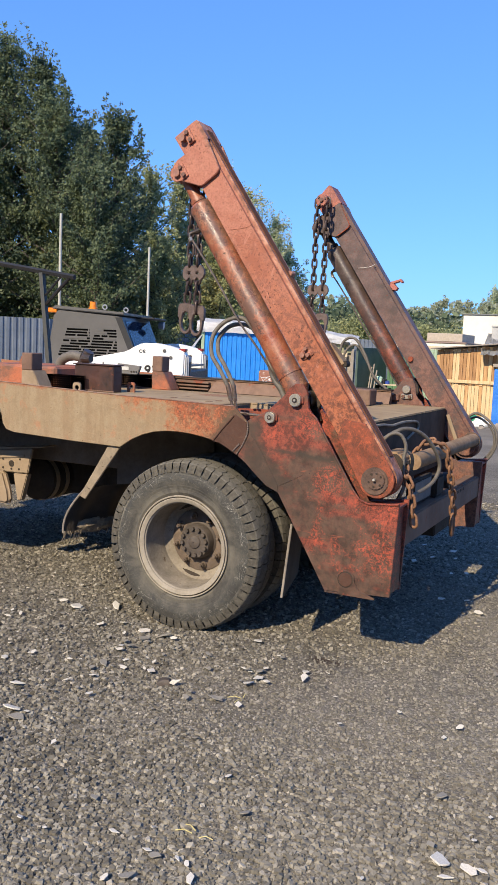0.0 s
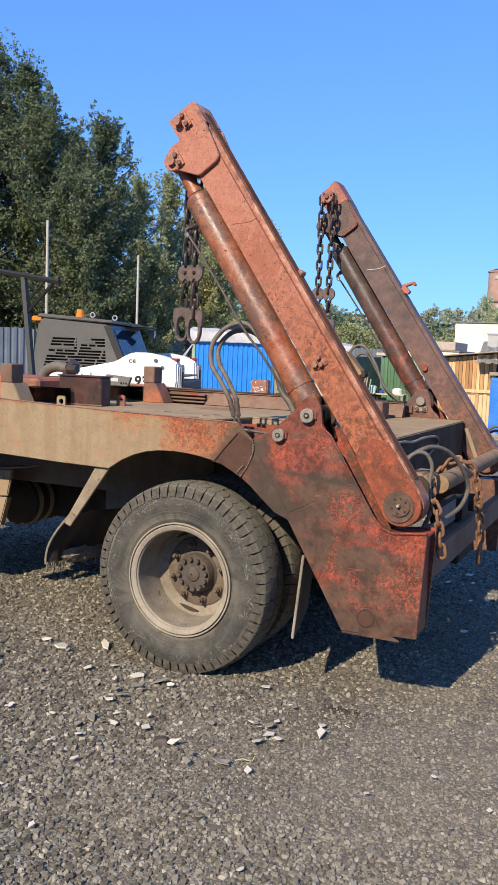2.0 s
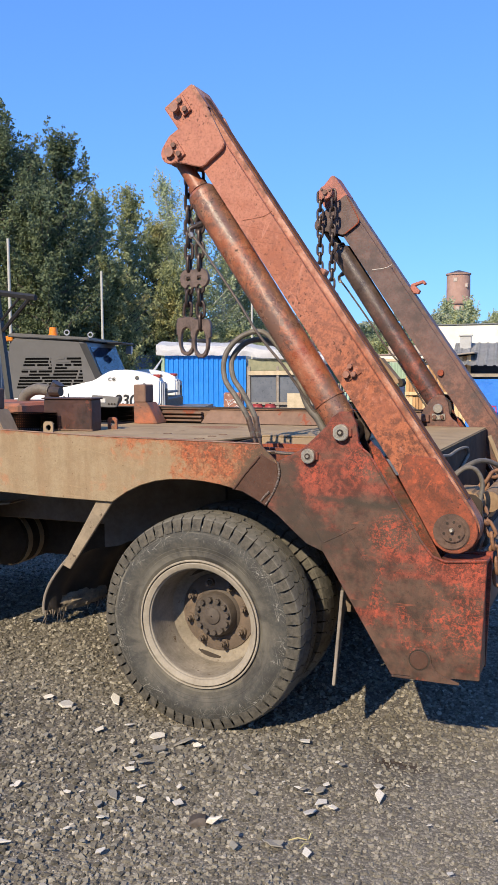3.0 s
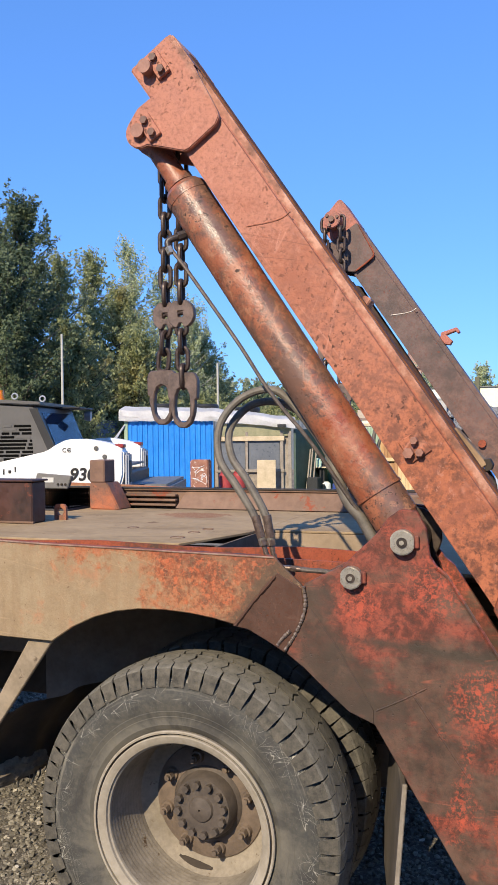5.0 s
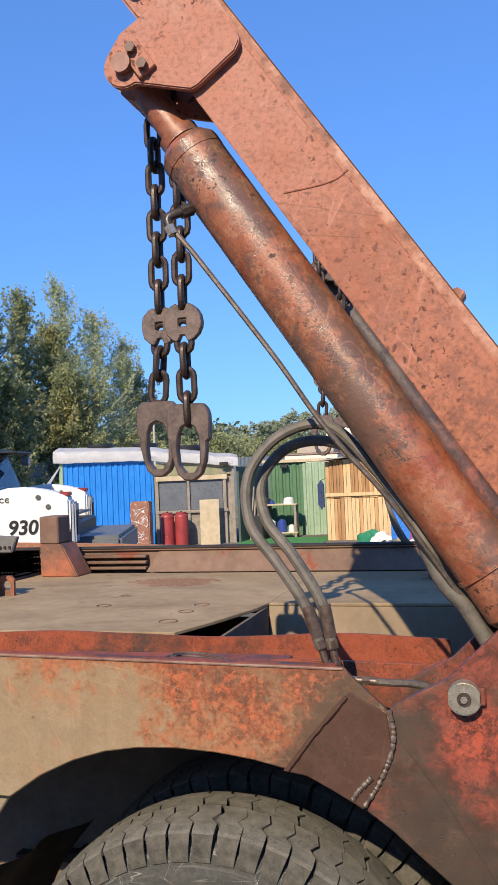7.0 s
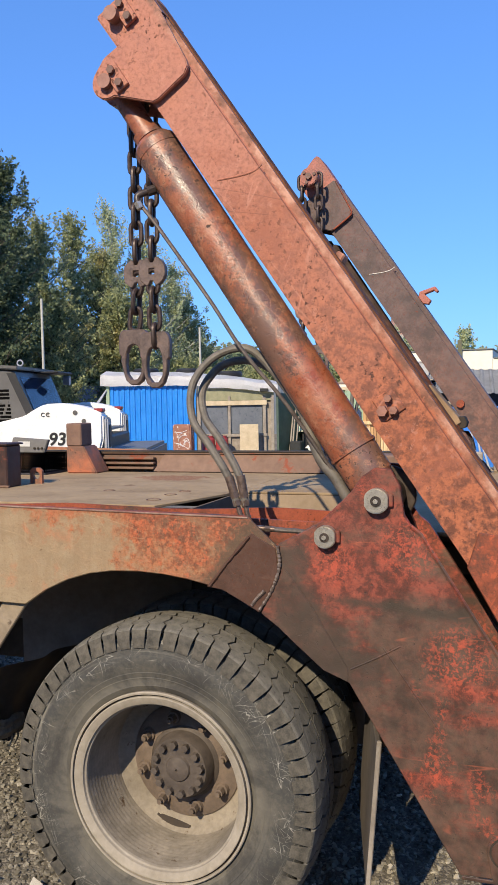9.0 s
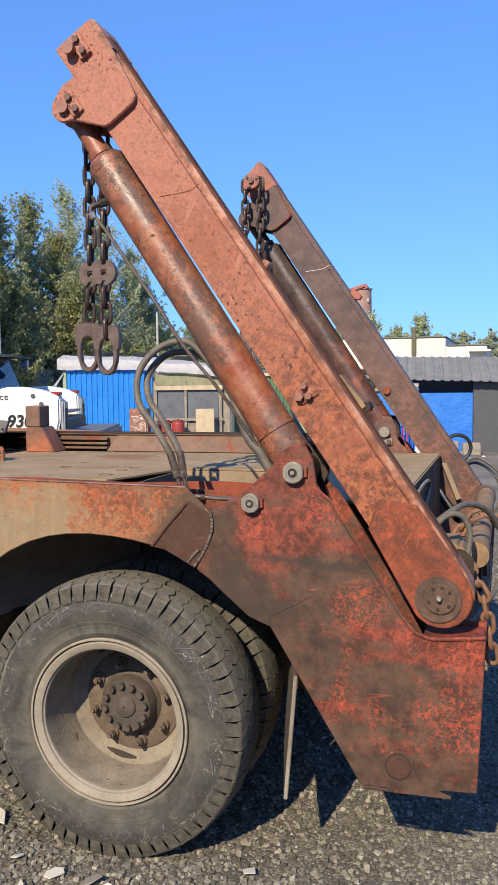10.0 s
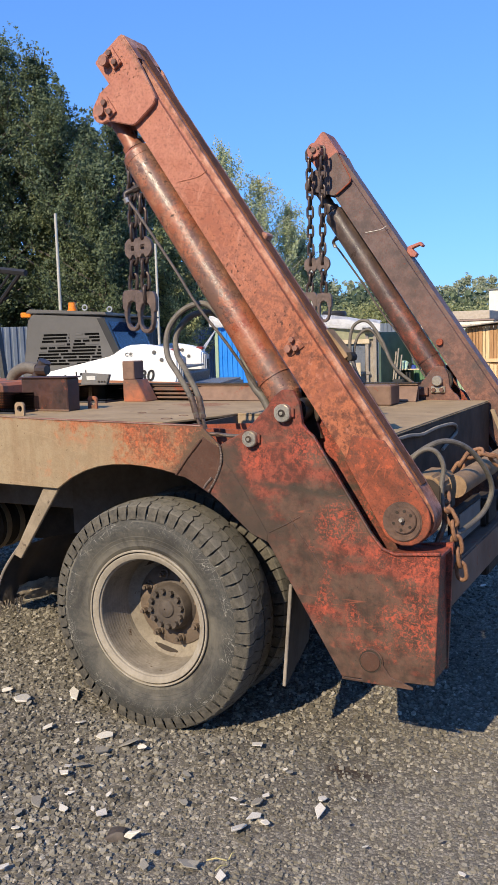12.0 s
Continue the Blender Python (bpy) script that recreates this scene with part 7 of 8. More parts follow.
for x, y, h, mt, lab in ((-2.75, 21.9, 0.35, plain("green_sheet", (0.02, 0.20, 0.10), 0.6), "crumpled green sheet on the ground"), (-2.45, 21.8, 0.28, M_CANW, "white sack on the ground")):
    bm = B()
    bmesh.ops.create_icosphere(bm, subdivisions=3, radius=0.3)
    for v in bm.verts:
        n = noise.noise(v.co * 5 + Vector((x, 0, 0)))
        v.co = Vector((x + v.co.x * (1 + 0.6 * n), y + v.co.y * (1 + 0.4 * n), GB + max(v.co.z, 0) * (h / 0.3) * (1 + 0.5 * n)))
    solo("rubbish_heap", bm, mt, lab, "sheet")
for k in range(26):
    x, y, r = -2.3 + random.random() * 3.2, 20.6 + random.random() * 1.6, random.uniform(0.05, 0.16)
    bm = B()
    bmesh.ops.create_icosphere(bm, subdivisions=1, radius=r)
    for v in bm.verts:
        v.co = Vector((x, y, GB + r * 0.3)) + v.co * (1 + 0.5 * noise.noise(v.co * 9 + Vector((k, 0, 0))))
    solo("rubble_stone", bm, random.choice((M_CANW, M_WOODGREY, M_DECK, M_DARKJUNK)), "broken rubble lump beside the sheds", "rubble", "rubble by the sheds")

# ---- blue shed with a corrugated roof ----
bshed = thing("blue_shed", (-0.6, 22.8, GB), "low shed with blue tarpaulin walls and a ribbed grey roof", "shed")
BO = (-2.12, 22.5, 0.0)
BD = Vector((1.0, 0.10, 0.0)).normalized()
M_TARPBLUE = speckled("blue_tarpaulin", (0.012, 0.14, 0.55), (0.03, 0.20, 0.68), 2.2, 0.45, 0, 0.7, 0.06)
M_ROOF = speckled("grey_roof_sheet", (0.32, 0.32, 0.31), (0.45, 0.45, 0.44), 3, 0.7)
part("tarpaulin_wall", face(slab(B(), (-0.10, 0.0, GB), (2.62, 0.05, 1.32), 0.01), BO, BD), M_TARPBLUE, bshed, "bright blue tarpaulin")
part("side_wall", face(slab(B(), (2.63, -0.02, GB), (5.5, 0.06, 1.60), 0.01), BO, BD), plain("dark_grey_sheet", (0.075, 0.08, 0.09), 0.5), bshed)
part("eave_board", face(slab(B(), (-0.15, -0.05, 1.38), (1.1, 0.0, 1.48), 0.006), BO, BD), M_WOODGREY, bshed)
part("inner_wall", face(slab(B(), (0.0, 0.5, GB), (5.5, 3.0, 1.75), 0.01), BO, BD), plain("dark_blue_wall", (0.040, 0.058, 0.105), 0.6), bshed)
bm = B()
xs, a = [], -0.52
while a < 5.6:
    xs += [(a, 0.0), (a + 0.14, 0.0), (a + 0.175, 0.028), (a + 0.225, 0.028)]
    a += 0.26
e0 = [bm.verts.new((x, -0.35, 1.72 + z - 0.03 * x)) for x, z in xs]
e1 = [bm.verts.new((x, 1.9, 2.42 + z - 0.02 * x)) for x, z in xs]
for i in range(len(xs) - 1):
    bm.faces.new((e0[i], e0[i + 1], e1[i + 1], e1[i]))
bmesh.ops.solidify(bm, geom=list(bm.faces), thickness=0.012)
part("ribbed_roof", face(bm, BO, BD), M_ROOF, bshed, "ribbed grey sheet roof")
bm = B()
slab(bm, (-0.36, 1.3, 1.7), (-0.02, 1.6, 2.62), 0.01)
slab(bm, (-0.39, 1.27, 2.62), (0.01, 1.63, 2.67), 0.01)
part("chimney", face(bm, BO, BD), M_ROOF, bshed)
part("eave_lamp", face(slab(B(), (0.92, -0.45, 1.50), (1.10, -0.3, 1.60), 0.01), BO, BD), M_SKIDLIGHT, bshed)
M_CHAIRRED, M_CHAIRBLUE = plain("pink_red_metal", (0.55, 0.03, 0.10), 0.4), plain("dark_blue_metal", (0.02, 0.05, 0.35), 0.4)
for a0, mt, h in ((0.60, M_CHAIRRED, 0.95), (0.72, M_CHAIRBLUE, 0.70)):
    t = thing("folding_frame", (BO[0] + a0, 22.2, GB), "leaning tubular metal frame by the blue wall", "frame", "tubular frames by the blue shed")
    for w in (0.18, 0.08):
        bm = B()
        tube(bm, smooth_path([(a0 - w, -0.35, GB), (a0 - w, -0.28, GB + h * 0.9), (a0 - w * 0.6, -0.27, GB + h), (a0 + w * 0.6, -0.27, GB + h), (a0 + w, -0.28, GB + h * 0.9), (a0 + w, -0.35, GB)], 5), 0.016, 6)
        part("hoop", face(bm, BO, BD), mt, t)
for a0, h in ((1.22, 1.02), (1.34, 1.15), (1.5, 0.7)):
    bm = B()
    rod(bm, (a0 + 0.15, -0.5, GB), (a0 - 0.05, -0.05, GB + h), 0.03, 0.03, 8)
    solo("scrap_bar", face(bm, BO, BD), M_SKIDLIGHT, "grey scrap bar leaning on the blue shed", "bar", "bars by the blue shed")
for a0, w, h in ((1.25, 0.22, 0.5), (1.0, 0.35, 0.25), (1.75, 0.45, 0.4), (2.3, 0.5, 0.35)):
    bm = B()
    slab(bm, (a0, -0.8, GB), (a0 + w, -0.4, GB + h), 0.03)
    solo("scrap_piece", face(bm, BO, BD), random.choice((M_WOODGREY, M_DECK, M_CANW)), "piece of scrap lying by the shed", "scrap", "scrap by the blue shed")
bm = B()
tube(bm, [(0.2 + 0.33 * math.cos(radians(q)), 20.2 + 0.1 * math.cos(radians(q)), GB + 0.36 + 0.33 * math.sin(radians(q))) for q in range(0, 360, 15)], 0.05, 8, True)
solo("bicycle_tyre", bm, M_SKIDDARK, "old black tyre leaning on the scrap", "tyre")

# ---- long white building ----
hall = thing("white_building", (2.0, 50.0, GB), "long pale rendered flat-roofed building", "building")
M_RENDER = speckled("pale_cream_render", (0.66, 0.63, 0.52), (0.76, 0.74, 0.64), 0.6, 0.8, 0, 0.05)
part("wall", slab(B(), (-8.35, 46.0, GB), (-1.80, 58.0, 3.98), 0.02), M_RENDER, hall)
part("wall", slab(B(), (-1.795, 46.05, GB), (0.38, 58.0, 3.50), 0.02), M_RENDER, hall)
part("coping", slab(B(), (-8.42, 45.92, 3.98), (-1.74, 58.1, 4.05), 0.02), plain("grey_coping", (0.16, 0.165, 0.15), 0.6), hall)
part("coping", slab(B(), (-1.735, 45.97, 3.50), (0.46, 58.1, 3.57), 0.02), plain("grey_coping_low", (0.16, 0.165, 0.15), 0.6), hall)
part("downpipe", slab(B(), (-3.62, 45.80, 3.02), (-3.38, 45.91, 4.56), 0.02), plain("olive_pipe", (0.10, 0.10, 0.055), 0.6), hall)
part("gutter_box", slab(B(), (-0.55, 45.6, 3.16), (0.62, 46.04, 3.28), 0.03), M_RENDER, hall)
annex = thing("low_annex", (-7.0, 37.0, GB), "low cream annex with a railing on its roof", "building")
part("wall", slab(B(), (-8.4, 36.0, GB), (-6.0, 39.5, 2.20), 0.02), M_RENDER, annex)
part("roof_box", slab(B(), (-7.82, 36.0, 2.28), (-6.17, 38.8, 2.66), 0.02), plain("brown_cream_box", (0.42, 0.36, 0.29), 0.7), annex)
part("coping", slab(B(), (-8.45, 35.95, 2.20), (-5.95, 39.6, 2.275), 0.02), plain("brown_coping", (0.25, 0.18, 0.15), 0.6), annex)

# ---- water tower ----
TX = -23.9
# haze put into the tower's colours: brick lightened and greyed
M_TOWER = speckled("hazed_old_brick", (0.30, 0.180, 0.140), (0.40, 0.255, 0.205), 1.2, 0.9, 0, 0.3, 0.02)
tower = thing("water_tower", (TX, 154.0, GB), "round brick water tower with a low cone roof", "tower")


def round_wall(r0, z0, r1, z1, n=36):
    return rod(B(), (TX, 154.0, z0), (TX, 154.0, z1), r0, r1, n)


part("tank_wall", round_wall(2.08, 12.9, 2.02, 17.9), M_TOWER, tower)
part("shaft", round_wall(1.84, GB, 1.80, 12.9), M_TOWER, tower)
part("band", round_wall(2.14, 12.6, 2.14, 12.95), plain("brick_band", (0.26, 0.16, 0.125), 0.9), tower)
part("cornice", round_wall(2.18, 17.7, 2.20, 17.95), M_TOWER, tower)
part("roof", round_wall(2.20, 17.95, 0.2, 18.55), plain("dark_roof", (0.06, 0.065, 0.07), 0.7), tower)
for dx, z in ((-0.2, 16.4), (1.5, 15.4), (0.2, 11.4)):
    y = 154.0 - math.sqrt(max(2.05 ** 2 - dx ** 2, 0)) - 0.05
    w = part("window", slab(B(), (TX + dx - 0.36, y, z), (TX + dx + 0.36, y + 0.4, z + 0.72), 0.02), plain("tower_window", (0.35, 0.27, 0.22), 0.6), tower)
    part("pane", slab(B(), (TX + dx - 0.24, y - 0.02, z + 0.12), (TX + dx + 0.24, y + 0.3, z + 0.6), 0.01), plain("pane_pale", (0.42, 0.36, 0.31), 0.5), w)

# ---- fence, poles, gantry ----
M_FENCE = speckled("blue_grey_sheet", (0.12, 0.145, 0.18), (0.165, 0.195, 0.24), 1.5, 0.5, 0, 0.1)
FD = Vector((-0.30, 0.954, 0.0))
f0 = Vector((-17.8, 17.0, 0))
fence = thing("sheet_fence", f0 + Vector((0, 0, GB)), "blue-grey ribbed sheet fence round the yard", "fence", kind="structure")
def fence_run(p, q, z1):
    d = (q - p)
    L = d.length
    d.normalize()
    s = 0.0
    while s < L:
        e = min(s + 2.4, L)
        part("panel", face(corrugated(B(), s, e - 0.02, GB, z1 + random.uniform(-0.02, 0.02), 0.24, 0.04), p, d), M_FENCE, fence)
        part("post", face(slab(B(), (s - 0.04, 0.05, GB), (s + 0.04, 0.13, z1 - 0.1), 0.005), p, d), M_SKIDGREY, fence)
        s = e
    part("rail", face(slab(B(), (0, 0.045, z1 - 0.5), (L, 0.09, z1 - 0.42), 0.004), p, d), M_SKIDGREY, fence)


fence_run(Vector((-26.0, 12.0, 0)), Vector((-18.2, 21.3, 0)), 2.35)
fence_run(Vector((-18.2, 21.3, 0)), Vector((-19.5, 40.0, 0)), 2.35)
fence_run(Vector((-19.5, 40.0, 0)), Vector((-10.5, 46.0, 0)), 2.35)
M_CONC = speckled("grey_concrete_pole", (0.34, 0.34, 0.30), (0.46, 0.46, 0.42), 3, 0.8)
for x, y, z, r in ((-12.44, 14.64, 5.0, 0.042), (-15.25, 23.45, 5.18, 0.05), (-14.4, 35.5, 5.0, 0.06)):
    bm = B()
    rod(bm, (x, y, GB), (x, y, z), r * 1.1, r * 0.85, 14)
    solo("fence_pole", bm, M_CONC, "plain grey upright pole beside the fence", "pole", "upright poles")
gantry = thing("steel_rack", (-2.76, 2.03, 1.30), "dark steel rack with a diagonal brace standing on the deck", "rack")
GYY = 2.03


def gpt(x, z):
    """Moves a point of the gantry's plane out along the sight line."""
    k = (GYY + 4.47) / (5.4 + 4.47)
    return (2.565 + (x - 2.565) * k, GYY, 1.714 + (z - 1.714) * k)


bm = B()
p, q = Vector(gpt(-5.50, 2.60)), Vector(gpt(-5.34, 1.29))
tube(bm, [p, q, Vector((q.x + 0.02, q.y, 1.295))], 0.03, 4)
part("upright", bm, plain("gantry_grey", (0.055, 0.058, 0.055), 0.6), gantry)
bm = B()
tube(bm, [gpt(-7.2, 2.86), gpt(-4.93, 2.54)], 0.025, 6)
part("boom", bm, M_SKIDDARK, gantry)
bm = B()
tube(bm, [gpt(-5.42, 2.16), gpt(-5.02, 2.53)], 0.016, 6)
part("brace", bm, M_SKIDDARK, gantry)
part("brace", tube(B(), [gpt(-5.44, 2.28), gpt(-5.16, 2.55)], 0.010, 6), M_SKIDDARK, gantry)

# ---- trees ----


def leaf_material(name, dark, light, yellow, share):
    m, nt, b = material(name, 0.6)
    g = nt.nodes.new("ShaderNodeNewGeometry")
    rnd = g.outputs["Random Per Island"]
    v = g.outputs["Position"]
    c = mix(nt, rnd, dark, light)
    patch_ = ramp(nt, grain(nt, v, 0.5, 3), (0.62 - share, 0.0), (0.72 - share, 1.0))
    c = mix(nt, calc(nt, "MULTIPLY", patch_, 0.75), c, yellow)
    nt.links.new(c, b.inputs["Base Color"])
    b.inputs["Subsurface Weight"].default_value = 0.0
    tr = nt.nodes.new("ShaderNodeBsdfTranslucent")
    nt.links.new(c, tr.inputs["Color"])
    ms = nt.nodes.new("ShaderNodeMixShader")
    ms.inputs[0].default_value = 0.5
    out = nt.nodes["Material Output"]
    nt.links.new(b.outputs[0], ms.inputs[1])
    nt.links.new(tr.outputs[0], ms.inputs[2])
    nt.links.new(ms.outputs[0], out.inputs[0])
    return m


M_LEAF = {"dark": leaf_material("dark_leaves", (0.042, 0.068, 0.036), (0.205, 0.255, 0.130), (0.30, 0.28, 0.095), 0.0),
          "mixed": leaf_material("autumn_leaves", (0.145, 0.175, 0.080), (0.47, 0.49, 0.235), (0.43, 0.36, 0.135), 0.05),
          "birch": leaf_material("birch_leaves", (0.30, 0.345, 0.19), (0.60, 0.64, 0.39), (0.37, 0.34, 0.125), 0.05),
          # haze put into these colours: distant crowns paler and greyer
          "far": leaf_material("hazed_far_leaves", (0.27, 0.305, 0.20), (0.48, 0.515, 0.37), (0.36, 0.35, 0.18), 0.06)}
M_BARK = speckled("bark", (0.06, 0.05, 0.04), (0.14, 0.12, 0.10), 6, 0.9, 0, 0.6, 0.02)
M_BIRCHBARK = speckled("birch_bark", (0.35, 0.34, 0.31), (0.55, 0.54, 0.50), 3, 0.8, 0, 0.3, 0.01, 6, (0.05, 0.045, 0.04), 0.6)


def leaf_cloud(centres, radii, per, size, rng, droop=0.0):
    """Many small leaf quads gathered round clump centres."""
    c = np.repeat(centres, per, axis=0)
    r = np.repeat(radii, per)[:, None]
    n = len(c)
    off = rng.normal(size=(n, 3))
    off = np.clip(off, -1.6, 1.6) * r * 0.62
    off[:, 2] *= 0.8
    p = c + off
    p[:, 2] -= droop * rng.random(n)
    # leaves turn their faces to the light
    face_to = rng.normal(size=(n, 3)) * 0.75 + np.array(tuple(SUN_FROM)) * 0.8
    u = np.cross(face_to, rng.normal(size=(n, 3)))
    u /= np.linalg.norm(u, axis=1)[:, None]
    w = np.cross(face_to, u)
    w /= np.linalg.norm(w, axis=1)[:, None]
    s = size * (0.6 + 0.8 * rng.random((n, 1)))
    quad = np.stack([p - u * s, p + w * s * 0.55, p + u * s, p - w * s * 0.55], axis=1).reshape(-1, 3)
    return quad


def quads_mesh(name, quad, mat_):
    me = bpy.data.meshes.new(name)
    n = len(quad) // 4
    me.vertices.add(len(quad))
    me.vertices.foreach_set("co", quad.astype(np.float32).ravel())
    me.loops.add(len(quad))
    me.loops.foreach_set("vertex_index", np.arange(len(quad), dtype=np.int32))
    me.polygons.add(n)
    me.polygons.foreach_set("loop_start", np.arange(0, len(quad), 4, dtype=np.int32))
    me.update(calc_edges=True)
    me.materials.append(mat_)
    return me


def tree(x, y, top, wide, kind, seed, leaves=9000, size=0.13, base=GB):
    rng = np.random.default_rng(seed)
    h = top - base
    names = {"birch": ("silver birch with drooping grey-green leaves", "tree"), "dark": ("tall dark green leafy tree behind the fence", "tree"), "mixed": ("leafy tree turning yellow behind the fence", "tree"), "far": ("distant green leafy tree", "tree")}
    t = thing("tree", (x, y, base), names[kind][0], "tree", "trees behind the yard")
    lean = rng.normal(size=2) * 0.03 * h
    bm = B()
    spine = [Vector((x + lean[0] * f ** 2, y + lean[1] * f ** 2, base + h * f * 0.96)) for f in np.linspace(0, 1, 8)]
    rad = [max(0.022 * h * (1 - f) ** 0.8, 0.02) for f in np.linspace(0, 1, 8)]
    tube(bm, spine, 0.1, 8, radii=rad)
    clumps, rr = [], []
    nb = 84 if kind != "far" else 20
    for k in range(nb):
        f = 0.10 + 0.86 * (k + rng.random()) / nb
        a = k * 2.4 + rng.normal() * 0.5
        s = spine[min(int(f * 7), 6)].lerp(spine[min(int(f * 7) + 1, 7)], f * 7 % 1)
        env = math.sin(math.pi * min(max((f + 0.02) / 1.04, 0), 1)) ** 0.55 * (1.2 - 0.72 * f)
        ln = wide * env * (0.45 + 0.65 * rng.random())
        e = s + Vector((math.cos(a) * ln, math.sin(a) * ln, (0.30 + 0.75 * f) * ln))
        e.z = min(e.z, top - 0.02 * h * rng.random())
        if f < 0.9:
            tube(bm, [s, s.lerp(e, 0.5) + Vector((0, 0, -0.06 * ln)), e], 0.03, 5, radii=[0.008 * h * (1 - f) + 0.012, 0.004 * h * (1 - f) + 0.010, 0.006])
        for g in (0.25, 0.42, 0.57, 0.70, 0.82, 0.92, 1.0):
            if rng.random() < 0.9:
                clumps.append(s.lerp(e, g) + Vector(rng.normal(size=3) * 0.045 * wide))
                rr.append(wide * (0.17 - 0.105 * g) * (0.75 + 0.5 * rng.random()) * (1.15 - 0.5 * f))
        for g in range(3 if kind != "far" and rng.random() < 0.6 else 0):
            p = e + Vector((0.03 * wide * rng.normal(), 0.03 * wide * rng.normal(), (0.07 + 0.085 * g) * wide))
            p.z = min(p.z, top + 0.15)
            clumps.append(p)
            rr.append(wide * (0.052 - 0.012 * g))
    for g in np.linspace(0.80, 1.0, 7):
        clumps.append(spine[0].lerp(spine[-1], g) + Vector(rng.normal(size=3) * 0.03 * wide))
        rr.append(wide * (0.16 - 0.6 * (g - 0.80)))
    part("trunk", bm, M_BIRCHBARK if kind == "birch" else M_BARK, t)
    share = np.array(rr) ** 1.5
    per = np.maximum((leaves * share / share.sum()).astype(int), 4)
    quad = leaf_cloud(np.array([tuple(c) for c in clumps]), np.array(rr), per, size, rng, 0.45 if kind == "birch" else 0.1)
    child("crown", quads_mesh("crown", quad, M_LEAF[kind]), t)


def toward(dx, dy, dz, dist):
    return 2.565 + dx * dist, -4.471 + dy * dist, 1.714 + dz * dist


WOOD = [(-0.70, 0.70, 0.255, 32, 2.8, "dark"), (-0.655, 0.71, 0.275, 35, 2.9, "dark"), (-0.629, 0.719, 0.304, 36, 2.6, "dark"), (-0.604, 0.737, 0.300, 35, 2.0, "dark"), (-0.590, 0.76, 0.258, 33, 2.4, "dark"), (-0.575, 0.775, 0.238, 36, 2.2, "dark"), (-0.557, 0.79, 0.252, 35, 1.9, "dark"), (-0.575, 0.80, 0.19, 30, 1.9, "dark"),
        (-0.535, 0.835, 0.200, 37, 2.0, "mixed"), (-0.509, 0.858, 0.208, 40, 1.8, "mixed"), (-0.487, 0.870, 0.170, 38, 2.0, "mixed"), (-0.464, 0.885, 0.225, 44, 1.7, "birch"), (-0.443, 0.893, 0.185, 45, 2.1, "birch"),
        (-0.420, 0.907, 0.155, 46, 1.9, "birch"), (-0.404, 0.912, 0.115, 48, 2.0, "mixed"), (-0.388, 0.92, 0.085, 50, 2.0, "mixed"), (-0.47, 0.88, 0.115, 36, 2.0, "mixed"), (-0.525, 0.85, 0.12, 32, 1.9, "mixed")]
for i, (dx, dy, dz, dist, wide, kind) in enumerate(WOOD):
    x, y, z = toward(dx, dy, dz, dist * 1.25)
    tree(x, y, z, wide * (1.55 if kind == "dark" else 1.3), kind, 11 + i, 36000 if i < 8 else 17000 if kind == "birch" else 22000, 0.066)
rng0 = random.Random(5)
i = 0
az = -0.37
while az < 0.10:
    dist = rng0.uniform(105, 135)
    hz = 0.058 if az < -0.26 else 0.046
    hz *= rng0.uniform(0.8, 1.15)
    if az > -0.24 and az < -0.18:
        hz = 0.062
    x, y, z = toward(az, math.sqrt(1 - az * az), hz, dist)
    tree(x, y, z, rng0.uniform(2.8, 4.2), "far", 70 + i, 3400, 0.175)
    az += rng0.uniform(0.011, 0.017)
    i += 1
for dx, dz, dist, wide in ((-0.172, 0.078, 120, 2.8), (-0.150, 0.078, 118, 3.0), (-0.118, 0.062, 110, 2.0), (-0.092, 0.074, 112, 2.6), (-0.160, 0.066, 112, 2.4)):
    x, y, z = 1.644 + dx * dist, -2.857 + dist * 0.985, 1.706 + dz * dist
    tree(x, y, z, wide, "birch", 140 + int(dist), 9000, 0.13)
# undergrowth behind the fence, the wood's far side, and an added unseen ring
rng = np.random.default_rng(8)
cl, rr = [], []
for k in range(230):
    f = k / 230
    x = -33 + 25 * f + rng.normal() * 0.8
    y = 28 + 30 * f + rng.normal() * 2.0
    cl.append((x, y, GB + 0.6 + 4.2 * rng.random() * (1.15 - 0.55 * f)))
    rr.append(0.5 + 0.7 * rng.random())
quad = leaf_cloud(np.array(cl), np.array(rr), 420, 0.085, rng)
tagged(new("undergrowth", quads_mesh("undergrowth", quad, M_LEAF["mixed"])), "dense shrubs and saplings behind the fence", "shrubs", kind="stuff")
cl, rr = [], []
for k in range(330):
    f = k / 330
    cl.append((-62 + 94 * f + rng.normal() * 2, 44 + 86 * min(f * 1.6, 1) + rng.normal() * 3, GB + 1.0 + 5.5 * rng.random() * (1.25 - 0.8 * min(f * 1.6, 1))))
    rr.append(1.6 + 1.4 * rng.random())
# unseen wood added behind the camera to cut the sky's blue fill
for k in range(330):
    a = radians(150 + 240 * k / 330)
    cl.append((36 * math.cos(a) + rng.normal() * 1.5, 2 + 34 * math.sin(a) + rng.normal() * 1.5, GB + 0.8 + 8.0 * rng.random()))
    rr.append(1.6 + 1.4 * rng.random())
quad = leaf_cloud(np.array(cl), np.array(rr), 110, 0.34, rng)
tagged(new("wood_and_light_block", quads_mesh("wood_and_light_block", quad, M_LEAF["dark"])), "dark wood behind the trees and an added unseen light-blocking ring", "wood", kind="stuff")


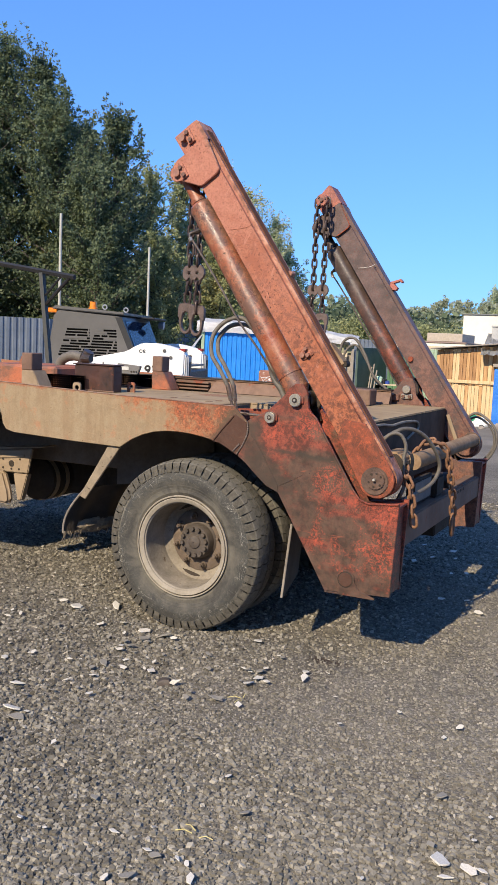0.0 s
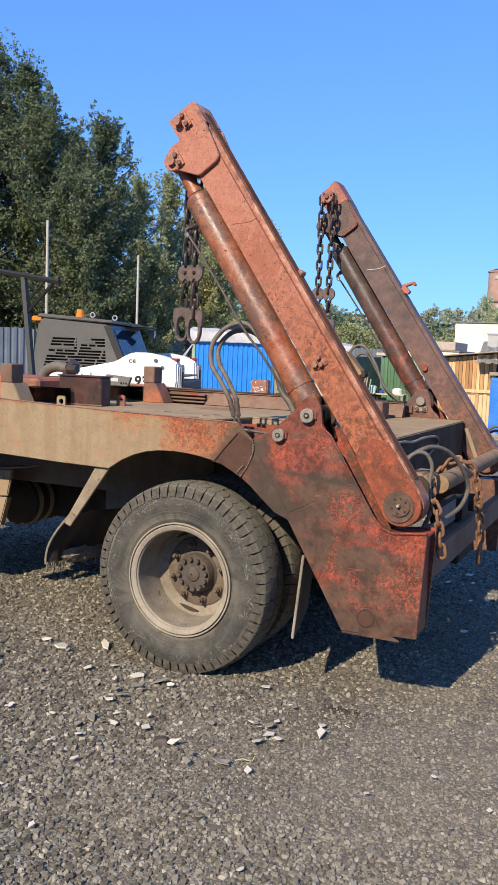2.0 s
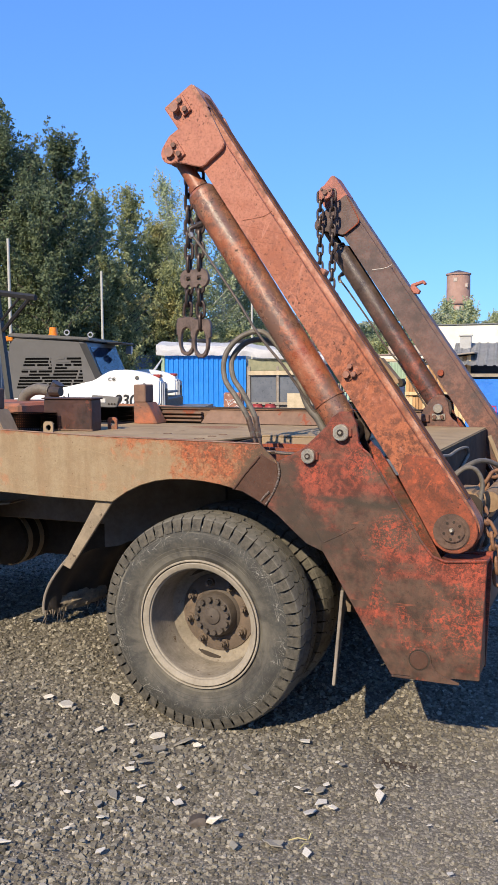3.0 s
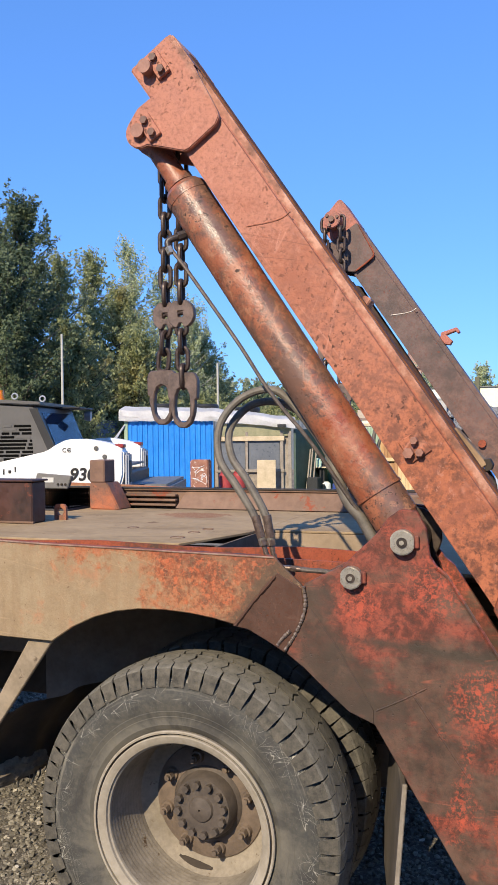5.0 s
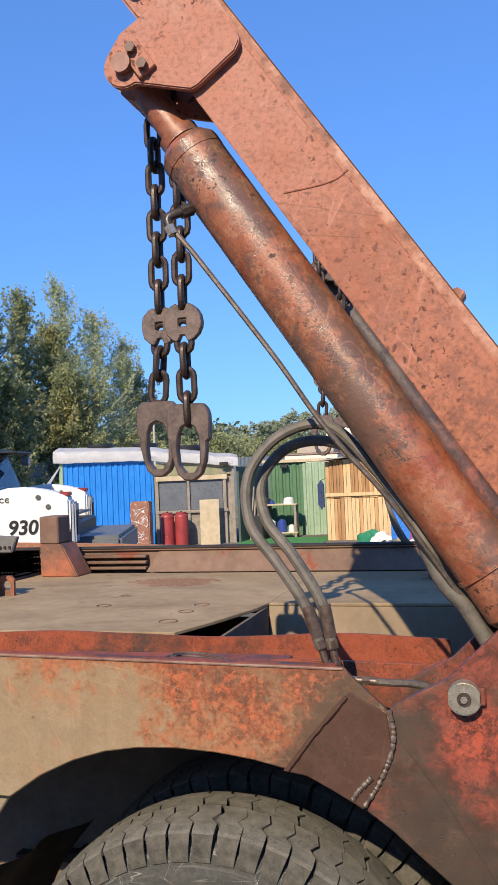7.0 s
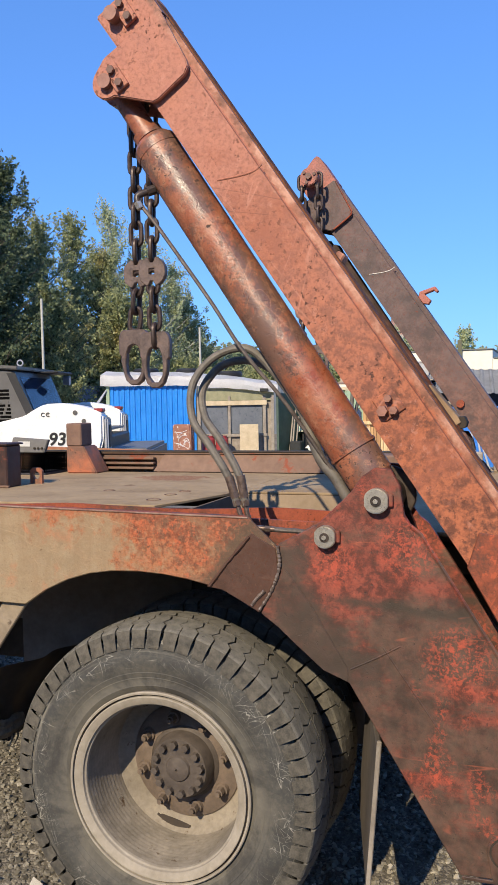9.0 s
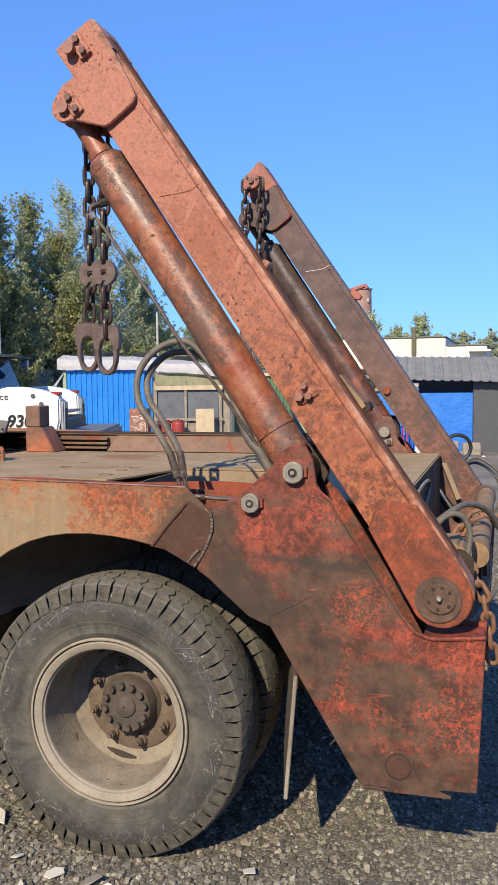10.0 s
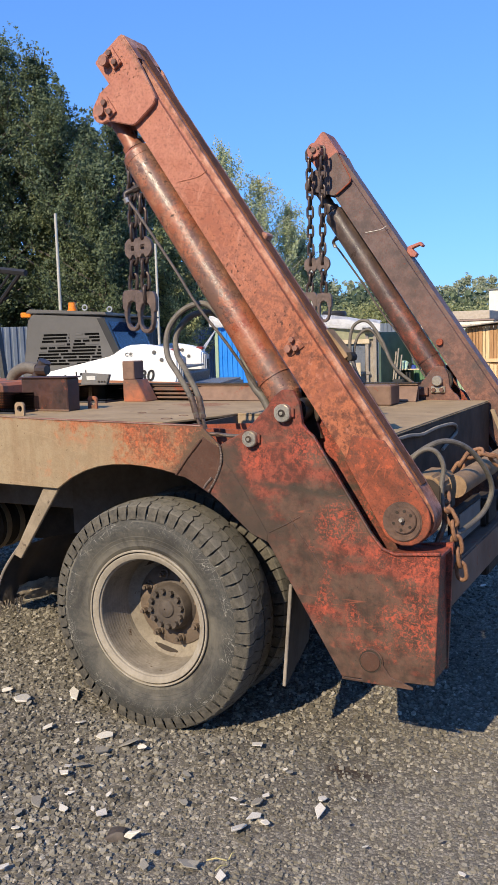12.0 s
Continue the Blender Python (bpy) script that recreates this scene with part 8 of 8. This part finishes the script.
# ---- stones ----
M_STONE, nt, b = material("gravel_stone", 0.9)
v = coords(nt)
rnd = nt.nodes.new("ShaderNodeNewGeometry").outputs["Random Per Island"]
c = ramp(nt, rnd, (0.0, (0.052, 0.047, 0.037)), (0.5, (0.152, 0.138, 0.109)), (0.93, (0.292, 0.267, 0.214)), (1.0, (0.44, 0.40, 0.33)))
c = mix(nt, calc(nt, "MULTIPLY", grain(nt, v, 90, 4), 0.25), c, (0.180, 0.164, 0.132))
powder = calc(nt, "ADD", calc(nt, "MULTIPLY", axis(nt, v, 0), 0.5), calc(nt, "MULTIPLY", calc(nt, "SUBTRACT", grain(nt, v, 1.1, 4), 0.5), 1.2))
c = mix(nt, calc(nt, "MULTIPLY", ramp(nt, powder, (0.25, 0.0), (0.75, 1.0)), 0.22), c, (0.285, 0.260, 0.210))
nt.links.new(c, b.inputs["Base Color"])
b.inputs["Specular IOR Level"].default_value = 0.25
relief(nt, b, grain(nt, v, 160, 4), 0.4, 0.003)


def gravel(count, seed, blocky):
    """Broken stones half sunk in the ground: small grit, or lumps with a flat broken top."""
    r = np.random.default_rng(seed)
    if blocky:
        base = np.array([(1.0, 0.1, -0.35), (0.1, 0.85, -0.35), (-1.0, -0.1, -0.35), (-0.1, -0.85, -0.35), (0.72, 0.42, 0.42), (-0.5, 0.55, 0.48), (-0.68, -0.40, 0.42), (0.5, -0.55, 0.48)])
        tris = np.array([(4, 5, 6), (4, 6, 7), (0, 1, 4), (1, 5, 4), (1, 2, 5), (2, 6, 5), (2, 3, 6), (3, 7, 6), (3, 0, 7), (0, 4, 7)])
    else:
        base = np.array([(1.0, 0, -0.3), (0, 0.9, -0.3), (-1.0, 0, -0.3), (0, -0.9, -0.3), (0, 0, 0.85)])
        tris = np.array([(0, 1, 4), (1, 2, 4), (2, 3, 4), (3, 0, 4)])
    nv = len(base)
    # dense over the stretch beside the truck's tail, thinning out over the rest of the yard
    near = int(count * 0.9)
    ang = np.radians(r.normal(-26, 1.0, near) + r.uniform(-44, 44, near) + 5 * r.normal(size=near))
    d = 1.6 + 9.0 * r.random(near) ** 1.45
    x, y = np.append(2.45 + d * np.sin(ang), r.uniform(-7, 7, count - near)), np.append(-4.35 + d * np.cos(ang), r.uniform(-7, 7, count - near))
    d = np.append(d, np.full(count - near, 5.0))
    # coarse grey stones lie in drifts on the cab side, fine dust towards the tail
    drift = np.array([noise.noise((a * 0.9, c_ * 0.9, 2.0)) for a, c_ in zip(x, y)])
    coarse = 1 / (1 + np.exp((x - 0.75 - 0.9 * drift - 0.22 * (y + 0.6)) * 5))
    coarse = np.maximum(coarse, 0.9 / (1 + np.exp((y + 1.05 - 0.5 * drift) * 6)))
    keep = r.random(count) < (0.8 + 0.2 * coarse if blocky else 1.0)
    x, y, d, coarse = x[keep], y[keep], d[keep], coarse[keep]
    n = len(x)
    if blocky:
        s = (0.0064 + 0.0105 * r.random(n) ** 2.0) * (0.70 + 0.36 * coarse)
    else:
        s = 0.0045 + 0.0055 * r.random(n) ** 1.5
    v = base[None] + (0.36 if blocky else 0.6) * (r.random((n, nv, 3)) - 0.5)
    v *= 1 + 0.35 * (r.random((n, 1, 3)) - 0.5)
    v *= s[:, None, None]
    for first, second, spread in ((1, 2, 0.35), (0, 2, 0.35), (0, 1, np.pi)):
        ang = r.uniform(-spread, spread, n)[:, None]
        va, vb = v[:, :, first].copy(), v[:, :, second].copy()
        v[:, :, first], v[:, :, second] = va * np.cos(ang) - vb * np.sin(ang), va * np.sin(ang) + vb * np.cos(ang)
    vx, vy = v[:, :, 0], v[:, :, 1]
    z = np.array([ground_z(a, c_) for a, c_ in zip(x, y)])
    pos = np.stack([vx + x[:, None], vy + y[:, None], v[:, :, 2] + z[:, None] + (0.20 if blocky else 0.12) * s[:, None]], axis=2).reshape(-1, 3)
    idx = (tris[None] + nv * np.arange(n)[:, None, None]).reshape(-1)
    me = bpy.data.meshes.new("gravel")
    me.vertices.add(len(pos))
    me.vertices.foreach_set("co", pos.astype(np.float32).ravel())
    me.loops.add(len(idx))
    me.loops.foreach_set("vertex_index", idx.astype(np.int32))
    me.polygons.add(len(idx) // 3)
    me.polygons.foreach_set("loop_start", np.arange(0, len(idx), 3, dtype=np.int32))
    me.update(calc_edges=True)
    me.shade_flat()
    me.materials.append(M_STONE)
    return me


tagged(new("gravel", gravel(45000, 3, False)), "loose grey crushed stones lying on the yard", "gravel", kind="stuff")
tagged(new("coarse_gravel", gravel(165000, 5, True)), "larger broken grey stones among the gravel", "gravel", kind="stuff")

M_CHIP = speckled("white_stone_chip", (0.46, 0.425, 0.355), (0.72, 0.68, 0.60), 16, 0.8, 0, 0.3, 0.004)
M_CHIPGREY = speckled("grey_stone_chip", (0.175, 0.160, 0.132), (0.30, 0.278, 0.235), 16, 0.85, 0, 0.3, 0.004)


def chip_mesh(mat_):
    bm = B()
    n = random.randint(4, 7)
    pts = []
    for i in range(n):
        a = 2 * math.pi * (i + random.uniform(-0.3, 0.3)) / n
        r = random.uniform(0.55, 1.0)
        pts.append((r * math.cos(a), 0.62 * r * math.sin(a)))
    prism(bm, pts, -0.055, 0.055, 0.02, 1)
    bmesh.ops.rotate(bm, verts=list(bm.verts), cent=(0, 0, 0), matrix=Matrix.Rotation(radians(90), 3, "X"))
    for v in bm.verts:
        v.co.z += 0.07 * noise.noise(v.co * 3)
    return to_mesh("stone_chip", bm, mat_)


CHIPS = [chip_mesh(M_CHIP) for _ in range(7)] + [chip_mesh(M_CHIPGREY) for _ in range(4)]
# x, y and width in centimetres: white chips by the wheel, white chips further out, grey ones
WHITE = [(-0.76, 0.0, 12.9), (-0.56, 0.15, 9.9), (-0.45, -0.17, 5.9), (-0.34, -0.07, 5.6), (-0.23, -0.24, 5.6), (-0.15, -0.14, 6.8), (-0.09, -0.49, 7.1), (0.18, -0.56, 3.4), (0.19, -0.67, 3.3), (0.24, -0.68, 5.6), (0.08, -0.71, 5.1),
         (0.64, -0.39, 3.6), (0.69, -0.41, 2.6), (0.76, -0.46, 7.2), (0.81, -0.48, 2.9), (0.75, -0.55, 9.0), (0.53, 0.03, 6.0), (0.94, -0.24, 5.7), (0.97, -0.33, 8.7), (0.72, -0.1, 1.9), (1.05, -0.19, 2.7), (1.53, -0.49, 3.2), (1.27, 0.14, 2.2), (0.83, -0.83, 4.5), (-0.9, 0.05, 6.1)]
OUTER = [(1.22, -2.07, 3.4), (1.26, -2.08, 2.6), (0.94, -2.04, 3.9), (1.06, -2.27, 4.0), (1.31, -2.15, 5.6), (1.1, -2.07, 3.4), (2.0, -1.63, 9.7), (2.04, -1.71, 5.9), (2.1, -1.63, 5.5), (2.14, -1.61, 4.6), (2.08, -1.44, 2.6), (1.8, -1.86, 2.6), (1.79, -0.67, 3.3), (1.83, -0.53, 4.6),
         (0.31, -1.58, 4.7), (-0.06, -1.42, 7.3), (-0.23, -1.19, 7.3), (-0.53, -0.94, 5.4), (0.14, -1.09, 5.0), (1.32, -0.76, 3.0)]
GREY = [(-0.27, -0.34, 5.1), (-0.07, -0.27, 8.5), (0.0, -0.16, 8.6), (-0.07, -0.41, 7.4), (-0.04, -0.72, 8.3), (0.48, -0.49, 4.8), (0.7, -0.82, 5.9), (0.57, -0.89, 5.9), (0.73, -0.37, 8.1), (-0.05, -0.81, 4.5), (1.14, -2.09, 4.5), (1.95, -1.55, 5.1), (0.58, -1.21, 4.0), (0.71, -0.81, 5.0),
        (0.02, -1.48, 7.0), (0.74, -1.88, 5.3), (1.29, -1.7, 5.8), (1.9, -1.18, 6.4), (1.12, -2.23, 5.1)]
SPOTS = [(x, y, w * 0.5, "white") for x, y, w in WHITE + OUTER] + [(x, y, w * 0.5, "grey") for x, y, w in GREY]
r0 = random.Random(21)
for x, y in ((0.70, 3.20), (0.98, 3.12), (0.88, 2.76), (1.14, 2.34), (1.24, 2.44), (1.25, 1.55), (1.54, 1.39), (1.42, 1.61), (0.78, 2.54), (1.05, 2.9), (0.6, 2.8)):
    SPOTS.append((x, y, r0.uniform(2.0, 4.0), "white"))
for k in range(190):
    if k < 150:
        x = r0.gauss(-0.45, 0.70)
        y = r0.gauss(-0.42, 0.62) - 0.15 * x
    else:
        x, y = r0.uniform(-1.5, 2.6), r0.uniform(-2.6, 2.9)
    if abs(x - WX) < 0.45 and -0.05 < y < 2.4:
        continue
    SPOTS.append((x, y, r0.choice((0.8, 1.0, 1.2, 1.5, 1.9, 2.3)), "white" if r0.random() < 0.4 else "grey"))
for i, (x, y, half, tone) in enumerate(SPOTS):
    me = CHIPS[i % 7] if tone == "white" else CHIPS[7 + i % 4]
    ob = new("stone_chip", me)
    k = half * 0.0135
    ob.matrix_world = Matrix.Translation((x, y, ground_z(x, y) + 0.06 * k + 0.019)) @ Euler((r0.uniform(-0.25, 0.25), r0.uniform(-0.25, 0.25), r0.uniform(0, 6.28))).to_matrix().to_4x4() @ Matrix.Scale(k, 4)
    tagged(ob, "pale flat broken stone chip lying on the gravel" if tone == "white" else "grey broken stone chip lying on the gravel", "stone", "stone chips on the yard")
# one larger broken lump with a white face
bm = B()
prism(bm, [(-0.05, -0.02), (0.035, -0.02), (0.03, 0.012), (0.0, 0.024), (-0.035, 0.012)], -0.03, 0.025, 0.006, 1)
for v in bm.verts:
    v.co += Vector(noise.noise_vector(v.co * 22)) * 0.010
lump = solo("stone_lump", bm, M_HUBCAP, "dark broken stone lump on the gravel", "stone")
lump.matrix_world = pose(0.37, -0.76, ground_z(0.37, -0.76) + 0.012, 0, 0, 25)
shard = solo("stone_chip", prism(B(), [(-0.03, 0.0), (0.0, -0.008), (0.012, 0.004), (0.038, 0.026), (0.008, 0.017), (-0.01, 0.018)], -0.010, 0.008, 0.003, 1), M_CHIP, "upright white stone shard beside a dark lump", "stone")
shard.matrix_world = pose(0.425, -0.755, ground_z(0.425, -0.755) + 0.016, 0, 0, 20)
# dry straw on the gravel
M_STRAW = speckled("dry_straw", (0.42, 0.36, 0.14), (0.58, 0.50, 0.24), 30, 0.8)
rs = random.Random(9)
for x, y in ((1.20, -1.90), (0.80, -0.74)):
    t = thing("straw_tuft", (x, y, ground_z(x, y)), "few dry yellow straws lying on the gravel", "straw", "straw on the yard")
    for k in range(3):
        a, ln = rs.uniform(0, 6.28), rs.uniform(0.03, 0.08)
        p0 = Vector((x + rs.uniform(-0.02, 0.02), y + rs.uniform(-0.02, 0.02), ground_z(x, y) + 0.012))
        part("stalk", tube(B(), [p0, p0 + Vector((math.cos(a) * ln * 0.5, math.sin(a) * ln * 0.5, 0.012)), p0 + Vector((math.cos(a) * ln, math.sin(a) * ln, 0.006))], 0.0022, 5), M_STRAW, t)
